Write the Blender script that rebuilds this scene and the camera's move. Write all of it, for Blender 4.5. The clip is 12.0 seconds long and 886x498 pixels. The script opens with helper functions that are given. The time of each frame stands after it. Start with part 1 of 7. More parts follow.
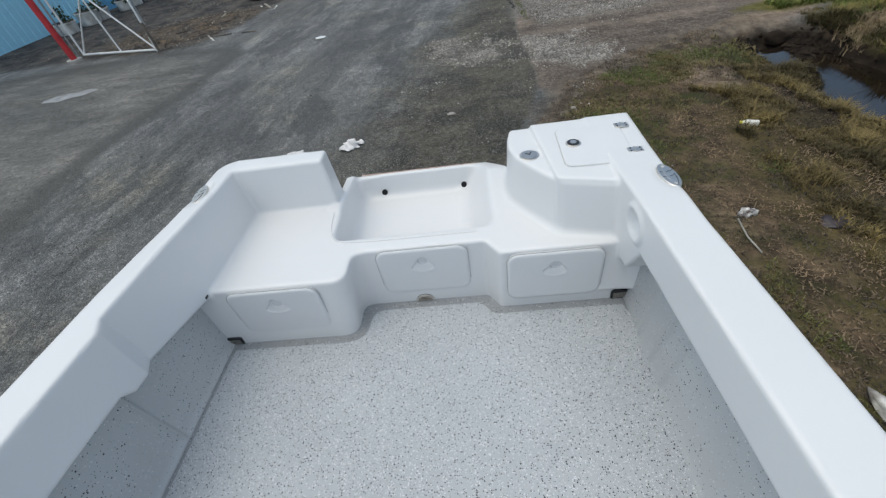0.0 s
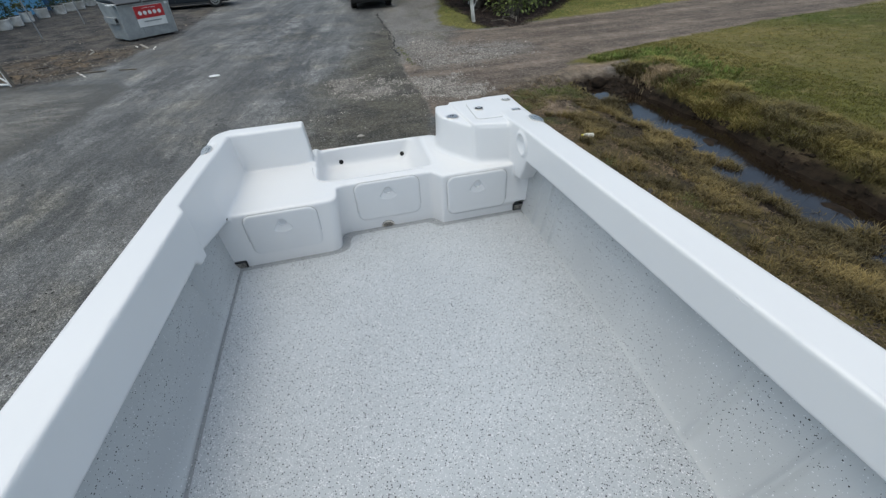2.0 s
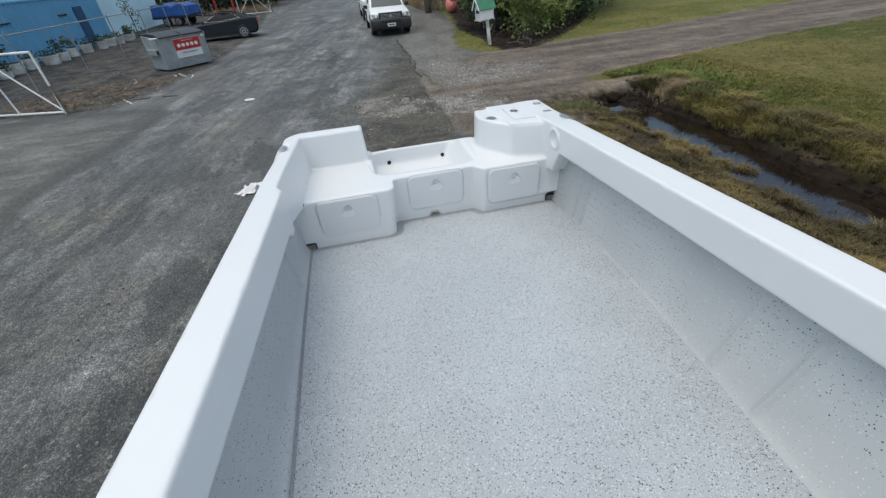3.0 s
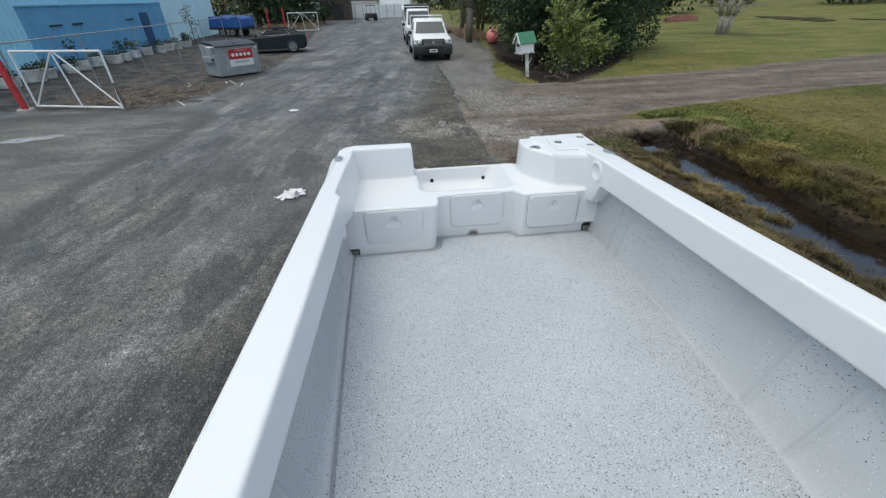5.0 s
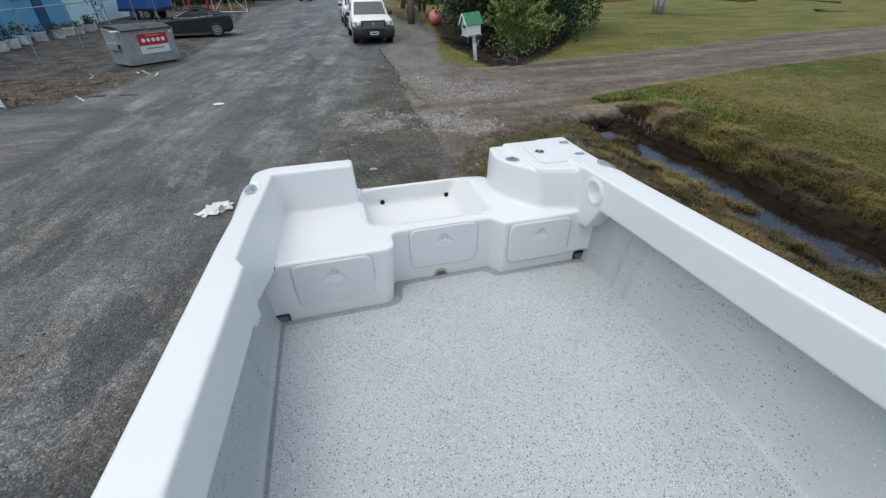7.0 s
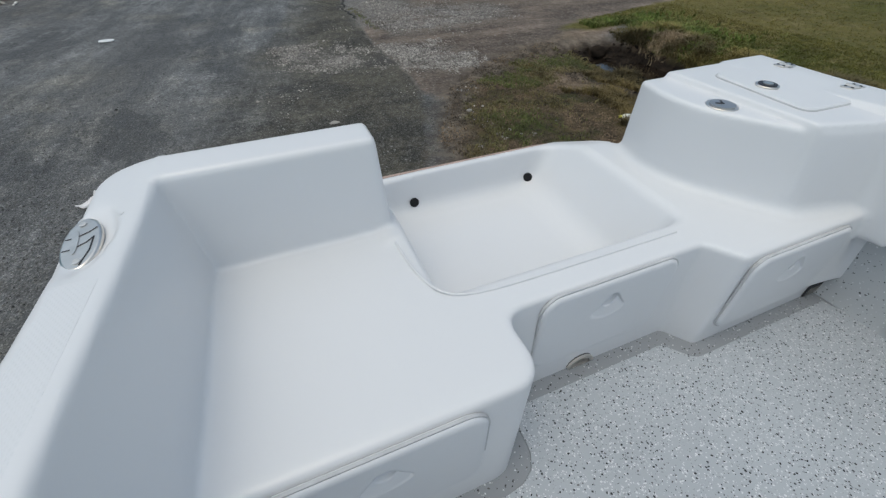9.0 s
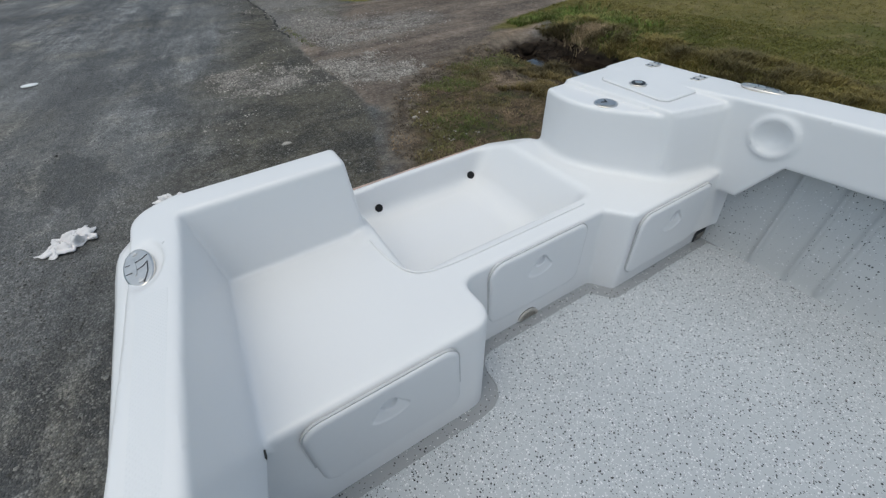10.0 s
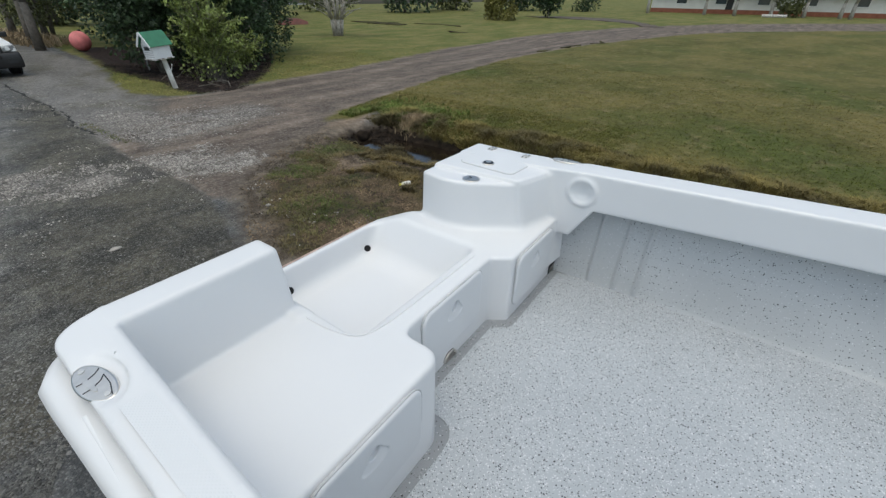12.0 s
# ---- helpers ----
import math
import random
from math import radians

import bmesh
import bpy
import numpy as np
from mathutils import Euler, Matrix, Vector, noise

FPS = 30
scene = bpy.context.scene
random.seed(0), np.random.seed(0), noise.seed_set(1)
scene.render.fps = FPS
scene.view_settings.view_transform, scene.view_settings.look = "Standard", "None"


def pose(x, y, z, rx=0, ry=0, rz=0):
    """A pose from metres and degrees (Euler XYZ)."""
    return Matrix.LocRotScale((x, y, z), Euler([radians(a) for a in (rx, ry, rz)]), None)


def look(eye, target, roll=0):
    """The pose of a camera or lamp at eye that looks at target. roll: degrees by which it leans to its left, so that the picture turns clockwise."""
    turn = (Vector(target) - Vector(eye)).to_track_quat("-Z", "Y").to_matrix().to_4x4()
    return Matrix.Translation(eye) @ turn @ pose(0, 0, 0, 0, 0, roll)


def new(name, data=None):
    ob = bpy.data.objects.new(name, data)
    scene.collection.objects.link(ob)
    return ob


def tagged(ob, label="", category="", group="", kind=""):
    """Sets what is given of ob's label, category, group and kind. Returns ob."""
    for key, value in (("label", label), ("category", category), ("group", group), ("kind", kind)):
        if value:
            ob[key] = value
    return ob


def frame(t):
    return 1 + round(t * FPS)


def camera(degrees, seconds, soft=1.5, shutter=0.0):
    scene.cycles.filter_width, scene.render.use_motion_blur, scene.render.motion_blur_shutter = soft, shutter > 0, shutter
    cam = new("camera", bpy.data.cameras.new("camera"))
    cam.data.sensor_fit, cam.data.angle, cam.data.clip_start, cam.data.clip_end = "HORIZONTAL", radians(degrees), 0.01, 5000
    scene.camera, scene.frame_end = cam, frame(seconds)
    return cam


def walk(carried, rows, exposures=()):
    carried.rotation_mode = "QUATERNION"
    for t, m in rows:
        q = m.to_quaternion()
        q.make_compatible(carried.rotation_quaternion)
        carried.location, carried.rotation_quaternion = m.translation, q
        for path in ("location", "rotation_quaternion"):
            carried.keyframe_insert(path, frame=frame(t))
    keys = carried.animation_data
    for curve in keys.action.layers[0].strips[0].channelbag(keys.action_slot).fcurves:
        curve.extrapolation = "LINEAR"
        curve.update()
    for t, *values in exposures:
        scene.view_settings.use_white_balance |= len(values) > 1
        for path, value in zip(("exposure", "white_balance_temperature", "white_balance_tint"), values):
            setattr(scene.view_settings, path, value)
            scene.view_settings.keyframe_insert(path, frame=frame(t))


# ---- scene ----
cam = camera(95.4, 12.0, soft=1.35)
PATH = [
    (0, (0.29, -1.244, 2.581), (0.093, 0.209, 1.221), -10.7),
    (0.5, (0.13, -1.497, 2.599), (0.15, 0.049, 1.331), -2.1),
    (1, (-0.014, -1.717, 2.61), (0.067, -0.197, 1.312), -1.3),
    (1.5, (-0.045, -2.001, 2.604), (0.156, -0.454, 1.352), -1.5),
    (2, (-0.124, -2.199, 2.602), (0.211, -0.665, 1.364), -3.1),
    (2.5, (-0.345, -2.352, 2.598), (0.032, -0.794, 1.403), -5.1),
    (3, (-0.409, -2.542, 2.616), (-0.125, -0.935, 1.461), -5.0),
    (4.8, (-0.539, -2.635, 2.642), (-0.348, -0.947, 1.586), -1.2),
    (5, (-0.566, -2.625, 2.65), (-0.35, -0.944, 1.589), -0.9),
    (5.5, (-0.609, -2.585, 2.646), (-0.32, -0.925, 1.569), -0.5),
    (6, (-0.606, -2.496, 2.646), (-0.251, -0.863, 1.549), -0.2),
    (6.5, (-0.51, -2.217, 2.606), (-0.099, -0.61, 1.489), -0.1),
    (6.7, (-0.459, -2.087, 2.603), (-0.049, -0.481, 1.485), -0.5),
    (8.3, (-0.57, -0.722, 2.322), (-0.024, 0.752, 1.086), 1.1),
    (8.5, (-0.578, -0.598, 2.269), (-0.016, 0.842, 1.0), 1.2),
    (9, (-0.596, -0.456, 2.107), (-0.009, 0.919, 0.779), 0.3),
    (9.5, (-0.602, -0.453, 2.098), (0.038, 0.894, 0.766), -1.6),
    (10, (-0.693, -0.665, 2.255), (0.053, 0.638, 0.933), -3.2),
    (10.5, (-0.792, -0.741, 2.309), (0.098, 0.467, 0.987), -2.8),
    (11, (-0.854, -0.722, 2.313), (0.188, 0.374, 1.004), -1.8),
    (11.5, (-0.939, -0.697, 2.334), (0.369, 0.328, 1.221), 1.7),
    (12, (-0.994, -0.662, 2.354), (0.415, 0.311, 1.321), 1.8),
]
EXPOSURES = [(t, stops - 0.025, 6350 if 8.5 < t < 10.6 else 6400, 0.5) for t, stops in ((0, 0.07), (0.6, 0.13), (1.2, 0.12), (2.5, 0.2), (5.5, 0.29), (6.7, 0.27), (8.4, 0.05), (9.2, -0.20), (9.6, -0.18), (10.5, 0.0), (11.2, -0.02), (12, 0.1))]
walk(cam, [(t, look(eye, target, roll)) for t, eye, target, roll in PATH], EXPOSURES)

# ---- light ----
world = bpy.data.worlds.new("overcast_sky")
scene.world = world
world.use_nodes = True
wn, wl = world.node_tree.nodes, world.node_tree.links
sky = wn.new("ShaderNodeTexSky")
sky.sky_type, sky.sun_disc = "NISHITA", False
sky.sun_elevation, sky.sun_rotation = radians(76), radians(-100)
sky.air_density, sky.dust_density, sky.ozone_density = 1.0, 4.0, 1.0
wl.new(sky.outputs["Color"], wn["Background"].inputs["Color"])
wn["Background"].inputs["Strength"].default_value = 0.15
sun = new("sun", bpy.data.lights.new("sun", "SUN"))
sun.data.energy, sun.data.angle, sun.data.color = 1.03, radians(150), (1.0, 0.96, 0.9)
sun.matrix_world = look((-5.5, -5.0, 12), (0, 0, 0))

# ---- materials ----


def material(name, colour=(0.5, 0.5, 0.5), rough=0.6, metal=0.0, vary=0.12, scale=6.0, bump=0.0, bump_scale=60.0, specular=0.5, coat=0.0, vary2=0.0, scale2=60.0, other=None, island=0.0):
    """A surface with colour variation at two scales and fine relief."""
    m = bpy.data.materials.new(name)
    m.use_nodes = True
    n, l = m.node_tree.nodes, m.node_tree.links
    b = n["Principled BSDF"]
    b.inputs["Roughness"].default_value, b.inputs["Metallic"].default_value = rough, metal
    b.inputs["Specular IOR Level"].default_value, b.inputs["Coat Weight"].default_value = specular, coat
    pos = n.new("ShaderNodeNewGeometry").outputs["Position"]
    c = n.new("ShaderNodeRGB")
    c.outputs[0].default_value = (*colour, 1)
    last = c.outputs[0]

    def shade(sock, fac_sock, lo, hi):
        r = n.new("ShaderNodeMapRange")
        l.new(fac_sock, r.inputs[0])
        r.inputs[1].default_value, r.inputs[2].default_value = 0.3, 0.7
        r.inputs[3].default_value, r.inputs[4].default_value = lo, hi
        x = n.new("ShaderNodeMix")
        x.data_type, x.blend_type = "RGBA", "MULTIPLY"
        x.inputs[0].default_value = 1
        l.new(sock, x.inputs[6])
        l.new(r.outputs[0], x.inputs[7])
        return x.outputs[2]

    def tex(s, detail=4):
        t = n.new("ShaderNodeTexNoise")
        t.inputs["Scale"].default_value, t.inputs["Detail"].default_value = s, detail
        l.new(pos, t.inputs["Vector"])
        return t.outputs[0]

    if other:
        x = n.new("ShaderNodeMix")
        x.data_type = "RGBA"
        r = n.new("ShaderNodeMapRange")
        l.new(tex(scale * 0.7, 5), r.inputs[0])
        r.inputs[1].default_value, r.inputs[2].default_value = 0.42, 0.6
        l.new(r.outputs[0], x.inputs[0])
        l.new(last, x.inputs[6])
        x.inputs[7].default_value = (*other, 1)
        last = x.outputs[2]
    if vary:
        last = shade(last, tex(scale), 1 - vary, 1 + vary)
    if vary2:
        last = shade(last, tex(scale2, 3), 1 - vary2, 1 + vary2)
    if island:
        rnd = n.new("ShaderNodeNewGeometry").outputs["Random Per Island"]
        r = n.new("ShaderNodeMapRange")
        l.new(rnd, r.inputs[0])
        r.inputs[3].default_value, r.inputs[4].default_value = 1 - island, 1 + island
        x = n.new("ShaderNodeMix")
        x.data_type, x.blend_type = "RGBA", "MULTIPLY"
        x.inputs[0].default_value = 1
        l.new(last, x.inputs[6])
        l.new(r.outputs[0], x.inputs[7])
        last = x.outputs[2]
    l.new(last, b.inputs["Base Color"])
    if bump:
        k = n.new("ShaderNodeBump")
        k.inputs["Strength"].default_value, k.inputs["Distance"].default_value = bump, 0.01
        l.new(tex(bump_scale, 3), k.inputs["Height"])
        l.new(k.outputs[0], b.inputs["Normal"])
    return m


GEL = material("white_gelcoat", (0.715, 0.721, 0.729), 0.32, vary=0.012, scale=2.5, bump=0.03, bump_scale=25, coat=0.1)
GEL_DOOR = material("white_door_gelcoat", (0.70, 0.71, 0.722), 0.38, vary=0.015, scale=4, bump=0.03, bump_scale=40)
LINER = material("grey_flowcoat", (0.44, 0.47, 0.48), 0.45, vary=0.08, scale=5, bump=0.10, bump_scale=30, vary2=0.05, scale2=30)
STEEL = material("stainless_steel", (0.74, 0.70, 0.645), 0.3, 1.0, vary=0.1, scale=40)
BLACK = material("black_plastic", (0.02, 0.02, 0.022), 0.45, vary=0.2, scale=20)
GASKET = material("grey_rubber_gasket", (0.50, 0.505, 0.51), 0.7, vary=0.1, scale=30)
HULLPAINT = material("hull_gelcoat", (0.78, 0.79, 0.8), 0.3, vary=0.03, scale=3)


def flecked(name, base, dark_cut, light_cut, clump=0.0):
    """Grey flow coat with scattered paint flecks: small pale ones, brown ones and larger black ones."""
    m = bpy.data.materials.new(name)
    m.use_nodes = True
    n, l = m.node_tree.nodes, m.node_tree.links
    b = n["Principled BSDF"]
    b.inputs["Roughness"].default_value = 0.42
    pos = n.new("ShaderNodeNewGeometry").outputs["Position"]
    warp = n.new("ShaderNodeTexNoise")
    warp.inputs["Scale"].default_value = 120
    l.new(pos, warp.inputs["Vector"])
    add = n.new("ShaderNodeVectorMath")
    add.operation = "MULTIPLY_ADD"
    l.new(warp.outputs["Color"], add.inputs[0])
    add.inputs[1].default_value = (0.006, 0.006, 0.006)
    l.new(pos, add.inputs[2])
    big = n.new("ShaderNodeTexNoise")
    big.inputs["Scale"].default_value, big.inputs["Detail"].default_value = 2.2, 4
    l.new(pos, big.inputs["Vector"])
    r = n.new("ShaderNodeMapRange")
    l.new(big.outputs[0], r.inputs[0])
    r.inputs[1].default_value, r.inputs[2].default_value, r.inputs[3].default_value, r.inputs[4].default_value = 0.3, 0.7, 0.93, 1.06
    mul = n.new("ShaderNodeMix")
    mul.data_type, mul.blend_type = "RGBA", "MULTIPLY"
    mul.inputs[0].default_value = 1
    mul.inputs[6].default_value = (*base, 1)
    l.new(r.outputs[0], mul.inputs[7])
    last = mul.outputs[2]
    for scale, share, size, colour in ((250, light_cut, 0.42, (0.66, 0.67, 0.68)), (230, light_cut * 0.5, 0.36, (0.28, 0.29, 0.30)), (170, dark_cut * 0.3, 0.28, (0.11, 0.105, 0.105)), (150, dark_cut, 0.28, (0.012, 0.012, 0.014))):
        v = n.new("ShaderNodeTexVoronoi")
        v.inputs["Scale"].default_value = scale
        l.new(add.outputs[0], v.inputs["Vector"])
        pick = n.new("ShaderNodeSeparateColor")
        l.new(v.outputs["Color"], pick.inputs[0])
        lim = n.new("ShaderNodeMath")
        lim.operation = "LESS_THAN"
        l.new(pick.outputs[0], lim.inputs[0])
        lim.inputs[1].default_value = share
        sz = n.new("ShaderNodeMath")
        sz.operation = "MULTIPLY"
        l.new(pick.outputs[1], sz.inputs[0])
        sz.inputs[1].default_value = size
        sz2 = n.new("ShaderNodeMath")
        sz2.operation = "ADD"
        l.new(sz.outputs[0], sz2.inputs[0])
        sz2.inputs[1].default_value = size * 0.45
        near = n.new("ShaderNodeMath")
        near.operation = "LESS_THAN"
        l.new(v.outputs["Distance"], near.inputs[0])
        l.new(sz2.outputs[0], near.inputs[1])
        both = n.new("ShaderNodeMath")
        both.operation = "MULTIPLY"
        l.new(lim.outputs[0], both.inputs[0])
        l.new(near.outputs[0], both.inputs[1])
        if clump and scale < 200:
            gate = n.new("ShaderNodeMapRange")
            l.new(big.outputs[0], gate.inputs[0])
            gate.inputs[1].default_value, gate.inputs[2].default_value = clump, clump + 0.01
            cut = n.new("ShaderNodeMath")
            cut.operation = "MULTIPLY"
            l.new(both.outputs[0], cut.inputs[0])
            l.new(gate.outputs[0], cut.inputs[1])
            both = cut
        x = n.new("ShaderNodeMix")
        x.data_type = "RGBA"
        l.new(both.outputs[0], x.inputs[0])
        l.new(last, x.inputs[6])
        x.inputs[7].default_value = (*colour, 1)
        last = x.outputs[2]
    l.new(last, b.inputs["Base Color"])
    k = n.new("ShaderNodeBump")
    k.inputs["Strength"].default_value, k.inputs["Distance"].default_value = 0.25, 0.003
    t = n.new("ShaderNodeTexNoise")
    t.inputs["Scale"].default_value = 160
    l.new(pos, t.inputs["Vector"])
    l.new(t.outputs[0], k.inputs["Height"])
    l.new(k.outputs[0], b.inputs["Normal"])
    return m


FLECK = flecked("flecked_floor_coat", (0.416, 0.442, 0.466), 0.36, 0.27)
FLECK_SIDE = flecked("sparsely_flecked_liner", (0.458, 0.475, 0.482), 0.15, 0.05, 0.44)
FLECK_EDGE = flecked("grey_floor_border", (0.275, 0.288, 0.300), 0.16, 0.06)

# ---- mesh tools ----


def part(name, data, mat=None, parent=None, label=""):
    """Links a bmesh or a mesh as one mesh object under a thing or a part."""
    if isinstance(data, bmesh.types.BMesh):
        me = bpy.data.meshes.new(name)
        data.to_mesh(me)
        data.free()
        data = me
    ob = new(name, data)
    if mat and not data.materials:
        data.materials.append(mat)
    if parent:
        ob.parent = parent
    if label:
        ob["label"] = label
    return ob


def soft(ob, width, segments=2, angle=35):
    """Rounded edges."""
    b = ob.modifiers.new("bevel", "BEVEL")
    b.width, b.segments, b.limit_method, b.angle_limit = width, segments, "ANGLE", radians(angle)
    for p in ob.data.polygons:
        p.use_smooth = True
    ob.data.set_sharp_from_angle(angle=radians(50))
    return ob


def mesh_np(name, verts, faces, smooth=True):
    verts, faces = np.asarray(verts, np.float32), np.asarray(faces, np.int32)
    me = bpy.data.meshes.new(name)
    k = faces.shape[1]
    me.vertices.add(len(verts))
    me.vertices.foreach_set("co", verts.ravel())
    me.loops.add(faces.size)
    me.loops.foreach_set("vertex_index", faces.ravel())
    me.polygons.add(len(faces))
    me.polygons.foreach_set("loop_start", np.arange(0, faces.size, k, dtype=np.int32))
    me.polygons.foreach_set("loop_total", np.full(len(faces), k, np.int32))
    me.polygons.foreach_set("use_smooth", np.full(len(faces), smooth, bool))
    me.update(calc_edges=True)
    return me


def surface_net(f, xs, ys, zs):
    """The zero surface of f(x, y, z) as quads on a rectilinear grid, its vertices drawn onto the surface."""
    xs, ys, zs = (np.asarray(a, np.float32) for a in (xs, ys, zs))
    F = f(xs[:, None, None], ys[None, :, None], zs[None, None, :])
    S = np.broadcast_to(F, (len(xs), len(ys), len(zs))) < 0
    n = np.zeros([len(a) - 1 for a in (xs, ys, zs)], np.int8)
    for i in (0, 1):
        for j in (0, 1):
            for k in (0, 1):
                n += S[i:len(xs) - 1 + i, j:len(ys) - 1 + j, k:len(zs) - 1 + k]
    act = (n > 0) & (n < 8)
    ids = np.full(act.shape, -1, np.int64)
    cells = np.argwhere(act)
    ids[act] = np.arange(len(cells))
    lo = np.stack([a[c] for a, c in zip((xs, ys, zs), cells.T)], 1).astype(np.float64)
    hi = np.stack([a[c + 1] for a, c in zip((xs, ys, zs), cells.T)], 1).astype(np.float64)
    p = (lo + hi) / 2
    e = 1e-3
    for _ in range(5):
        v = f(p[:, 0], p[:, 1], p[:, 2])
        g = np.stack([(f(p[:, 0] + e * (a == 0), p[:, 1] + e * (a == 1), p[:, 2] + e * (a == 2)) - f(p[:, 0] - e * (a == 0), p[:, 1] - e * (a == 1), p[:, 2] - e * (a == 2))) / (2 * e) for a in range(3)], 1)
        p = np.clip(p - 0.95 * v[:, None] * g / np.maximum((g * g).sum(1), 0.05)[:, None], lo - (hi - lo) * 0.45, hi + (hi - lo) * 0.45)
    quads = []
    for ax in range(3):
        A, B = [slice(1, -1)] * 3, [slice(1, -1)] * 3
        A[ax], B[ax] = slice(0, -1), slice(1, None)
        change = S[tuple(A)] != S[tuple(B)]
        w = np.argwhere(change)
        inside = S[tuple(A)][change]
        off = np.ones(3, int)
        off[ax] = 0
        w = w + off
        b, c = [(1, 2), (2, 0), (0, 1)][ax]
        db, dc = np.eye(3, dtype=int)[b], np.eye(3, dtype=int)[c]
        q = np.stack([ids[tuple((w - d).T)] for d in (db + dc, dc, 0 * db, db)], 1)
        q[~inside] = q[~inside][:, ::-1]
        quads.append(q)
    q = np.concatenate(quads)
    return p, q[(q >= 0).all(1)]


def smin(a, b, k):
    h = np.clip(0.5 + 0.5 * (b - a) / k, 0, 1)
    return b + (a - b) * h - k * h * (1 - h)


def smax(a, b, k):
    return -smin(-a, -b, k)


def smaxes(k, *d):
    out = d[0]
    for x in d[1:]:
        out = smax(out, x, k)
    return out


def box_bm(sx, sy, sz, at=(0, 0, 0), bm=None, turn=None):
    bm = bm or bmesh.new()
    m = Matrix.Translation(at)
    if turn is not None:
        m = m @ turn
    bmesh.ops.create_cube(bm, size=1, matrix=m @ Matrix.Diagonal((sx, sy, sz, 1)))
    return bm


def tube_bm(points, radius, sides=8, bm=None, close=False):
    """A round bar along the points."""
    bm = bm or bmesh.new()
    pts = [Vector(p) for p in points]
    for a, b in zip(pts, pts[1:] + (pts[:1] if close else [])):
        d = b - a
        m = Matrix.Translation((a + b) / 2) @ d.to_track_quat("Z", "Y").to_matrix().to_4x4()
        bmesh.ops.create_cone(bm, cap_ends=True, segments=sides, radius1=radius, radius2=radius, depth=d.length + radius * 0.6, matrix=m)
    return bm


def disc_bm(radius, depth, at=(0, 0, 0), turn=None, sides=24, radius2=None, bm=None, stretch=(1, 1, 1)):
    bm = bm or bmesh.new()
    m = Matrix.Translation(at)
    if turn is not None:
        m = m @ turn
    bmesh.ops.create_cone(bm, cap_ends=True, segments=sides, radius1=radius, radius2=radius if radius2 is None else radius2, depth=depth, matrix=m @ Matrix.Diagonal((*stretch, 1)))
    return bm


def prism_bm(outline, lo, hi, bm=None, axis="z"):
    """A plane outline of (a, b) pairs, drawn out from lo to hi along an axis."""
    bm = bm or bmesh.new()

    def place(a, b, c):
        return {"z": (a, b, c), "x": (c, a, b), "y": (a, c, b)}[axis]
    low = [bm.verts.new(place(a, b, lo)) for a, b in outline]
    top = [bm.verts.new(place(a, b, hi)) for a, b in outline]
    bm.faces.new(low[::-1])
    bm.faces.new(top)
    for i in range(len(outline)):
        j = (i + 1) % len(outline)
        bm.faces.new((low[i], low[j], top[j], top[i]))
    bmesh.ops.recalc_face_normals(bm, faces=bm.faces)
    return bm


def round_rect(w, h, r, n=6, cx=0, cy=0):
    out = []
    for sx, sy, a0 in ((1, 1, 0), (-1, 1, 90), (-1, -1, 180), (1, -1, 270)):
        for i in range(n + 1):
            a = radians(a0 + 90 * i / n)
            out.append((cx + sx * (w / 2 - r) + r * math.cos(a), cy + sy * (h / 2 - r) + r * math.sin(a)))
    return out


RX90 = Matrix.Rotation(radians(90), 4, "X")
RY90 = Matrix.Rotation(radians(90), 4, "Y")

# ---- the boat ----
FLOOR = 1.12


def lift(y):
    """How far the sheer rises forward of the stern."""
    return np.interp(y, [-4, -0.8, -0.2, 0.2, 0.45], [0.190, 0.058, 0.033, 0.006, 0.0])


def out_left(y):
    return np.interp(y, [-4, -2.4, -1.6, -0.8, -0.2, 0.2, 0.5], [-1.165, -1.087, -1.042, -1.002, -0.973, -0.962, -0.955])


def out_right(y):
    return np.interp(y, [-4, -2.4, -1.6, -0.8, -0.3, 0, 0.5], [1.05, 1.009, 0.988, 0.968, 0.958, 0.965, 0.976])


DOORS = ((-0.586, -0.184, 1.318), (0.026, -0.018, 1.318), (0.572, -0.103, 1.312))


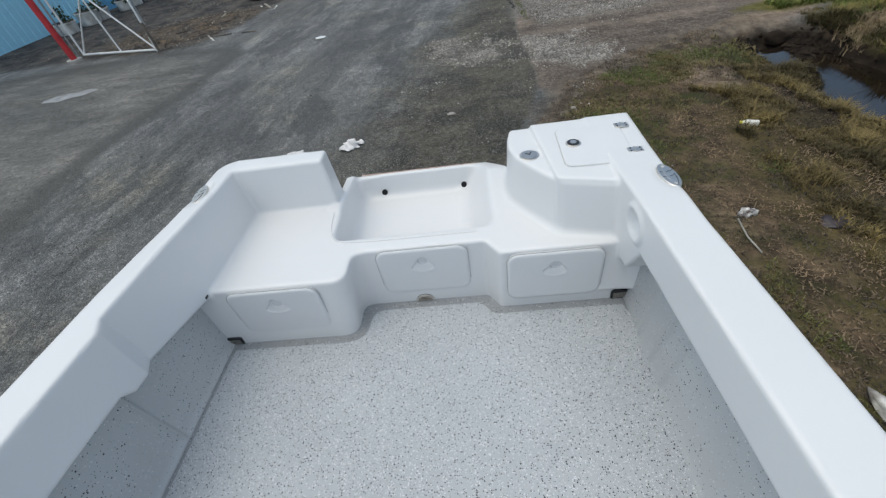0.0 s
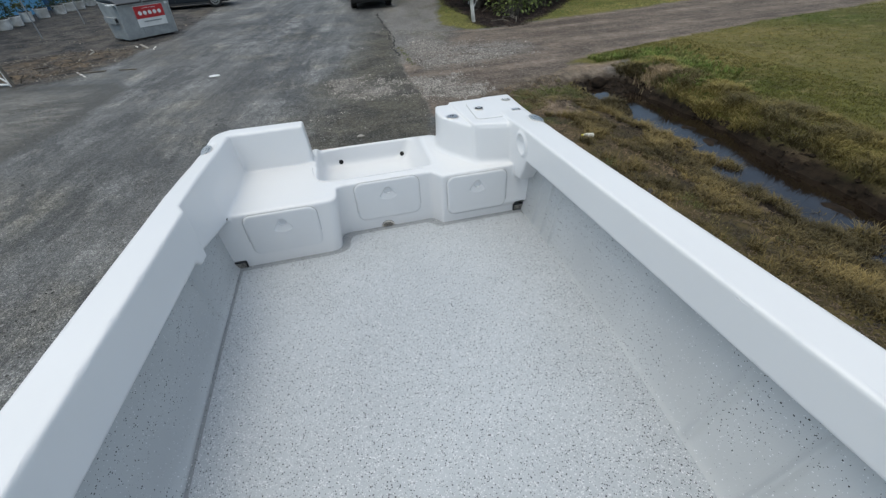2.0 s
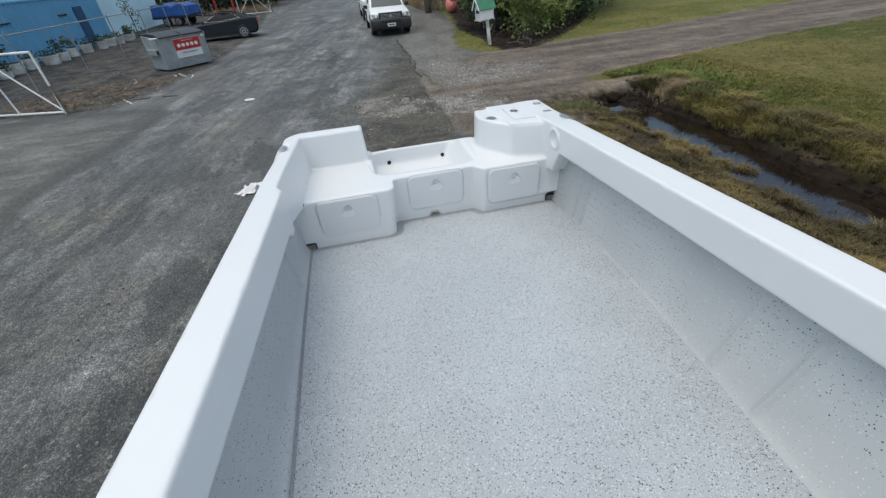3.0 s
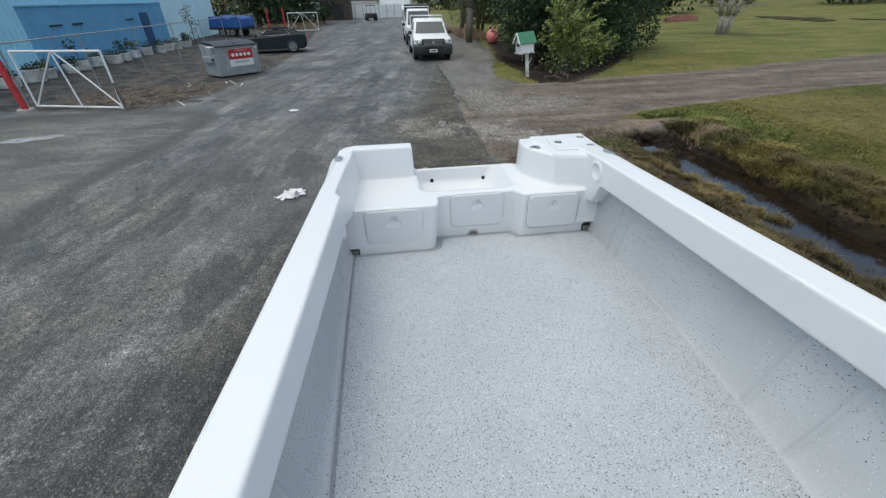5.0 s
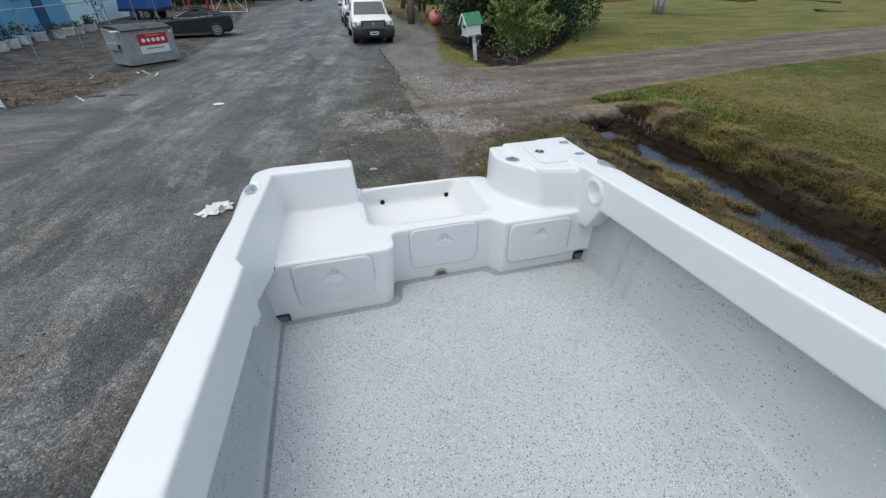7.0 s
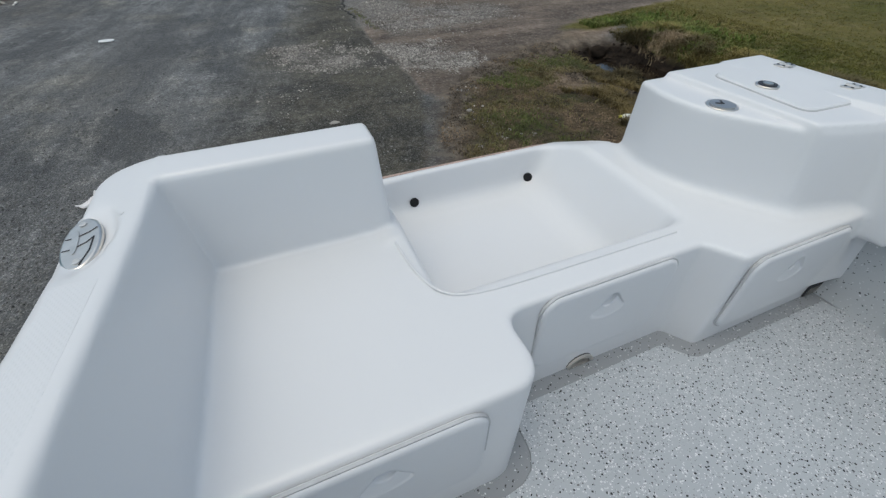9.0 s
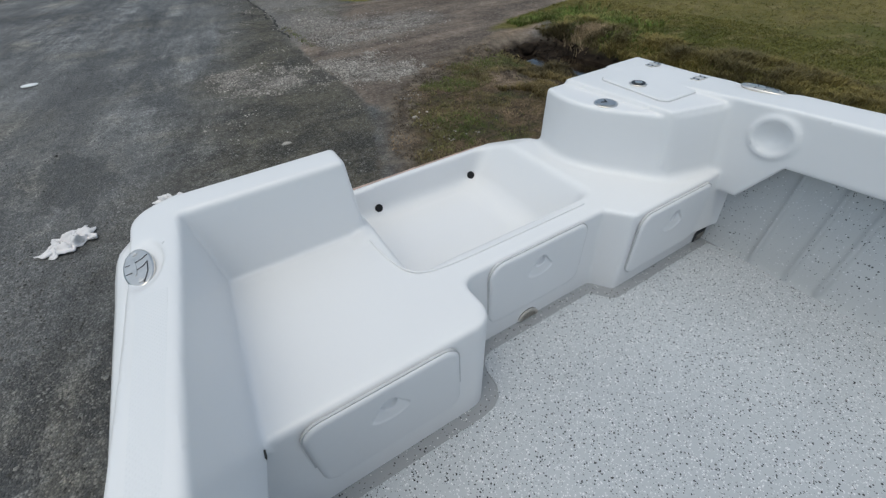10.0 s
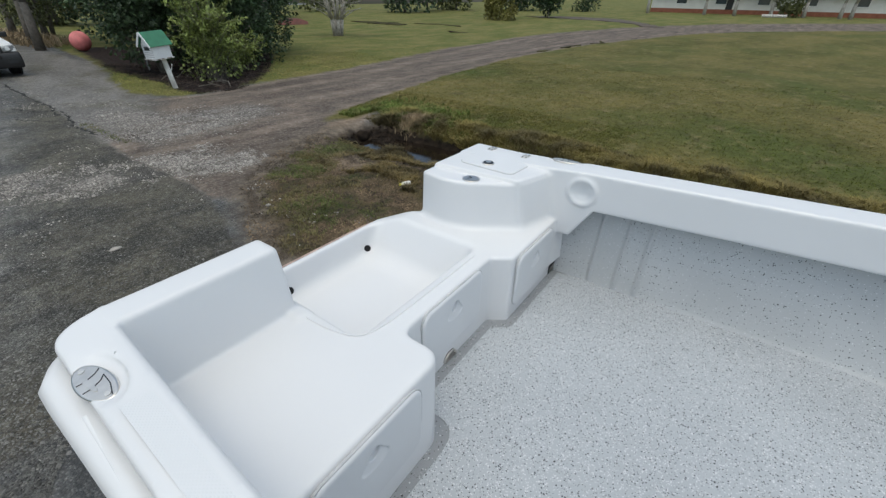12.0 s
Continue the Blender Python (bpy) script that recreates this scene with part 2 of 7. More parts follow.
def deck(x, y, z):
    """Signed distance of the white deck moulding: gunwales, stern bench, lockers, well and corner pod."""
    u = z - lift(y)
    ub = z + 0.06 * np.minimum(y, 0)
    top = 1.691
    # gunwales with their coamings
    b_r = np.interp(y, [-4, -0.8, -0.26, -0.165, 0.2], [1.530, 1.516, 1.509, 1.356, 1.340])
    in_r = 0.800 - 0.0178 * y + (top - u) * 0.045
    right = smaxes(0.013, in_r - x, x - out_right(y), u - top, (b_r - u) * 0.7, y - 0.474)
    b_l = np.interp(y, [-4, -2.4, -1.6, -0.66, -0.62, -0.5, -0.2, 0.2], [1.58, 1.535, 1.510, 1.482, 1.446, 1.439, 1.405, 1.29])
    edge_l = np.interp(y, [-4, -2.4, -1.5, -0.8, -0.56, -0.50, -0.15, 0.37], [-0.985, -0.935, -0.895, -0.866, -0.856, -0.888, -0.872, -0.842])
    in_l = edge_l + (top - u) * 0.11 * np.clip((y + 0.5) / 0.3, 0, 1)
    crown = 0.16 * np.clip((y + 0.4) / 0.4, 0, 1) * np.maximum(edge_l - 0.02 - x, 0)
    left = smaxes(0.013, x - in_l, smax(out_left(y) - x, y - 0.474, 0.075), u - top + crown, (b_l - u) * 0.7)
    d = np.minimum(left, right)
    # stern wall of the bench
    wall = smaxes(0.015, y - 0.472, 0.350 + 0.085 * (z - 1.456) - y, z - 1.695, x + 0.408 + (1.70 - z) * -0.06, -0.85 - x, 1.2 - z)
    d = smin(d, wall, 0.012)
    # bench and lockers
    draft = (1.458 - np.clip(z, 1.1, 1.458)) / 0.338
    bench = smaxes(0.07, x + 0.266 + 0.03 * draft, -0.173 - 0.025 * draft - y)
    mid = smaxes(0.01, -0.011 - 0.014 * draft - y, x - 0.62)
    slant = (0.002 - y - (x - 0.29 + 0.012 * draft) * 1.5) * 0.55
    star = smaxes(0.012, -0.094 - 0.008 * draft - y, slant, 0.2 - x)
    plan = smin(smin(bench, mid, 0.055), star, 0.012)
    rear = np.where(x < -0.4, 0.46, np.where(x > 0.62, 0.46, 0.70))
    low = smaxes(0.015, plan, ub - 1.458, y - rear, np.maximum(x - 0.94, -0.99 - x))
    for cx, cy, cz in DOORS:
        pocket = np.maximum(np.maximum(np.abs(x - cx) - 0.165, np.abs(z - cz) - 0.100), np.abs(y - cy) - 0.020)
        low = smax(low, -pocket, 0.006)
    # the transom falls away behind the well
    start = np.interp(x, [-0.36, -0.2], [0.38, 0.52])
    low = smax(low, (z - 1.460 + 0.072 * np.maximum(y - start, 0) / (0.70 - start)) * 0.95, 0.02)
    low = smax(low, (y - 0.712 + 1.65 * np.maximum(x - 0.345, 0)) * 0.6, 0.02)
    low = smax(low, (y - np.maximum(0.705 + 1.2 * (x + 0.375), 0.47)) * 0.65, 0.02)
    ridge = smaxes(0.02, -0.425 - x, x + 0.372, 0.30 - y, y - 0.66, z - 1.455 + 0.10 * (y - 0.31), z - 1.40 - 1.0 * (0.70 - y))
    low = smin(low, ridge, 0.03)
    well = smaxes(0.06, -0.368 - x, 0.085 - y, y - 0.655, (x - 0.33 - (z - 1.43) * 0.6) * 0.86, 1.262 - 0.02 * (0.65 - y) - z)
    low = smax(low, -well, 0.022)
    d = smin(d, low, 0.013)
    # corner pod
    flank = (0.419 - x + (y - 0.30) * 0.235 + (z - 1.69) * 0.03) * 0.973
    cheek = (0.415 - x - (y - 0.29) * 0.71 + (z - 1.69) * 0.10) * 0.815
    sideface = smax(flank, cheek, 0.10)
    front = (0.03 - y - (x - 0.59) * 0.27 + (z - 1.69) * 0.16) * 0.95
    pod = smaxes(0.014, sideface, front, y - 0.474, x - out_right(y), z - 1.677, 1.2 - z)
    d = smin(d, pod, 0.034)
    cap = smaxes(0.010, 0.551 + 0.09 * (0.46 - y) - x, front + 0.004, y - 0.471, x - out_right(y) + 0.004, z - 1.693, 1.5 - z)
    d = smin(d, cap, 0.008)
    # round dish pressed into the coaming
    r = np.sqrt((y + 0.192) ** 2 + (z - 1.629) ** 2)
    face = in_r - x
    ring = np.sqrt(face ** 2 + (r - 0.060) ** 2) - 0.010
    d = smin(d, ring, 0.016)
    dish = np.sqrt((x - 0.775) ** 2 + r ** 2) - 0.052
    d = smax(d, -dish, 0.012)
    # seats let into the gunwale for the cleats
    for cx, cy in ((-0.939, 0.222), (0.951, -0.05)):
        nest = np.sqrt(((x - cx) / 0.052) ** 2 + ((y - cy) / 0.098) ** 2 + ((u - (top if cx > 0 else 1.679) - 0.004) / 0.014) ** 2) - 1
        d = smax(d, -nest * 0.012, 0.004)
    return d


def grow(lo, hi, h0, k):
    out = [hi]
    while out[-1] > lo:
        out.append(out[-1] - h0)
        h0 *= k
    return out[::-1]


boat = tagged(new("boat"), "white fibreglass boat hull with an open grey-flecked cockpit", "boat")
H = 0.008
axis_y = np.concatenate([grow(-3.45, -0.72, 0.012, 1.045)[:-1], np.arange(-0.72, 0.76, H)])
verts, quads = surface_net(deck, np.arange(-1.17, 1.08, H), axis_y, np.arange(1.085, 1.90, H))
part("deck_moulding", mesh_np("deck_moulding", verts, quads), GEL, boat, "glossy white moulded gunwales, bench and lockers")

# cockpit sole: a border coat, and the flecked panel laid over it
SOLE_RISE = 0.04


def edge_left(y):
    return np.interp(y, [-3.5, -1.8, -0.9, 0], [-0.85, -0.887, -0.896, -0.893])


def edge_right(y):
    return np.interp(y, [-3.5, -2.1, -1.75, -1.25, -0.7, -0.15, 0], [0.62, 0.742, 0.785, 0.838, 0.866, 0.886, 0.888])


def sole_bm(inset, z, thick):
    if inset:
        front = [(-0.862, -0.238), (-0.345, -0.238), (-0.305, -0.232), (-0.272, -0.213), (-0.254, -0.180), (-0.249, -0.130), (-0.240, -0.098), (-0.220, -0.078), (-0.190, -0.070), (0.245, -0.068), (0.262, -0.074), (0.305, -0.132), (0.325, -0.142), (0.86, -0.142)]
    else:
        front = [(-0.905, 0.05), (0.875, 0.05)]
    g = 0.028 if inset else 0
    ys = np.linspace(-0.3, -3.4, 18)
    rows = front + [(float(edge_right(y)) + 0.02, y) for y in ys] + [(float(edge_left(y)) + g, y) for y in ys[::-1]]
    bm = prism_bm(rows[::-1], z - thick, z)
    for v in bm.verts:
        v.co.z += SOLE_RISE * -min(v.co.y, 0)
    return bm


part("cockpit_sole", sole_bm(False, FLOOR, 0.04), FLECK_EDGE, boat, "plain grey border of the cockpit sole")
soft(part("sole_panel", sole_bm(True, FLOOR + 0.004, 0.003), FLECK, boat, "pale grey cockpit sole with black and white paint flecks"), 0.001)


def liner(side):
    """Inside of the hull under the gunwale: cove, sloping side and moulded ribs."""
    ys = np.arange(-3.42, 0.02, 0.006)
    prof = [(0.0, 0.0), (0.10, 0.004), (0.30, 0.028), (0.46, 0.08), (0.58, 0.15), (0.70, 0.23), (0.82, 0.31), (0.93, 0.40), (1.0, 0.47)]
    if side > 0:
        prof = [(0.0, 0.0), (0.06, 0.004), (0.14, 0.018), (0.25, 0.045), (0.4, 0.095), (0.55, 0.16), (0.7, 0.235), (0.85, 0.325), (1.0, 0.47)]
    base = edge_right(ys) - 0.012 if side > 0 else -edge_left(ys) - 0.012
    wide = (out_right(ys) if side > 0 else -out_left(ys)) - 0.035 - base
    rib = np.zeros_like(ys)
    for c, w in ((-0.300, 0.009), (-0.425, 0.009), (-0.525, 0.009), (-1.72, 0.018), (-1.95, 0.014)) if side > 0 else ((-0.63, 0.009), (-1.95, 0.02)):
        rib += np.exp(-(((ys - c) / w) ** 2))
    vs = []
    for (o, h) in prof:
        inner = np.clip((h - 0.003) / 0.02, 0, 1)
        vs.append(np.stack([side * (base + o * wide - 0.016 * rib * inner), ys, FLOOR + SOLE_RISE * -np.minimum(ys, 0) + h * (1 - 0.1 * np.minimum(ys, 0)) + 0.002], 1))
    v = np.concatenate(vs)
    m = len(ys)
    f = np.array([(a * m + i, a * m + i + 1, (a + 1) * m + i + 1, (a + 1) * m + i) for a in range(len(prof) - 1) for i in range(m - 1)])
    if side > 0:
        f = f[:, ::-1]
    ob = part("side_liner", mesh_np("side_liner", v, f), FLECK_SIDE, boat, "grey flow-coated inner hull side with moulded ribs")
    s = ob.modifiers.new("thick", "SOLIDIFY")
    s.thickness, s.offset = 0.006, -1
    return ob


liner(1)
liner(-1)


def hull_loft():
    """The outside of the hull, from under the gunwale down to the keel, and on to the bow."""
    rows = []
    stations = [0.455, 0.2, -0.5, -1.5, -2.5, -3.3, -3.9, -4.5, -5.0, -5.3]
    for y in stations:
        k = max(0.0, min(1.0, (-3.0 - y) / 2.35)) ** 1.8
        lo, ro = float(out_left(max(y, -3.9))) - 0.012, float(out_right(max(y, -3.9))) + 0.012
        if y > 0.3:
            lo, ro = lo + 0.024, ro - 0.024
        c = (lo + ro) / 2
        lo, ro = c + (lo - c) * (1 - k) - 0.01, c + (ro - c) * (1 - k) + 0.01
        zt = (1.632 if y < 0.3 else 1.55) + float(lift(max(y, -3.4)))
        zc, zk = 0.62 + 0.12 * k * 3, 0.02 + 0.9 * max(0.0, (-3.6 - y) / 1.7) ** 1.6
        w = 0.86
        rows.append([(lo, y, zt), (lo, y, zt - 0.25 if y < 0.4 else 1.20), (c + (lo - c) * w, y, zc), (c, y, zk), (c + (ro - c) * w, y, zc), (ro, y, zt - 0.25 if y < 0.4 else 1.20), (ro, y, zt)])
    bm = bmesh.new()
    vv = [[bm.verts.new(p) for p in r] for r in rows]
    for a, b in zip(vv, vv[1:]):
        for i in range(6):
            bm.faces.new((a[i], b[i], b[i + 1], a[i + 1]))
    bm.faces.new(vv[0][1:6])
    bmesh.ops.recalc_face_normals(bm, faces=bm.faces)
    return bm


hull = soft(part("hull", hull_loft(), HULLPAINT, boat, "white hull shell"), 0.03)
sol = hull.modifiers.new("thick", "SOLIDIFY")
sol.thickness, sol.offset = 0.012, -1
soft(part("transom", prism_bm([(-0.365, 0.44), (0.345, 0.44), (0.335, 0.690), (-0.355, 0.690)], 0.55, 1.20), HULLPAINT, boat, "white transom block"), 0.02)
bowdeck = bmesh.new()
ring = [(-1.14, -3.40, 1.86), (1.04, -3.40, 1.86), (0.80, -3.95, 1.88), (0.50, -4.5, 1.91), (0.12, -5.05, 1.94), (-0.05, -5.25, 1.94), (-0.27, -5.05, 1.94), (-0.65, -4.5, 1.91), (-0.94, -3.95, 1.88)]
bv = [bowdeck.verts.new(p) for p in ring]
bl = [bowdeck.verts.new((p[0], p[1], p[2] - 0.05)) for p in ring]
bowdeck.faces.new(bv)
bowdeck.faces.new(bl[::-1])
for i in range(len(ring)):
    bowdeck.faces.new((bv[i], bl[i], bl[(i + 1) % len(ring)], bv[(i + 1) % len(ring)]))
bmesh.ops.recalc_face_normals(bowdeck, faces=bowdeck.faces)
soft(part("foredeck", bowdeck, GEL, boat), 0.02)
part("bow_bulkhead", box_bm(2.06, 0.03, 0.56, (-0.05, -3.42, 1.57)), LINER, boat)


def rail(side):
    ys = np.concatenate([np.linspace(-3.4, 0.2, 26), np.linspace(0.25, 0.448, 16)])
    bm = bmesh.new()
    sect = [(0.0, -0.06), (0.020, -0.055), (0.032, -0.03), (0.034, 0.015), (0.026, 0.036), (0.006, 0.042)]
    rows = []
    for y in ys:
        o = float(out_right(y)) if side > 0 else float(out_left(y))
        zz = 1.592 + float(lift(y))
        k = min(1.0, max(0.0, (0.450 - y) / 0.07)) ** 0.5 * float(np.interp(y, [-1.0, -0.3, 0.1, 0.3], [1.2, 1.4, 1.9, 2.1]))
        rows.append([bm.verts.new((o + side * (a * k - 0.012), y, zz + b)) for a, b in sect])
    for a, b in zip(rows, rows[1:]):
        for i in range(len(sect)):
            j = (i + 1) % len(sect)
            bm.faces.new((a[i], a[j], b[j], b[i]))
    bm.faces.new(rows[0])
    bm.faces.new(rows[-1])
    bmesh.ops.recalc_face_normals(bm, faces=bm.faces)
    ob = part("rub_rail", bm, GEL, boat, "white moulded rubbing strake")
    for p in ob.data.polygons:
        p.use_smooth = True
    return ob


rail(1)
rail(-1)

# locker doors


def ring_bm(outer, inner, lo, hi):
    """A flat frame between two outlines of equal length, standing in the x-z plane."""
    bm = bmesh.new()
    rows = [[bm.verts.new((a, c, b)) for a, b in o] for o, c in ((outer, lo), (outer, hi), (inner, hi), (inner, lo))]
    n = len(outer)
    for a, b in zip(rows, rows[1:] + rows[:1]):
        for i in range(n):
            bm.faces.new((a[i], a[(i + 1) % n], b[(i + 1) % n], b[i]))
    bmesh.ops.recalc_face_normals(bm, faces=bm.faces)
    return bm

W2, H2 = 0.200, 0.134


def door_shape(x, y, z):
    """A locker door with rounded corners, dished edge and a finger scoop; y points out of the locker."""
    qx, qz = np.abs(x) - (W2 - 0.05), np.abs(z) - (H2 - 0.05)
    flat = np.sqrt(np.maximum(qx, 0) ** 2 + np.maximum(qz, 0) ** 2) + np.minimum(np.maximum(qx, qz), 0) - 0.05
    d = smaxes(0.018, flat, y - 0.009, -0.012 - y)
    # finger scoop: a bell-shaped pocket, deepest under its top
    z = z - 0.02
    t = np.clip((z + 0.004) / 0.062, 0, 1)
    half = 0.053 - 0.033 * t * t * (3 - 2 * t)
    bell = smax(smax((np.abs(x) - half) * 0.85, z - 0.064, 0.022), -0.016 - z + 6 * x * x, 0.016)
    floor_y = 0.0075 - 0.0065 * np.clip((z + 0.012) / 0.045, 0, 1)
    d = smax(d, -smax(bell, (floor_y - y) * 0.9, 0.004), 0.0035)
    hole = (np.sqrt((x / 0.022) ** 2 + ((z - 0.037) / 0.021) ** 2) - 1) * 0.02
    return smax(d, -smax(hole, (-0.0085 - y) * 0.9, 0.003), 0.003)


dv, dq = surface_net(door_shape, np.arange(-0.2145, 0.216, 0.0033), np.arange(-0.02, 0.034, 0.0027), np.arange(-0.149, 0.151, 0.0033))
door_mesh = mesh_np("locker_door", dv, dq)
for (cx, cy, cz), tilt, wide in zip(DOORS, (0, 0, 0), (0.99, 1.0, 0.97)):
    d = part("locker_door", door_mesh, GEL_DOOR, boat, "white locker door with a moulded finger pull")
    d.matrix_world = pose(cx, cy, cz, tilt, 0, 180) @ Matrix.Diagonal((wide, 1, 1, 1))
    g = part("gasket", ring_bm(round_rect(2 * W2 + 0.002, 2 * H2 + 0.002, 0.051), round_rect(2 * W2 - 0.02, 2 * H2 - 0.02, 0.042), -0.004, 0.0018), GASKET, d, "thin dark door seal")

# scuppers at the foot of the lockers


TRIMGREY = material("dark_grey_grille", (0.025, 0.026, 0.028), 0.6, vary=0.2, scale=30)


def scupper(cx, cy, half):
    z0 = FLOOR + 0.02
    plate = [(0.042 * math.cos(radians(a)), 0.036 * math.sin(radians(a)) - 0.012) for a in range(0, 181, 15)] if half else round_rect(0.085, 0.05, 0.008)
    p = soft(part("scupper", prism_bm(plate, -0.006, 0.006, axis="y"), TRIMGREY, boat, "half-round steel-rimmed drain grille" if half else "black drain grille at the foot of the locker"), 0.002)
    p.matrix_world = pose(cx, cy, z0 + (0 if half else 0.008))
    if half:
        hole = [(0.72 * a, 0.72 * b - 0.002) for a, b in plate]
        part("rim", ring_bm(plate, hole, -0.011, -0.004), STEEL, p, "polished steel rim")
    for i in range(4):
        wbar = (0.03, 0.044, 0.05, 0.052)[3 - i] if half else 0.066
        part("slot", box_bm(wbar, 0.003, 0.0035, (0, -0.007, -0.006 + i * 0.0085 - (0 if half else 0.008))), STEEL, p)


scupper(-0.878, -0.196, False)
scupper(0.0, -0.022, True)
scupper(0.862, -0.100, False)

soft(part("frayed_edge", prism_bm([(-0.012, -0.010), (0.016, -0.006), (0.020, 0.006), (-0.004, 0.010), (-0.014, 0.002)], -0.012, 0.006, axis="y"), BLACK, boat, "dark frayed gap where the coaming meets the bench"), 0.002).location = (-0.860, -0.188, 1.452)

# well drains, let into the aft wall of the well


def on_wall(cx, cz):
    """Where the well's aft wall stands at a height, and which way it leans."""
    ys = np.linspace(0.50, 0.70, 401)
    y = float(ys[np.argmax(deck(np.full(401, cx), ys, np.full(401, cz)) < 0)])
    e = 0.004
    g = Vector([float(deck(np.array([cx + e * (a == 0)]), np.array([y + e * (a == 1)]), np.array([cz + e * (a == 2)]))[0] - deck(np.array([cx - e * (a == 0)]), np.array([y - e * (a == 1)]), np.array([cz - e * (a == 2)]))[0]) for a in range(3)])
    return y, g.normalized()


BORE = material("unlit_bore", (0.006, 0.006, 0.007), 0.9, vary=0.1)
for cx in (-0.234, 0.220):
    y, g = on_wall(cx, 1.294)
    h = part("drain_hole", disc_bm(0.0165, 0.003, sides=28), BORE, boat, "black drain hole in the well wall")
    h.matrix_world = Matrix.Translation(Vector((cx, y, 1.294)) + g * 0.004) @ g.to_track_quat("Z", "Y").to_matrix().to_4x4()

# deck plates, lid, hinges and latch on the pod
plate = soft(part("deck_plate", disc_bm(0.041, 0.004, sides=36), STEEL, boat, "round steel filler cap"), 0.002)
plate.location = (0.516, 0.236, 1.6775)
part("inner_disc", disc_bm(0.032, 0.003, (0, 0, 0.0035), sides=36), material("dull_grey_metal", (0.45, 0.46, 0.47), 0.4, 0.9, vary=0.1), plate)
for a in (60, 150):
    part("key_slot", box_bm(0.022, 0.004, 0.003, (0.008 * math.cos(radians(a)), 0.008 * math.sin(radians(a)), 0.005), turn=Matrix.Rotation(radians(a), 4, "Z")), BLACK, plate)
lid = soft(part("hatch_lid", prism_bm(round_rect(0.262, 0.292, 0.03), 0, 0.009), GEL_DOOR, boat, "white hatch lid on the stern pod"), 0.005)
lid.matrix_world = pose(0.772, 0.236, 1.6910, 0, 0, -2)
part("gasket", prism_bm(round_rect(0.270, 0.300, 0.033), 0.001, 0.0045), GASKET, lid, "thin dark seal")
latch = soft(part("latch", disc_bm(0.030, 0.006, sides=32), STEEL, lid, "round steel slam latch"), 0.002)
latch.location = (-0.078, 0.012, 0.011)
part("latch_ring", disc_bm(0.024, 0.003, (0, 0, 0.0035), sides=32), BLACK, latch)
part("pull", disc_bm(0.013, 0.003, (0, 0, 0.0055), sides=24), STEEL, latch)
for hy in (0.121, -0.080):
    hg = soft(part("hinge", box_bm(0.056, 0.034, 0.004), STEEL, lid, "steel butt hinge"), 0.0012)
    hg.location = (0.138, hy, 0.011)
    part("pin", tube_bm([(0.0, -0.017, 0.002), (0.0, 0.017, 0.002)], 0.0035), STEEL, hg)
    for sx in (-0.018, 0.018):
        for sy in (-0.009, 0.009):
            part("screw", disc_bm(0.0035, 0.0015, (sx, sy, 0.0027), sides=10), BLACK, hg)


def cleat(cx, cy, cz, lean, turn):
    bm = disc_bm(0.031, 0.010, sides=40, stretch=(1, 2.3, 1))
    c = soft(part("folding_cleat", bm, STEEL, boat, "oval stainless folding cleat set in the gunwale"), 0.004, 3)
    c.matrix_world = pose(cx, cy, cz, 0, lean, turn)
    for pts in ([(-0.023, 0.022), (-0.01, 0.018), (0.012, 0.022), (0.023, 0.029)], [(-0.025, -0.009), (-0.012, -0.012), (0.010, -0.006), (0.020, 0.004)], [(0.020, 0.004), (0.016, -0.03), (0.004, -0.062)]):
        part("groove", tube_bm([(px, py, 0.0052) for px, py in pts], 0.0011, 6), BLACK, c)
    part("horn", soft_bar(), STEEL, c)
    for gy in (0.052, -0.052):
        part("screw", disc_bm(0.006, 0.002, (0, gy, 0.0055), sides=12), GASKET, c)


def soft_bar():
    return disc_bm(0.010, 0.004, (-0.008, 0.006, 0.0045), sides=20, stretch=(0.55, 3.4, 1))


cleat(-0.939, 0.222, 1.678, -8, 6)
cleat(0.951, -0.050, 1.708, 3, 3)


# moulded bead round the seat and the well, raw transom edge, and the non-slip gunwale panels
def bead(points, radius, mat, name, label):
    cu = bpy.data.curves.new(name, "CURVE")
    cu.dimensions, cu.bevel_depth, cu.bevel_resolution = "3D", radius, 2
    sp = cu.splines.new("NURBS")
    sp.points.add(len(points) - 1)
    for p, c in zip(sp.points, points):
        p.co = (*c, 1)
    sp.order_u, sp.use_endpoint_u, sp.resolution_u = 3, True, 6
    tmp = new(name, cu)
    me = bpy.data.meshes.new_from_object(tmp.evaluated_get(bpy.context.evaluated_depsgraph_get()))
    bpy.data.objects.remove(tmp)
    bpy.data.curves.remove(cu)
    ob = part(name, me, mat, boat, label)
    for p in me.polygons:
        p.use_smooth = True
    return ob


bead([(-0.41, 0.35, 1.4550), (-0.405, 0.25, 1.4550), (-0.398, 0.17, 1.4550), (-0.37, 0.085, 1.4550), (-0.30, 0.055, 1.4550), (-0.1, 0.05, 1.4550), (0.27, 0.05, 1.4550)], 0.0035, GEL, "seat_bead", "fine moulded bead beside the well")
RAW = material("raw_laminate_edge", (0.46, 0.34, 0.29), 0.8, vary=0.2, scale=15)
bead([(-0.355, 0.708, 1.379), (-0.1, 0.7085, 1.378), (0.2, 0.7085, 1.378), (0.33, 0.706, 1.378), (0.40, 0.615, 1.412)], 0.006, RAW, "transom_edge", "raw brown laminate edge of the transom")
NONSLIP = material("non_slip_gelcoat", (0.70, 0.71, 0.72), 0.45, vary=0.012, scale=2.5)
nn, nl = NONSLIP.node_tree.nodes, NONSLIP.node_tree.links
bmp = nn.new("ShaderNodeBump")
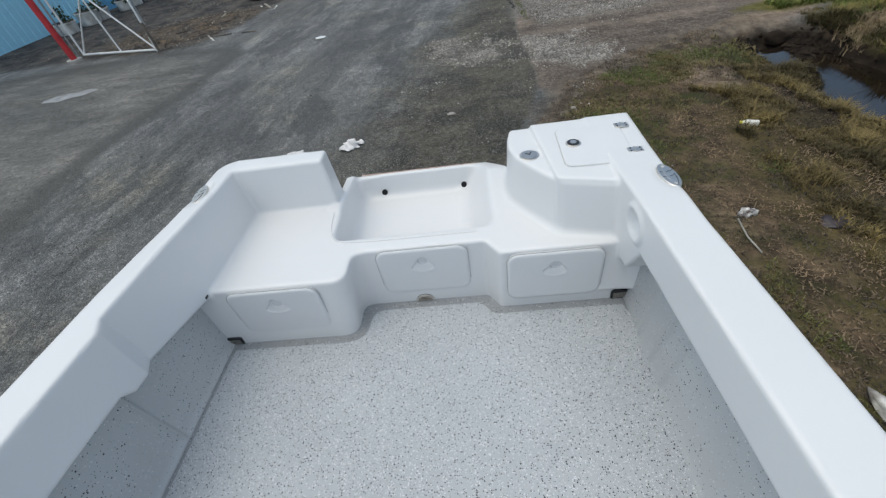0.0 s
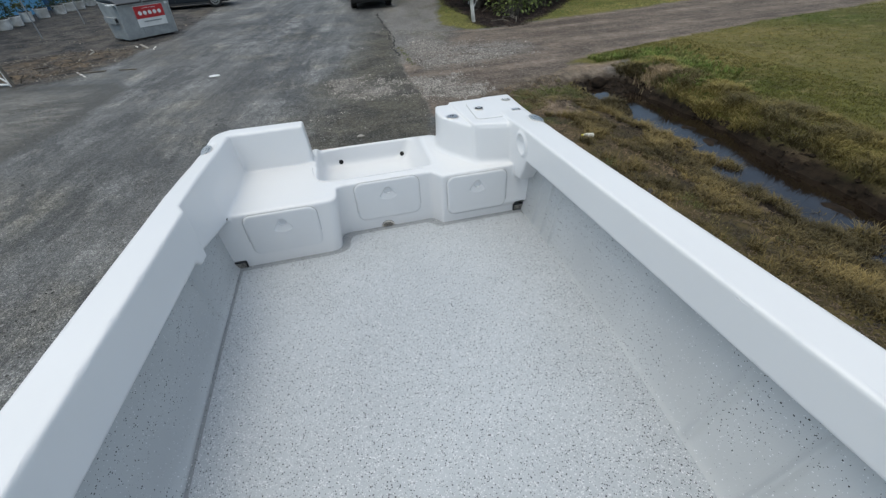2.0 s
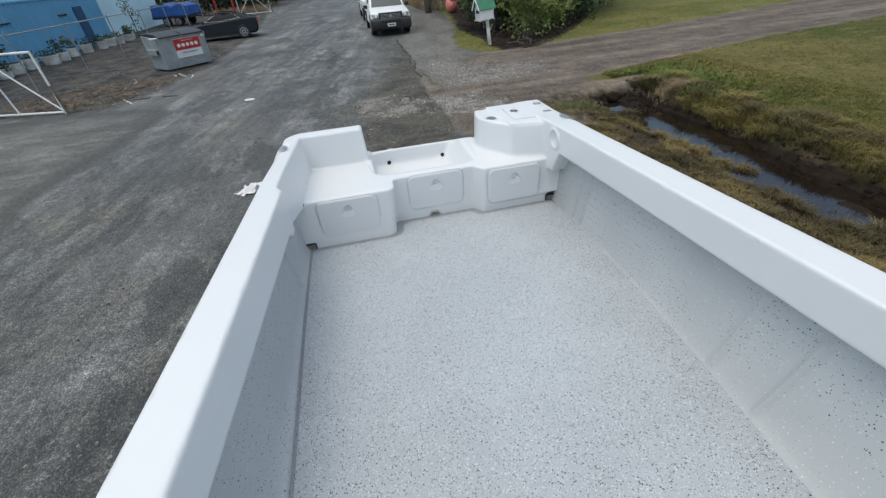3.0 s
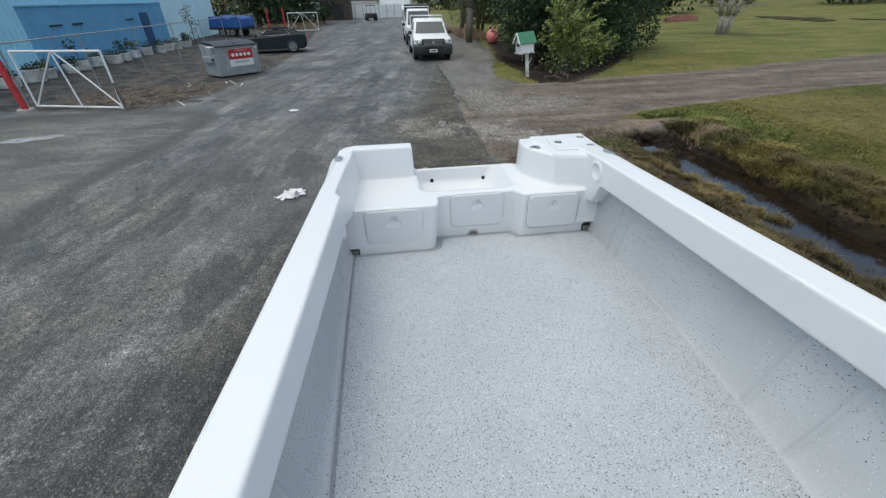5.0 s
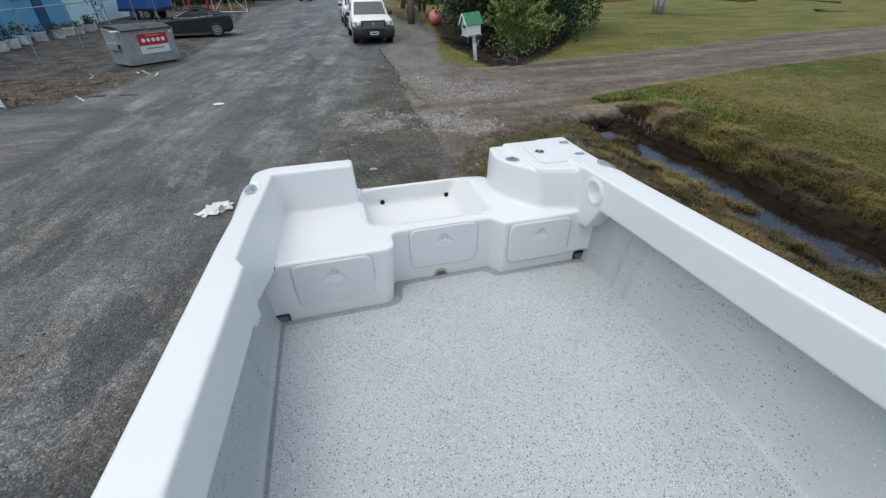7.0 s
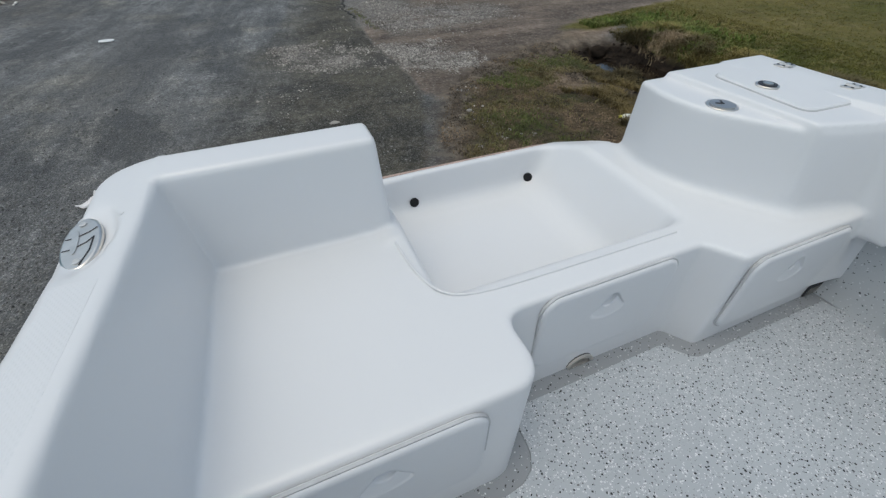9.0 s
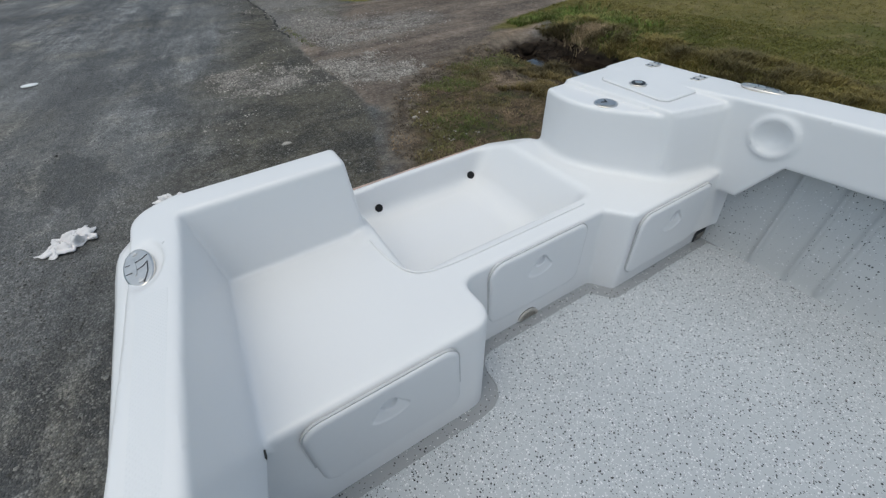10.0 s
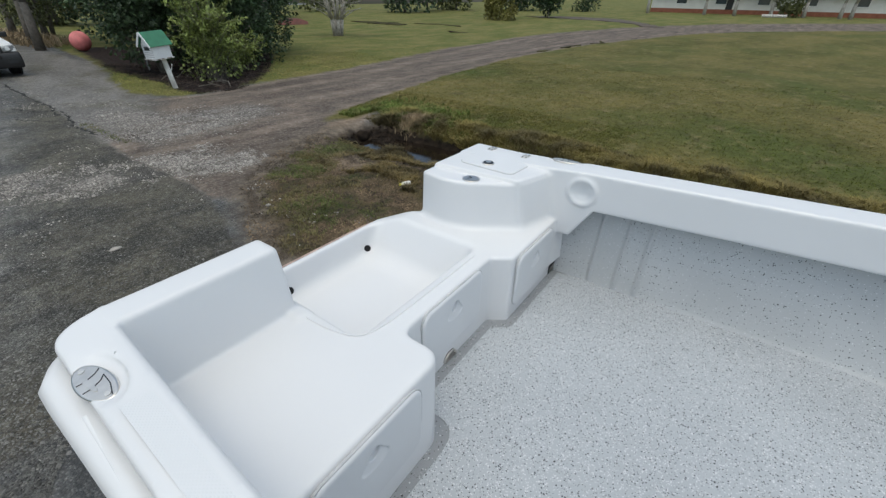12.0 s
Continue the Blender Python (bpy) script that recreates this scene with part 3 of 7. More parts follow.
bmp.inputs["Strength"].default_value, bmp.inputs["Distance"].default_value = 0.3, 0.001
waves = []
for turn in (35, -35):
    mp = nn.new("ShaderNodeMapping")
    mp.inputs["Rotation"].default_value = (0, 0, radians(turn))
    nl.new(nn.new("ShaderNodeNewGeometry").outputs["Position"], mp.inputs[0])
    wv = nn.new("ShaderNodeTexWave")
    wv.inputs["Scale"].default_value = 55
    nl.new(mp.outputs[0], wv.inputs["Vector"])
    waves.append(wv.outputs["Fac"])
mx = nn.new("ShaderNodeMath")
mx.operation = "MULTIPLY"
nl.new(waves[0], mx.inputs[0])
nl.new(waves[1], mx.inputs[1])
nl.new(mx.outputs[0], bmp.inputs["Height"])
nl.new(bmp.outputs[0], nn["Principled BSDF"].inputs["Normal"])


def tread(side, y0, y1):
    """A thin raised non-slip panel along the top of a gunwale."""
    bm = bmesh.new()
    rows = []
    for y in np.linspace(y0, y1, 24):
        o = float(out_right(y)) - 0.028 if side > 0 else float(out_left(y)) + 0.028
        i = 0.800 - 0.0178 * y + 0.024 if side > 0 else float(np.interp(y, [-4, -2.4, -1.5, -0.8, -0.56, -0.50, -0.15, 0.37], [-0.985, -0.935, -0.895, -0.866, -0.856, -0.888, -0.872, -0.842])) - 0.024
        z = 1.6895 + float(lift(y))
        rows.append([bm.verts.new((o, y, z - 0.003)), bm.verts.new((o, y, z + 0.0012)), bm.verts.new((i, y, z + 0.0012)), bm.verts.new((i, y, z - 0.003))])
    for a, b in zip(rows, rows[1:]):
        for k in range(3):
            bm.faces.new((a[k], a[k + 1], b[k + 1], b[k]))
    bm.faces.new(rows[0])
    bm.faces.new(rows[-1])
    bmesh.ops.recalc_face_normals(bm, faces=bm.faces)
    return part("non_slip_panel", bm, NONSLIP, boat, "white diamond-textured non-slip panel")


tread(-1, 0.09, -3.3)
tread(1, -0.20, -3.3)

# ---- ground ----


def sd_poly(px, py, poly):
    """Signed distance to a polygon, positive inside."""
    d = np.full(px.shape, 1e9)
    inside = np.zeros(px.shape, bool)
    for (ax, ay), (bx, by) in zip(poly, poly[1:] + poly[:1]):
        ex, ey = bx - ax, by - ay
        t = np.clip(((px - ax) * ex + (py - ay) * ey) / (ex * ex + ey * ey), 0, 1)
        d = np.minimum(d, np.hypot(px - ax - t * ex, py - ay - t * ey))
        cross = (ay > py) != (by > py)
        with np.errstate(divide="ignore", invalid="ignore"):
            inside ^= cross & (px < (bx - ax) * (py - ay) / (by - ay if by != ay else 1e-9) + ax)
    return np.where(inside, d, -d)


LAWN = [(6.12, -70), (6.12, 4.6), (6.25, 5.4), (6.25, 6.1), (6.7, 6.85), (5.6, 6.78), (5.15, 7.05), (6.4, 7.65), (8.35, 8.1), (13.2, 9.2), (20.9, 10.4), (30, 10.7), (36.7, 8.7), (45, 6), (52, 2.1), (57, -2.4), (64, -10.4), (80, -30), (110, -70)]
SPIT = [(0.9, -70), (0.9, 0), (0.72, 2.6), (0.85, 3.1), (1.12, 3.83), (1.75, 4.95), (2.45, 5.55), (3.4, 6.2), (4.2, 6.5), (4.75, 6.6), (5.5, 6.5), (6.25, 6.2), (7.2, 5.9), (7.2, -70)]
FIELD = [(3.7, 13.6), (4.1, 12.3), (4.75, 12.05), (6.2, 12.35), (8.6, 12.7), (12.8, 13.4), (23, 16), (33.5, 17), (41.5, 15.3), (50.4, 12.4), (58.3, 8.2), (65.7, 3.1), (80, -12.5), (100, -34), (300, -70), (300, 300), (9, 300), (7.4, 60), (6.6, 33), (5.4, 21.5), (4.7, 17.8), (4.0, 15.6)]
TRACK = [(1.2, 5.2), (1.5, 4.6), (2.6, 4.9), (3.4, 5.6), (4.4, 6.0), (5.6, 6.2), (6.2, 6.5), (6.6, 7.0), (6.4, 7.55), (8.35, 8.0), (13.2, 9.1), (20.9, 10.3), (30, 10.6), (36.7, 8.6), (45, 5.9), (52, 2.0), (57, -2.5), (64, -10.5), (80, -30.1), (110, -70), (100, -33.9), (80, -12.4), (65.7, 3.2), (58.3, 8.3), (50.4, 12.5), (41.5, 15.4), (33.5, 17.1), (23, 16.1), (12.8, 13.5), (8.6, 12.8), (6.4, 12.3), (4.9, 11.9), (4.0, 12.3), (2.7, 12.4), (1.5, 9.6), (1.15, 7.6)]
GRAVEL = [(1.55, 8.8), (1.68, 10.2), (1.85, 12.0), (2.6, 11.2), (3.75, 10.1), (5.15, 9.9), (5.34, 8.8), (2.9, 7.9), (2.0, 7.9)]
MULCH = [(5.0, 14.5), (4.75, 12.9), (4.95, 12.2), (5.95, 12.0), (7.3, 12.95), (8.6, 14.3), (10.0, 16.2), (12.5, 19.5), (12, 23), (9, 26), (7.4, 28), (6.4, 27), (5.6, 22), (4.95, 17.5)]
PILE = [(-10.4, 11.3), (-8.2, 10.7), (-7.0, 11.3), (-6.2, 13.2), (-6.6, 14.4), (-8.4, 14.6), (-10.6, 13.6)]
MUDYARD = [(-5.6, -20), (-5.57, 2.97), (-5.66, 4.6), (-5.55, 5.5), (-5.37, 6.4), (-5.17, 7.03), (-5.1, 8.2), (-5.0, 9.2), (-5.6, 9.9), (-7.0, 10.2), (-9.5, 10.3), (-14, 9.8), (-30, 11), (-40, -20)]
PATCH = [(-2.3, 2.0), (0.5, 2.4), (0.78, 3.1), (1.05, 3.9), (1.27, 4.6), (1.40, 5.4), (1.44, 6.2), (1.36, 7.2), (1.45, 8.5), (1.52, 9.9), (1.66, 11.6), (1.8, 14), (1.9, 18), (0.95, 17), (0.5, 13), (0.2, 10.5), (-0.4, 8.3), (-1.0, 7.4), (-1.6, 6.2), (-2.0, 5.0), (-2.3, 3.8)]
HULL_DARK = [(-3.2, -4), (-3.0, 0.8), (-2.2, 2.6), (0.2, 3.0), (0.4, -4)]
SHOULDER = [(1.5, 9), (1.5, 14), (2.4, 19), (3.3, 30), (4.2, 44), (6.9, 44), (5.6, 30), (5.0, 20), (4.4, 14), (3.9, 12.2), (3, 10)]
YARD = [(-7.9, 10.37), (-6.94, 10.57), (-6.61, 11.62), (-6.22, 12.85), (-6.0, 14.4), (-5.6, 15.8), (-5.5, 26), (-7, 48), (-30, 60), (-30, 11.5), (-11, 10.9)]
SPILL = [(-0.45, 7.75), (0.1, 7.75), (0.5, 7.35), (1.0, 6.85), (1.15, 6.45), (0.75, 6.25), (0.35, 6.25), (0.0, 6.75), (-0.35, 7.2)]
ROADSIDE = [(-0.9, 4.6), (1.2, 4.6), (1.6, 6.0), (4.4, 8.5), (4.2, 12), (3.6, 16), (1.2, 16), (0.6, 11), (-0.5, 8)]
HEAP = [(1.45, 6.5), (1.5, 7.25), (2.25, 7.25), (2.75, 6.3), (2.3, 5.75), (1.8, 5.8)]
SCAR = [(3.3, 4.6), (3.6, 5.5), (4.1, 6.2), (5.0, 6.7), (6.2, 7.0), (6.35, 6.75), (5.4, 6.4), (4.7, 5.9), (4.3, 5.2), (4.1, 4.2), (3.7, 4.1)]
OLIVE = [(3.35, 3.9), (4.5, 4.1), (5.1, 3.6), (5.3, -30), (2.7, -30), (2.95, 0.5), (3.15, 2.6)]


def ease(a, b, x):
    t = np.clip((x - a) / (b - a), 0, 1)
    return t * t * (3 - 2 * t)


def ground_z(x, y):
    """Height of the ground: flat yard and road, a drain beside them, and the rising field beyond."""
    x, y = np.asarray(x, float), np.asarray(y, float)
    wob = 0.18 * np.sin(y * 1.3) + 0.10 * np.sin(y * 3.1 + 1)
    cut = np.interp(x + wob * 0.45, [1.8, 3.0, 4.0, 4.6, 4.95, 5.3, 5.92, 6.08, 6.4], [0, -0.04, -0.11, -0.20, -0.31, -0.42, -0.42, -0.15, 0.02])
    near_head = np.interp(y, [4.9, 5.6, 6.05, 6.35, 6.6], [1, 0.92, 0.70, 0.16, 0])
    z = cut * near_head
    lumps = 0.085 * np.sin(6.1 * x + 2.3 * y + 1.4 * np.sin(1.9 * y)) * np.sin(4.6 * y - 2.2 * x + 0.7) + 0.06 * np.sin(2.7 * y + 1.2 * np.sin(4 * x)) + 0.03 * np.sin(13 * x + 3 * np.sin(7 * y)) + 0.025
    z = z + lumps * np.clip((-z - 0.2) / 0.14, 0, 1)
    z = z + 0.036 * np.maximum(x - 28, 0) * ease(10, 40, x) * ease(200, 60, np.abs(y))
    z = z + 0.006 * np.sin(x * 0.9 + y * 0.6) * np.sin(y * 1.1) * (np.hypot(x, y) < 60)
    grassy = np.clip(np.maximum(sd_poly(x, y, LAWN), sd_poly(x, y, FIELD)) / 0.5, 0, 1)
    z = z + grassy * (0.05 + 0.03 * np.sin(x * 1.7) * np.sin(y * 1.9 + 0.5))
    heap = np.clip(sd_poly(x, y, MULCH) / 1.2, 0, 1)
    z = z - 0.10 * heap
    z = z + 0.10 * np.clip(sd_poly(x, y, PILE) / 0.8, 0, 1) * (0.6 + 0.4 * np.sin(3 * x) * np.sin(2.6 * y))
    return z


def gz(x, y):
    return float(ground_z(np.array([x]), np.array([y]))[0])


def spread(lo, hi, fine, far):
    a = [lo]
    core = np.arange(lo, hi, fine)
    h, up = fine, [core[-1]]
    while up[-1] < far:
        h *= 1.16
        up.append(up[-1] + h)
    h, dn = fine, [core[0]]
    while dn[-1] > -far:
        h *= 1.16
        dn.append(dn[-1] - h)
    return np.concatenate([dn[:0:-1], core, up[1:]])


gxs, gys = spread(-4.0, 8.5, 0.11, 420), spread(-3.0, 14.0, 0.11, 420)
GX, GY = np.meshgrid(gxs, gys, indexing="ij")
GZ = ground_z(GX.ravel(), GY.ravel())
nx, ny = len(gxs), len(gys)
idx = np.arange(nx * ny).reshape(nx, ny)
gf = np.stack([idx[:-1, :-1].ravel(), idx[1:, :-1].ravel(), idx[1:, 1:].ravel(), idx[:-1, 1:].ravel()], 1)
gmesh = mesh_np("ground", np.stack([GX.ravel(), GY.ravel(), GZ], 1), gf)
ZONES = (("lawn", [LAWN, FIELD]), ("spit", [SPIT]), ("track", [TRACK]), ("shoulder", [SHOULDER]), ("yard", [YARD]), ("gravel", [GRAVEL, SPILL, HEAP]), ("hull_dark", [HULL_DARK]), ("scar", [SCAR]), ("olive", [OLIVE]), ("mulch", [MULCH]), ("pile", [PILE]), ("field", [FIELD]), ("patch", [PATCH]), ("mudyard", [MUDYARD]))
for zname, polys in ZONES:
    a = gmesh.attributes.new(zname, "FLOAT", "POINT")
    d = np.max([sd_poly(GX.ravel(), GY.ravel(), p) for p in polys], axis=0)
    a.data.foreach_set("value", np.clip(d, -20, 20).astype(np.float32))
wet = gmesh.attributes.new("depth", "FLOAT", "POINT")
wet.data.foreach_set("value", (-GZ).astype(np.float32))


def turf(n, l, pos):
    """Colour of rough mown grass: green, yellowed and worn patches with fine mottling; shared by soil and blades."""
    def tex(s, detail, rough, scale=(1, 1, 1), turn=0.0):
        k = n.new("ShaderNodeMapping")
        k.inputs["Scale"].default_value, k.inputs["Rotation"].default_value = scale, (0, 0, radians(turn))
        l.new(pos, k.inputs[0])
        t = n.new("ShaderNodeTexNoise")
        t.inputs["Scale"].default_value, t.inputs["Detail"].default_value, t.inputs["Roughness"].default_value = s, detail, rough
        l.new(k.outputs[0], t.inputs["Vector"])
        return t.outputs[0]

    def rng(sock, a, b, c, d):
        r = n.new("ShaderNodeMapRange")
        l.new(sock, r.inputs[0])
        for i, v in enumerate((a, b, c, d)):
            r.inputs[i + 1].default_value = v
        return r.outputs[0]

    def mix(fac, a, b, mode="MIX"):
        x = n.new("ShaderNodeMix")
        x.data_type, x.blend_type = "RGBA", mode
        if isinstance(fac, float):
            x.inputs[0].default_value = fac
        else:
            l.new(fac, x.inputs[0])
        for i, v in ((6, a), (7, b)):
            if isinstance(v, tuple):
                x.inputs[i].default_value = (*v, 1)
            else:
                l.new(v, x.inputs[i])
        return x.outputs[2]

    c = mix(rng(tex(0.30, 5, 0.6, (0.7, 1.1, 1), 15), 0.36, 0.60, 0, 1), (0.078, 0.080, 0.019), (0.142, 0.122, 0.040))
    c = mix(rng(tex(0.16, 4, 0.55), 0.50, 0.66, 0, 0.75), c, (0.062, 0.082, 0.017))
    c = mix(rng(tex(1.5, 7, 0.72, (0.8, 1.3, 1), 10), 0.52, 0.68, 0, 0.75), c, (0.190, 0.158, 0.074))
    c = mix(rng(tex(1.1, 6, 0.7, (0.8, 1.4, 1), -20), 0.56, 0.70, 0, 0.6), c, (0.050, 0.042, 0.018))
    return mix(1.0, c, rng(tex(7.5, 6, 0.75), 0.34, 0.66, 0.72, 1.28), "MULTIPLY")


def ground_material():
    m = bpy.data.materials.new("yard_ground")
    m.use_nodes = True
    n, l = m.node_tree.nodes, m.node_tree.links
    b = n["Principled BSDF"]
    pos = n.new("ShaderNodeNewGeometry").outputs["Position"]

    def stretch(sx, sy, turn=0.0):
        t = n.new("ShaderNodeMapping")
        t.inputs["Scale"].default_value, t.inputs["Rotation"].default_value = (sx, sy, 1), (0, 0, radians(turn))
        l.new(pos, t.inputs[0])
        return t.outputs[0]

    parts = n.new("ShaderNodeSeparateXYZ")
    l.new(pos, parts.inputs[0])

    def slant(sx, sy, k):
        """Coordinates drawn out along wheel paths that bear k metres east for each metre north."""
        out = n.new("ShaderNodeCombineXYZ")
        l.new(mth("MULTIPLY", mth("SUBTRACT", parts.outputs[0], mth("MULTIPLY", parts.outputs[1], k)), sx), out.inputs[0])
        l.new(mth("MULTIPLY", parts.outputs[1], sy), out.inputs[1])
        return out.outputs[0]

    def tex(s, detail=4, vec=None, rough=0.5):
        t = n.new("ShaderNodeTexNoise")
        t.inputs["Scale"].default_value, t.inputs["Detail"].default_value, t.inputs["Roughness"].default_value = s, detail, rough
        l.new(vec or pos, t.inputs["Vector"])
        return t.outputs[0]

    def rng(sock, a, b2, c, d):
        r = n.new("ShaderNodeMapRange")
        l.new(sock, r.inputs[0])
        for i, v in enumerate((a, b2, c, d)):
            r.inputs[i + 1].default_value = v
        return r.outputs[0]

    def mth(op, a, b2):
        k = n.new("ShaderNodeMath")
        k.operation = op
        for i, v in enumerate((a, b2)):
            if isinstance(v, (int, float)):
                k.inputs[i].default_value = v
            else:
                l.new(v, k.inputs[i])
        return k.outputs[0]

    def mix(fac, a, b2, mode="MIX"):
        x = n.new("ShaderNodeMix")
        x.data_type, x.blend_type = "RGBA", mode
        if isinstance(fac, (int, float)):
            x.inputs[0].default_value = fac
        else:
            l.new(fac, x.inputs[0])
        for i, v in ((6, a), (7, b2)):
            if isinstance(v, tuple):
                x.inputs[i].default_value = (*v, 1)
            else:
                l.new(v, x.inputs[i])
        return x.outputs[2]

    def stones(scale, colours, edge=0.5):
        v = n.new("ShaderNodeTexVoronoi")
        v.inputs["Scale"].default_value = scale
        l.new(pos, v.inputs["Vector"])
        c = n.new("ShaderNodeSeparateColor")
        l.new(v.outputs["Color"], c.inputs[0])
        ramp = n.new("ShaderNodeValToRGB")
        ramp.color_ramp.interpolation = "LINEAR"
        el = ramp.color_ramp.elements
        el[0].position, el[0].color = 0.0, (*colours[0], 1)
        el[1].position, el[1].color = 1.0, (*colours[-1], 1)
        for i, col in enumerate(colours[1:-1]):
            e = el.new((i + 1) / (len(colours) - 1))
            e.color = (*col, 1)
        l.new(c.outputs[0], ramp.inputs[0])
        dark = rng(v.outputs["Distance"], 0.25, 0.75, 1.0, edge)
        return mix(1.0, ramp.outputs[0], dark, "MULTIPLY"), v.outputs["Distance"]

    def zone(name, rag, soft_w, shift=0.0):
        a = n.new("ShaderNodeAttribute")
        a.attribute_name = name
        w = mth("MULTIPLY_ADD", tex(1.6, 6, None, 0.62), rag)
        w.node.inputs[2].default_value = -rag / 2 + shift
        s = mth("ADD", a.outputs["Fac"], w)
        return rng(s, -soft_w, soft_w, 0, 1)

    def pick(scale, share, size, seed=0.0):
        """Scattered single stones: nearly round cells, kept by chance."""
        sh = n.new("ShaderNodeVectorMath")
        sh.inputs[1].default_value = (seed, seed * 1.7, 0)
        l.new(pos, sh.inputs[0])
        v = n.new("ShaderNodeTexVoronoi")
        v.inputs["Scale"].default_value = scale
        l.new(sh.outputs[0], v.inputs["Vector"])
        c = n.new("ShaderNodeSeparateColor")
        l.new(v.outputs["Color"], c.inputs[0])
        near = mth("LESS_THAN", v.outputs["Distance"], mth("MULTIPLY", c.outputs[1], size))
        return mth("MULTIPLY", mth("LESS_THAN", c.outputs[0], share), near)

    # sealed and oiled yard with rolled-in chips
    chips, chip_d = stones(78, [(0.016, 0.017, 0.017), (0.052, 0.053, 0.052), (0.115, 0.114, 0.110), (0.30, 0.295, 0.28)], 0.35)
    fine = mix(0.72, (0.200, 0.202, 0.197), chips)
    road = mix(1.0, fine, rng(tex(0.42, 6, None, 0.62), 0.33, 0.67, 0.66, 1.42), "MULTIPLY")
    road = mix(1.0, road, rng(tex(1.0, 7, slant(0.75, 0.075, 0.16), 0.66), 0.38, 0.62, 0.64, 1.44), "MULTIPLY")
    road = mix(1.0, road, rng(tex(1.0, 7, slant(2.6, 0.30, 0.2), 0.74), 0.38, 0.62, 0.68, 1.38), "MULTIPLY")
    road = mix(rng(tex(0.5, 6, None, 0.68), 0.50, 0.62, 0, 0.55), road, mix(1.0, road, (1.12, 1.02, 0.80), "MULTIPLY"))
    road = mix(1.0, road, rng(tex(2.0, 8, None, 0.74), 0.38, 0.62, 0.70, 1.30), "MULTIPLY")
    grit = rng(tex(11, 9, None, 0.82), 0.38, 0.62, 0.55, 1.48)
    road = mix(1.0, road, grit, "MULTIPLY")
    dust = rng(tex(0.35, 5, stretch(1.0, 0.3, 4), 0.65), 0.48, 0.66, 0, 0.6)
    road = mix(dust, road, mix(0.45, (0.150, 0.149, 0.145), chips))
    damp = rng(tex(0.75, 7, stretch(1.2, 0.55, 8), 0.70), 0.54, 0.57, 0, 0.7)
    road = mix(damp, road, mix(0.35, (0.048, 0.049, 0.050), chips))
    scuff = rng(tex(1.0, 7, slant(1.5, 0.42, 0.12), 0.72), 0.58, 0.66, 0, 0.6)
    road = mix(scuff, road, mix(1.0, road, (0.55, 0.54, 0.52), "MULTIPLY"))
    # dark trodden yard behind the gate
    yard = mix(rng(tex(1.3, 8, None, 0.72), 0.42, 0.60, 0, 1), (0.026, 0.026, 0.029), (0.115, 0.105, 0.095))
    yard = mix(rng(tex(0.6, 6, None, 0.68), 0.54, 0.64, 0, 0.8), yard, (0.125, 0.108, 0.088))
    road = mix(mth("MULTIPLY", zone("yard", 0.8, 0.2), 0.92), road, mix(1.0, yard, grit, "MULTIPLY"))
    # brown trodden mud west of the road's curve
    mudy = mix(rng(tex(0.9, 7, stretch(0.5, 1.2, 20), 0.66), 0.4, 0.6, 0, 1), (0.090, 0.086, 0.075), (0.225, 0.213, 0.186))
    mudy = mix(rng(tex(0.7, 7, stretch(0.45, 1.3, 8), 0.68), 0.50, 0.60, 0, 0.75), mudy, (0.080, 0.070, 0.053))
    mudy = mix(1.0, mix(0.3, mudy, chips), mix(1.0, grit, rng(tex(3.2, 8, stretch(0.5, 1.4, 20), 0.75), 0.38, 0.62, 0.7, 1.28), "MULTIPLY"), "MULTIPLY")
    rim = n.new("ShaderNodeAttribute")
    rim.attribute_name = "mudyard"
    lip = mth("ADD", rim.outputs["Fac"], mth("MULTIPLY", mth("SUBTRACT", tex(1.3, 7, None, 0.66), 0.5), 0.9))
    mudy = mix(mth("MULTIPLY", rng(lip, 0.30, 0.62, 1, 0), 0.85), mudy, mix(0.3, (0.050, 0.045, 0.036), chips))
    road = mix(mth("MULTIPLY", zone("mudyard", 0.4, 0.10), 0.88), road, mudy)
    # ground darkened along the hull, partly painted hull shade, and the worn dark seal behind it
    road = mix(1.0, road, rng(mth("MULTIPLY", zone("hull_dark", 1.2, 0.7), rng(tex(1.1, 6), 0.35, 0.6, 0.5, 1.0)), 0, 1, 1.0, 0.62), "MULTIPLY")
    pcol = mix(rng(tex(1.0, 8, None, 0.7), 0.43, 0.58, 0, 1), mix(0.4, (0.036, 0.033, 0.024), chips), mix(0.4, (0.122, 0.110, 0.076), chips))
    pcol = mix(rng(tex(0.8, 7, stretch(1, 1.6, 40), 0.7), 0.50, 0.60, 0, 0.8), pcol, mix(0.35, (0.140, 0.124, 0.090), chips))
    pcol = mix(1.0, pcol, grit, "MULTIPLY")
    west = mth("SUBTRACT", parts.outputs[0], mth("MULTIPLY", parts.outputs[1], 0.24))
    worn = rng(mth("ADD", west, mth("MULTIPLY", tex(0.9, 8, None, 0.7), 2.2)), -1.75, -0.35, 0.0, 0.92)
    seal = mth("MULTIPLY", zone("patch", 0.30, 0.05), worn)
    road = mix(seal, road, pcol)
    loose = rng(tex(0.9, 6, None, 0.7), 0.42, 0.60, 0.25, 1.0)
    road = mix(mth("MULTIPLY", pick(34, 0.16, 0.42), loose), road, (0.22, 0.215, 0.202))
    road = mix(mth("MULTIPLY", pick(21, 0.06, 0.36, 3.0), loose), road, (0.28, 0.272, 0.258))
    # dirt track with wheel lines
    peb, peb_d = stones(30, [(0.060, 0.053, 0.047), (0.15, 0.135, 0.12), (0.28, 0.26, 0.24), (0.46, 0.43, 0.40)], 0.42)
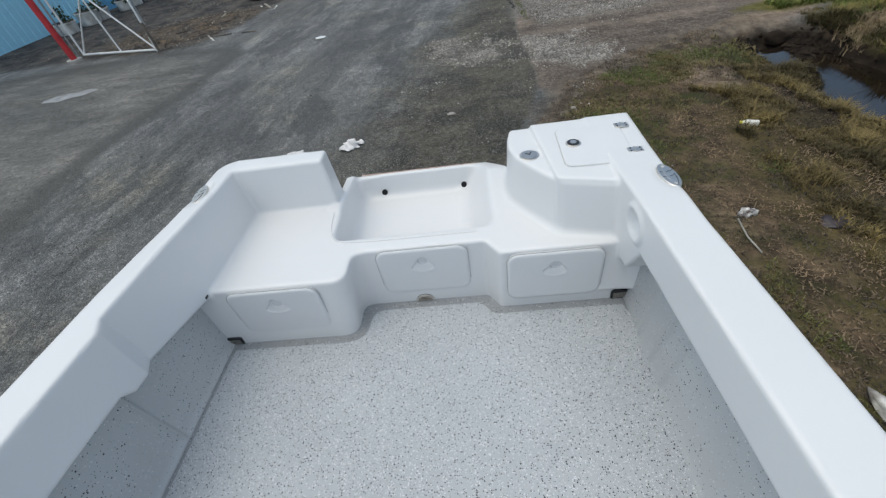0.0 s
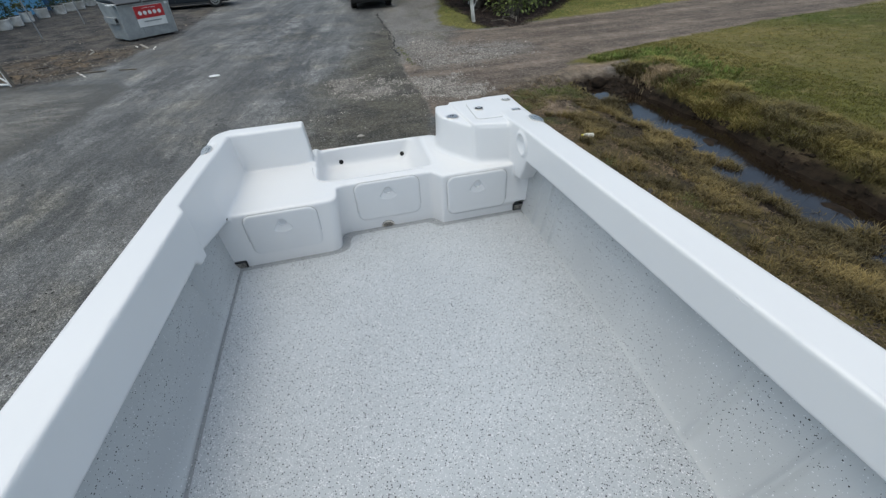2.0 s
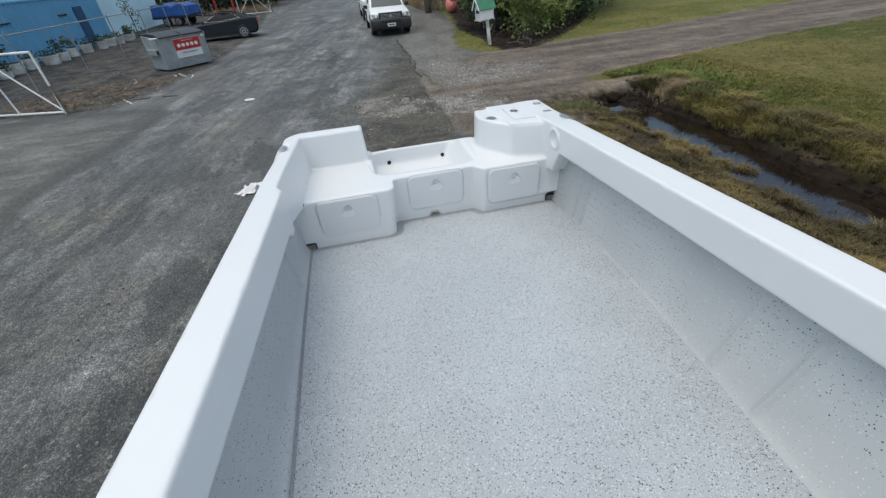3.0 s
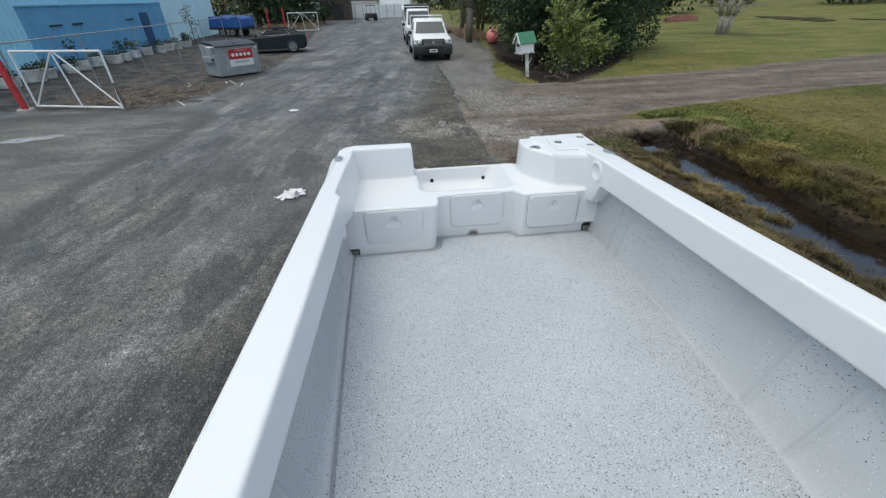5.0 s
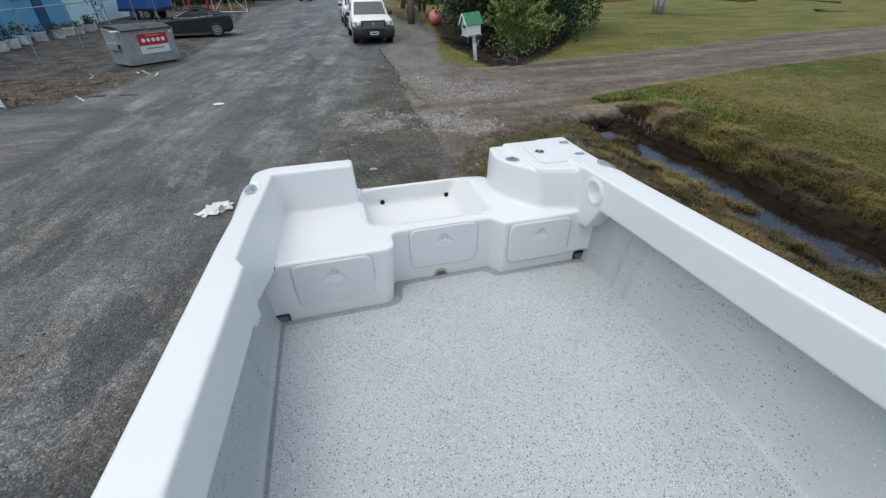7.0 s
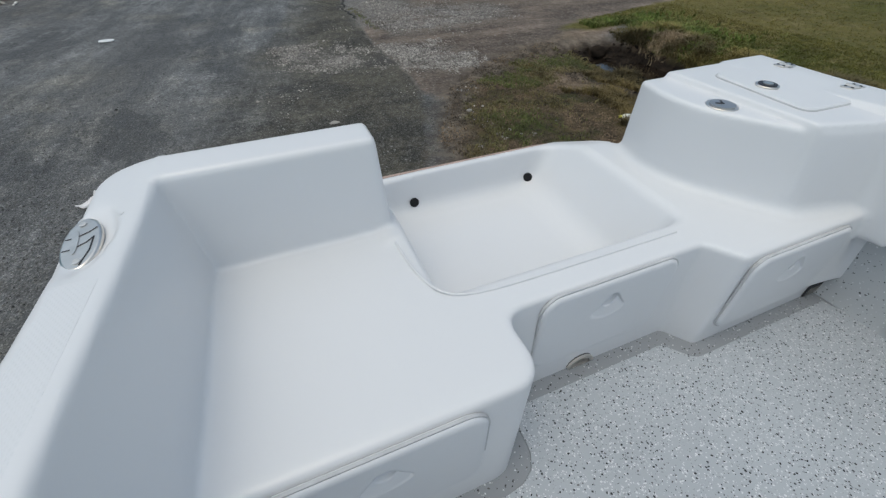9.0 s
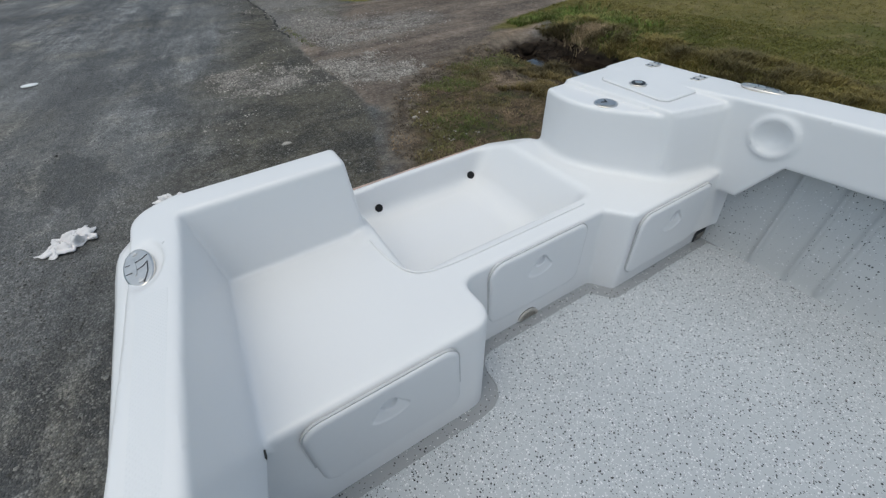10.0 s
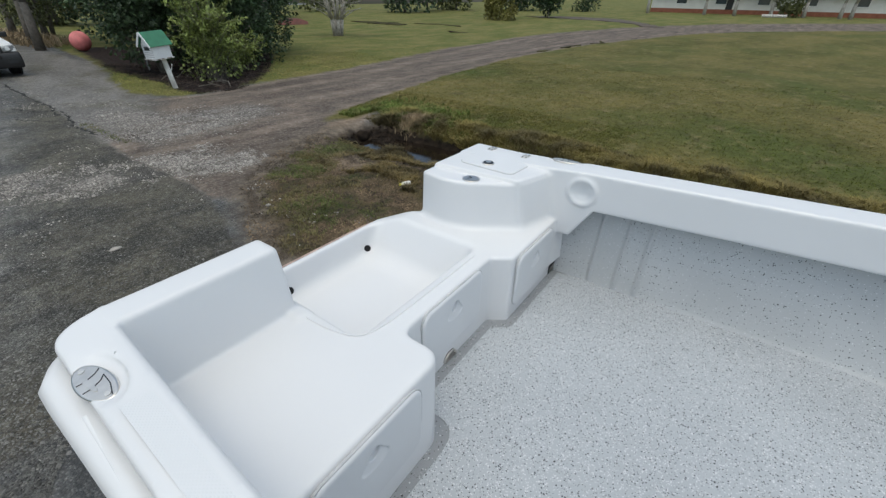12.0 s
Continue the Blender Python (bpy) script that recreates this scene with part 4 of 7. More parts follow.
    tw = tex(1.1, 7, stretch(0.25, 1.5, 8), 0.66)
    dirt = mix(rng(tw, 0.36, 0.66, 0, 1), (0.090, 0.068, 0.053), (0.208, 0.167, 0.134))
    dirt = mix(1.0, dirt, rng(tex(1.7, 8, None, 0.72), 0.36, 0.64, 0.66, 1.34), "MULTIPLY")
    rut = n.new("ShaderNodeAttribute")
    rut.attribute_name = "track"
    ruts = n.new("ShaderNodeValToRGB")
    for i, (at, v) in enumerate(((0.0, 1.30), (0.08, 1.30), (0.2, 0.72), (0.36, 0.80), (0.5, 1.20), (0.62, 1.22), (0.76, 0.74), (0.92, 0.9))):
        e = ruts.color_ramp.elements[i] if i < 2 else ruts.color_ramp.elements.new(at)
        e.position, e.color = at, (v / 1.4, v / 1.4, v / 1.4, 1)
    l.new(mth("ADD", mth("MULTIPLY", rut.outputs["Fac"], 0.4), mth("MULTIPLY", mth("SUBTRACT", tex(0.8, 6, None, 0.65), 0.5), 0.28)), ruts.inputs[0])
    dirt = mix(0.8, dirt, mix(1.0, dirt, mix(1.0, ruts.outputs[0], (1.4, 1.4, 1.4), "MULTIPLY"), "MULTIPLY"))
    dirt = mix(1.0, mix(0.22, dirt, peb), rng(tex(9, 8, None, 0.78), 0.36, 0.64, 0.75, 1.27), "MULTIPLY")
    dirt = mix(mth("MULTIPLY", pick(24, 0.22, 0.42, 7.0), loose), dirt, (0.32, 0.30, 0.27))
    tr = mth("MULTIPLY", zone("track", 0.5, 0.10), mth("SUBTRACT", 1.0, mth("MULTIPLY", zone("patch", 0.30, 0.05), 0.95)))
    col = mix(tr, road, dirt)
    # grey stony shoulder of the road
    verge = mix(rng(tex(0.8, 7, slant(1.2, 0.4, 0.1), 0.68), 0.40, 0.60, 0, 1), (0.105, 0.097, 0.086), (0.215, 0.205, 0.188))
    verge = mix(1.0, mix(0.35, verge, peb), grit, "MULTIPLY")
    verge = mix(rng(tex(0.7, 6, None, 0.66), 0.52, 0.62, 0, 0.7), verge, (0.085, 0.078, 0.045))
    col = mix(mth("MULTIPLY", zone("shoulder", 0.9, 0.25), mth("SUBTRACT", 1.0, mth("MULTIPLY", zone("patch", 0.30, 0.05), 0.9))), col, verge)
    # loose pale gravel in drifts
    gcol = mix(rng(tex(1.7, 5), 0.42, 0.6, 0.2, 0.9), peb, mix(0.35, peb, (0.36, 0.345, 0.32)))
    g = mth("MULTIPLY", zone("gravel", 1.3, 0.30, -0.05), rng(tex(1.5, 8, None, 0.74), 0.40, 0.56, 0.22, 1.0))
    col = mix(g, col, gcol)
    # earth heap by the gate, and the black garden bed
    col = mix(mth("MULTIPLY", zone("pile", 2.2, 0.4), rng(tex(0.9, 6, None, 0.65), 0.38, 0.6, 0.1, 0.9)), col, mix(rng(tex(4, 6), 0.4, 0.62, 0, 1), (0.045, 0.036, 0.028), (0.175, 0.128, 0.080)))
    # grass
    lush = turf(n, l, pos)
    soil = mix(rng(tex(3.5, 7, None, 0.7), 0.4, 0.62, 0, 1), (0.044, 0.032, 0.021), (0.165, 0.118, 0.071))
    tuft = mix(rng(tex(1.4, 7, None, 0.68), 0.48, 0.62, 0, 1), soil, mix(rng(tex(2.2, 5), 0.4, 0.62, 0, 1), (0.040, 0.054, 0.013), (0.078, 0.070, 0.024)))
    lawn = zone("lawn", 0.75, 0.12)
    band = n.new("ShaderNodeAttribute")
    band.attribute_name = "spit"
    off = mth("ADD", band.outputs["Fac"], mth("MULTIPLY", tex(1.1, 6, None, 0.65), 1.1))
    straw = mix(rng(tex(6, 6, stretch(1, 2.2, 30), 0.7), 0.38, 0.62, 0, 1), (0.070, 0.050, 0.032), (0.24, 0.18, 0.115))
    tuft = mix(mth("MULTIPLY", rng(off, 1.5, 1.8, 0, 0.7), rng(tex(0.9, 6, None, 0.65), 0.5, 0.62, 0, 1)), tuft, straw)
    bank = mth("MULTIPLY", zone("scar", 0.5, 0.12), 0.85)
    tan = mix(rng(tex(6, 7, None, 0.72), 0.38, 0.62, 0, 1), (0.14, 0.104, 0.075), (0.37, 0.285, 0.205))
    tuft = mix(bank, tuft, tan)
    col = mix(bank, col, tan)
    earth = mix(rng(tex(4, 7, None, 0.75), 0.4, 0.62, 0, 1), (0.070, 0.057, 0.044), (0.215, 0.178, 0.138))
    tuft = mix(rng(off, 0.88, 1.14, 1, 0), tuft, earth)
    tuft = mix(mth("MULTIPLY", zone("olive", 0.7, 0.25), 0.85), tuft, mix(rng(tex(3.0, 7, None, 0.72), 0.38, 0.62, 0, 1), (0.040, 0.033, 0.013), (0.112, 0.088, 0.032)))
    col = mix(zone("spit", 0.6, 0.2), col, tuft)
    # the field's turf is brighter and yellower than the lawn's
    field_turf = mix(rng(tex(0.5, 6, stretch(0.6, 1.2, 30), 0.65), 0.38, 0.62, 0, 1), (0.088, 0.112, 0.025), (0.185, 0.170, 0.060))
    field_turf = mix(1.0, field_turf, rng(tex(5, 7, None, 0.75), 0.36, 0.64, 0.78, 1.25), "MULTIPLY")
    lush = mix(mth("MULTIPLY", zone("field", 0.5, 0.1), 0.75), lush, field_turf)
    col = mix(lawn, col, lush)
    col = mix(zone("mulch", 0.8, 0.2), col, mix(rng(tex(9, 5), 0.4, 0.62, 0, 1), (0.013, 0.009, 0.008), (0.034, 0.022, 0.018)))
    d = n.new("ShaderNodeAttribute")
    d.attribute_name = "depth"
    mud = mix(rng(tex(7, 5), 0.4, 0.62, 0, 1), (0.009, 0.006, 0.004), (0.025, 0.017, 0.011))
    col = mix(rng(mth("ADD", d.outputs["Fac"], mth("MULTIPLY", tex(5, 4), 0.16)), 0.15, 0.27, 0, 0.97), col, mud)
    l.new(col, b.inputs["Base Color"])
    green = mth("MAXIMUM", mth("MAXIMUM", mth("MAXIMUM", lawn, zone("yard", 0.8, 0.2)), tr), mth("MAXIMUM", zone("spit", 0.6, 0.2), mth("MULTIPLY", seal, 0.8)))
    l.new(rng(green, 0, 1, 0.55, 0.9), b.inputs["Roughness"])
    l.new(rng(green, 0, 1, 0.4, 0.2), b.inputs["Specular IOR Level"])
    h = mth("ADD", mth("MULTIPLY", chip_d, -0.35), tex(14, 6, None, 0.65))
    k = n.new("ShaderNodeBump")
    k.inputs["Strength"].default_value, k.inputs["Distance"].default_value = 0.8, 0.03
    l.new(h, k.inputs["Height"])
    l.new(k.outputs[0], b.inputs["Normal"])
    return m


gmesh.materials.append(ground_material())
ground = tagged(new("ground", gmesh), "grey gravel yard and road beside grass and a muddy drain", "ground", kind="structure")

WATER = material("brown_ditch_water", (0.014, 0.010, 0.007), 0.05, vary=0.35, scale=2.5, bump=0.05, bump_scale=7, specular=0.8)
wb = bmesh.new()
bmesh.ops.create_grid(wb, x_segments=2, y_segments=30, size=1, matrix=Matrix.Translation((5.5, -17.7, -0.295)) @ Matrix.Diagonal((0.75, 23.6, 1, 1)))
tagged(part("water", wb, WATER), "shallow brown water standing in the drain", "water", kind="structure")

# ---- grass and small stones ----
rs = np.random.RandomState(4)


def blades(name, pts, height, lean, width, mat, label, per=4, cat="grass"):
    """Tufts of bent blades at the points, as one mesh."""
    k = len(pts)
    z = ground_z(pts[:, 0], pts[:, 1])
    P = np.repeat(np.column_stack([pts, z]), per, 0)
    m = len(P)
    P[:, :2] += rs.normal(0, 0.022, (m, 2))
    a = rs.uniform(0, 2 * np.pi, m)
    hgt = (height if np.isscalar(height) else np.repeat(height, per)) * rs.uniform(0.55, 1.25, m)
    ln = lean * rs.uniform(0.2, 1.2, m) * hgt
    dx, dy = np.cos(a), np.sin(a)
    w = width * rs.uniform(0.7, 1.3, m)
    side = np.column_stack([-dy * w, dx * w, np.zeros(m)])
    mid = P + np.column_stack([dx * ln * 0.35, dy * ln * 0.35, hgt * 0.6])
    tip = P + np.column_stack([dx * ln, dy * ln, hgt])
    low = P - np.array([0, 0, 0.02])
    v = np.stack([low - side, low + side, mid + side * 0.7, mid - side * 0.7, tip], 1).reshape(-1, 3)
    b = np.arange(m)[:, None] * 5
    tri = np.concatenate([b + [0, 1, 2], b + [0, 2, 3], b + [3, 2, 4]])
    ob = part(name, mesh_np(name, v, tri, False), mat)
    return tagged(ob, label, cat, kind="stuff")


def scatter(n, x0, x1, y0, y1, poly, edge=0.0, power=None):
    p = np.column_stack([rs.uniform(x0, x1, n), rs.uniform(y0, y1, n)])
    d = sd_poly(p[:, 0], p[:, 1], poly)
    return p[d > edge]


def clumps(p, f):
    """Uneven growth: low between tufts, tall within them."""
    return np.clip([1.0 + 1.7 * noise.noise((q[0] * f, q[1] * f, 7.0)) + 0.7 * noise.noise((q[0] * 3 * f, q[1] * 3 * f, 1.0)) for q in p], 0.3, 2.3)


def bare(p):
    return p[sd_poly(p[:, 0], p[:, 1], MULCH) < -0.1]


def thin(n, x0, x1, y0, y1, poly):
    """Points that grow sparser away from the boat."""
    p = np.column_stack([x0 + (x1 - x0) * rs.uniform(0, 1, n) ** 2.2, rs.uniform(y0, y1, n)])
    return p[sd_poly(p[:, 0], p[:, 1], poly) > 0.03]


def turf_blades(name, lo, hi):
    """Grass blades that take the colour of the turf they stand in."""
    m = bpy.data.materials.new(name)
    m.use_nodes = True
    n, l = m.node_tree.nodes, m.node_tree.links
    geo = n.new("ShaderNodeNewGeometry")
    c = turf(n, l, geo.outputs["Position"])
    r = n.new("ShaderNodeMapRange")
    l.new(geo.outputs["Random Per Island"], r.inputs[0])
    r.inputs[3].default_value, r.inputs[4].default_value = lo, hi
    x = n.new("ShaderNodeMix")
    x.data_type, x.blend_type = "RGBA", "MULTIPLY"
    x.inputs[0].default_value = 1
    l.new(c, x.inputs[6])
    l.new(r.outputs[0], x.inputs[7])
    l.new(x.outputs[2], n["Principled BSDF"].inputs["Base Color"])
    n["Principled BSDF"].inputs["Roughness"].default_value = 0.8
    n["Principled BSDF"].inputs["Specular IOR Level"].default_value = 0.2
    return m


GRASS = turf_blades("mown_grass", 0.95, 1.9)
DRY = material("brown_bank_grass", (0.165, 0.122, 0.042), 0.8, vary=0.4, scale=1.6, other=(0.074, 0.057, 0.020), island=0.4)
BANK = material("olive_bank_grass", (0.180, 0.143, 0.038), 0.8, vary=0.4, scale=1.3, other=(0.082, 0.066, 0.022), island=0.3)
LITTER = material("brown_leaf_litter", (0.175, 0.124, 0.074), 0.9, vary=0.35, scale=2.0, other=(0.06, 0.047, 0.032), island=0.75)
STRAW = material("dead_straw", (0.33, 0.25, 0.15), 0.8, vary=0.25, scale=3, island=0.25)
blades("lawn_grass", np.concatenate([thin(26000, 6.2, 20, -9, 10.5, LAWN), scatter(9000, 6.3, 9, 1, 8, LAWN, 0.05)]), 0.026, 1.6, 0.006, GRASS, "short green and yellowing lawn grass", 4)
FIELD_GRASS = material("paler_field_grass", (0.20, 0.21, 0.055), 0.8, vary=0.35, scale=0.6, other=(0.33, 0.28, 0.10), island=0.35)
blades("field_grass", np.concatenate([bare(scatter(7000, 3.5, 16, 11.5, 18, FIELD, 0.05)), bare(thin(4000, 3.5, 22, 11.5, 24, FIELD))]), 0.03, 1.6, 0.006, FIELD_GRASS, "pale green and yellow grass of the field", 4)
bank = scatter(11000, 5.95, 7.1, -8, 6.6, [(6.1, -70), (6.1, 4.6), (6.2, 5.4), (5.9, 6.2), (5.5, 6.7), (7.6, 7), (9, -70)], 0.0)
blades("bank_grass", bank, 0.085 * np.clip(1.3 - (bank[:, 0] - 6.1) * 0.7, 0.35, 1.3) * clumps(bank, 2.1), 1.9, 0.0055, BANK, "long brown and olive grass hanging over the drain", 6)
spit_pts = scatter(42000, 1.1, 5.0, -4, 6.5, SPIT, 0.3)
off = sd_poly(spit_pts[:, 0], spit_pts[:, 1], SPIT)
mott = np.array([noise.noise((p[0] * 1.5, p[1] * 1.5, 9.0)) + 0.6 * noise.noise((p[0] * 5, p[1] * 5, 2.0)) for p in spit_pts])
lushness = np.exp(-(((off - 0.95) / 0.45) ** 2)) * np.clip((spit_pts[:, 1] - 1.2) / 2.5, 0.15, 1) + 0.12
keep = mott + rs.normal(0, 0.18, len(mott)) > 0.76 - 1.2 * lushness
VERGE = material("verge_green", (0.105, 0.125, 0.03), 0.7, vary=0.35, scale=1.6, other=(0.18, 0.145, 0.06), island=0.35)
edge = np.column_stack([rs.normal(1.68, 0.05, 90), rs.uniform(8.4, 10.6, 90)])
blades("verge_grass", np.concatenate([spit_pts[keep], edge]), 0.034, 1.3, 0.0045, VERGE, "patchy short green grass on the verge", 4)
reed = scatter(24000, 3.3, 5.25, -8, 5.6, SPIT, 0.0)
reed = reed[np.array([noise.noise((p[0] * 1.7, p[1] * 1.7, 3.0)) + 0.5 * noise.noise((p[0] * 4.5, p[1] * 4.5, 5.0)) for p in reed]) + 0.30 * (reed[:, 0] - 4.4) > -0.22]
reed = reed[sd_poly(reed[:, 0], reed[:, 1], SCAR) < 0.02]
blades("drain_reeds", reed, 0.06 * clumps(reed, 2.6), 1.5, 0.005, DRY, "matted brown weeds on the near bank of the drain", 6)
blades("leaf_litter", scatter(16000, 1.0, 4.6, -4, 6.4, SPIT, 0.05), 0.014, 4.0, 0.007, LITTER, "dead leaves and broken stalks on bare soil", 4)
straw = np.column_stack([rs.normal(6.45, 0.20, 420), rs.normal(5.4, 0.20, 420)])
blades("dead_grass", straw, 0.085, 1.3, 0.005, STRAW, "flattened straw-coloured dead grass", 5)


MULCH_CHIP = material("dark_bark_chip", (0.060, 0.042, 0.033), 0.9, vary=0.4, scale=3, other=(0.016, 0.011, 0.009), island=0.8)
chip_pts = scatter(9000, 4.6, 11, 11.9, 20, MULCH, -0.12)
blades("bark_mulch", chip_pts, 0.03, 2.6, 0.012, MULCH_CHIP, "black and brown bark mulch under the shrubs", 3, "mulch")
herb = np.column_stack([rs.uniform(5.8, 8.6, 5200), rs.uniform(4.4, 7.3, 5200)])
herb = herb[(np.hypot(herb[:, 0] - 6.45, herb[:, 1] - 5.4) > 0.38) & (sd_poly(herb[:, 0], herb[:, 1], LAWN) > 0.02) & (rs.uniform(0, 1, 5200) < np.exp(-((herb[:, 0] - 6.5) ** 2) - 0.7 * (herb[:, 1] - 6.3) ** 2))]
HERB = material("bright_weed_leaf", (0.105, 0.145, 0.032), 0.8, vary=0.3, scale=2, specular=0.2, other=(0.15, 0.155, 0.05), island=0.4)
blades("bank_herbs", herb, 0.085, 1.5, 0.011, HERB, "bright green broad-leaved weeds at the head of the drain", 5)


tan = np.concatenate([np.column_stack([rs.uniform(5.2, 7.2, 500), rs.uniform(28.5, 40, 500)]), np.column_stack([rs.uniform(-13, -7.4, 600), rs.uniform(46, 60, 600)])])
blades("tall_dry_grass", tan, 0.42, 0.7, 0.02, STRAW, "tall tan grass standing beside the road", 5)


def pebbles(name, pts, size, mat, label):
    k = len(pts)
    z = ground_z(pts[:, 0], pts[:, 1])
    s = size * rs.lognormal(0, 0.35, k)
    base = np.array([(1, 0, 0), (0, 1, 0), (-1, 0, 0), (0, -1, 0), (0, 0, 0.7), (0, 0, -0.5)], float)
    v = base[None] * s[:, None, None] * rs.uniform(0.6, 1.3, (k, 6, 1))
    a = rs.uniform(0, 6.28, k)
    ca, sa = np.cos(a)[:, None], np.sin(a)[:, None]
    v = np.stack([v[..., 0] * ca - v[..., 1] * sa, v[..., 0] * sa + v[..., 1] * ca, v[..., 2]], 2)
    v += np.column_stack([pts, z + s * 0.25])[:, None]
    f = np.array([(0, 1, 4), (1, 2, 4), (2, 3, 4), (3, 0, 4), (1, 0, 5), (2, 1, 5), (3, 2, 5), (0, 3, 5)])
    tri = (np.arange(k)[:, None, None] * 6 + f[None]).reshape(-1, 3)
    return tagged(part(name, mesh_np(name, v.reshape(-1, 3), tri, False), mat), label, "gravel", kind="stuff")


STONE = material("pale_gravel_stone", (0.27, 0.25, 0.225), 0.85, vary=0.3, scale=4, island=0.65)
CHIP = material("dark_road_chip", (0.095, 0.093, 0.086), 0.8, vary=0.35, scale=1.2, other=(0.155, 0.151, 0.138), island=0.7)


def drift(p, s, cut, poly=None):
    """Keeps the points that fall in ragged drifts, thinning out towards the edge of the poly."""
    k = np.array([noise.noise((a * s, b * s, 1.0)) + 0.6 * noise.noise((a * s * 3, b * s * 3, 4.0)) for a, b in p])
    if poly:
        k = k + np.minimum(sd_poly(p[:, 0], p[:, 1], poly), 0.5) * 1.1
    return p[k + rs.normal(0, 0.25, len(p)) > cut]


gp = np.concatenate([drift(scatter(22000, 1.5, 5.5, 7.3, 12.5, GRAVEL, -0.4), 1.1, 0.35, GRAVEL), drift(scatter(17000, -0.5, 1.5, 5.4, 7.9, SPILL, -0.4), 1.6, 0.12, SPILL), drift(scatter(15000, 1.4, 3, 5, 7.4, HEAP, -0.4), 1.6, 0.12, HEAP), drift(scatter(5000, 0.7, 2.6, 2.4, 6, SPIT, -0.05), 2.0, 0.65), drift(scatter(26000, -1.2, 4.4, 4.5, 16, ROADSIDE), 0.9, 0.42)])
pebbles("loose_gravel", gp, 0.0105, STONE, "loose pale gravel stones on the track mouth")
ang, far = rs.uniform(0, 2 * np.pi, 150000), 0.9 + 8.5 * rs.uniform(0, 1, 150000) ** 1.7
loose = np.column_stack([-0.4 + far * np.cos(ang), 1.4 + far * np.sin(ang)])
loose = loose[(loose[:, 0] < 1.6) & (sd_poly(loose[:, 0], loose[:, 1], SPIT) < 0) & ~((np.abs(loose[:, 0]) < 1.1) & (loose[:, 1] < 0.7))]
pebbles("road_chips", drift(loose, 1.3, -0.25), 0.0062, CHIP, "loose dark stone chips on the yard surface")
CLOD = material("dark_mud_clod", (0.011, 0.008, 0.006), 0.95, vary=0.35, scale=5, specular=0.15, other=(0.026, 0.019, 0.013), island=0.6)
clod = np.concatenate([np.column_stack([rs.normal(6.02, 0.09, 380), rs.uniform(-5, 5.6, 380)]), np.column_stack([rs.normal(5.0, 0.16, 500), rs.uniform(-5, 5.6, 500)]), np.column_stack([rs.uniform(4.7, 6.1, 320), rs.uniform(5.2, 6.2, 320)])])
pebbles("mud_clods", clod, 0.026, CLOD, "clods of dark mud along the banks of the drain")

# ---- far and middle distance ----
WHITE = material("white_paint", (0.74, 0.75, 0.75), 0.5, vary=0.08, scale=3, vary2=0.05, scale2=40)
GALV = material("galvanised_steel", (0.36, 0.37, 0.38), 0.5, 0.6, vary=0.18, scale=6, vary2=0.1, scale2=40)
RED = material("red_paint", (0.45, 0.03, 0.035), 0.5, vary=0.2, scale=5)
RUBBER = material("tyre_rubber", (0.018, 0.018, 0.019), 0.85, vary=0.2, scale=10)
GLASS = material("dark_window_glass", (0.055, 0.066, 0.07), 0.06, vary=0.1, scale=2, specular=0.5)
TRIM = material("black_trim", (0.022, 0.023, 0.025), 0.55, vary=0.15, scale=8)
PALE_BLUE = material("pale_blue_cladding", (0.42, 0.76, 0.94), 0.55, vary=0.06, scale=0.8, vary2=0.03, scale2=20)
PALER_BLUE = material("paler_blue_cladding", (0.66, 0.88, 0.95), 0.55, vary=0.06, scale=0.8)
DEEP_BLUE = material("deep_blue_cladding", (0.17, 0.42, 0.65), 0.5, vary=0.08, scale=0.9)
BARK = material("grey_bark", (0.13, 0.115, 0.095), 0.9, vary=0.3, scale=9, bump=0.6, bump_scale=25)
PALE_BARK = material("pale_bark", (0.33, 0.31, 0.27), 0.85, vary=0.3, scale=6, bump=0.5, bump_scale=20)
TIMBER = material("weathered_white_timber", (0.68, 0.67, 0.63), 0.8, vary=0.25, scale=12, other=(0.25, 0.22, 0.19))


def thing(name, label, category, at=(0, 0, 0), turn=0.0, group=""):
    e = tagged(new(name), label, category, group)
    e.matrix_world = pose(*at, 0, 0, turn)
    return e


def put(ob, x, y, z, rx=0, ry=0, rz=0):
    ob.matrix_local = pose(x, y, z, rx, ry, rz)
    return ob


def ribbed(y0, y1, z0, z1, x, pitch, depth):
    """A cladding sheet with folded ribs, facing +x."""
    bm = bmesh.new()
    y, row = y0, []
    while y < y1:
        for dy, dx in ((0, 0), (0.35, 0), (0.45, depth), (0.9, depth)):
            row.append((x + dx, min(y + dy * pitch, y1)))
        y += pitch
    pairs = [(bm.verts.new((a, b, z0)), bm.verts.new((a, b, z1))) for a, b in row]
    for (a, b), (c, d) in zip(pairs, pairs[1:]):
        if (a.co - c.co).length > 1e-6:
            bm.faces.new((a, c, d, b))
    back = [bm.verts.new((x - 0.05, yy, zz)) for yy, zz in ((y0, z0), (y1, z0), (y1, z1), (y0, z1))]
    bm.faces.new(back[::-1])
    bm.faces.new((back[0], back[3], pairs[0][1], pairs[0][0]))
    bm.faces.new((back[1], pairs[-1][0], pairs[-1][1], back[2]))
    return bm


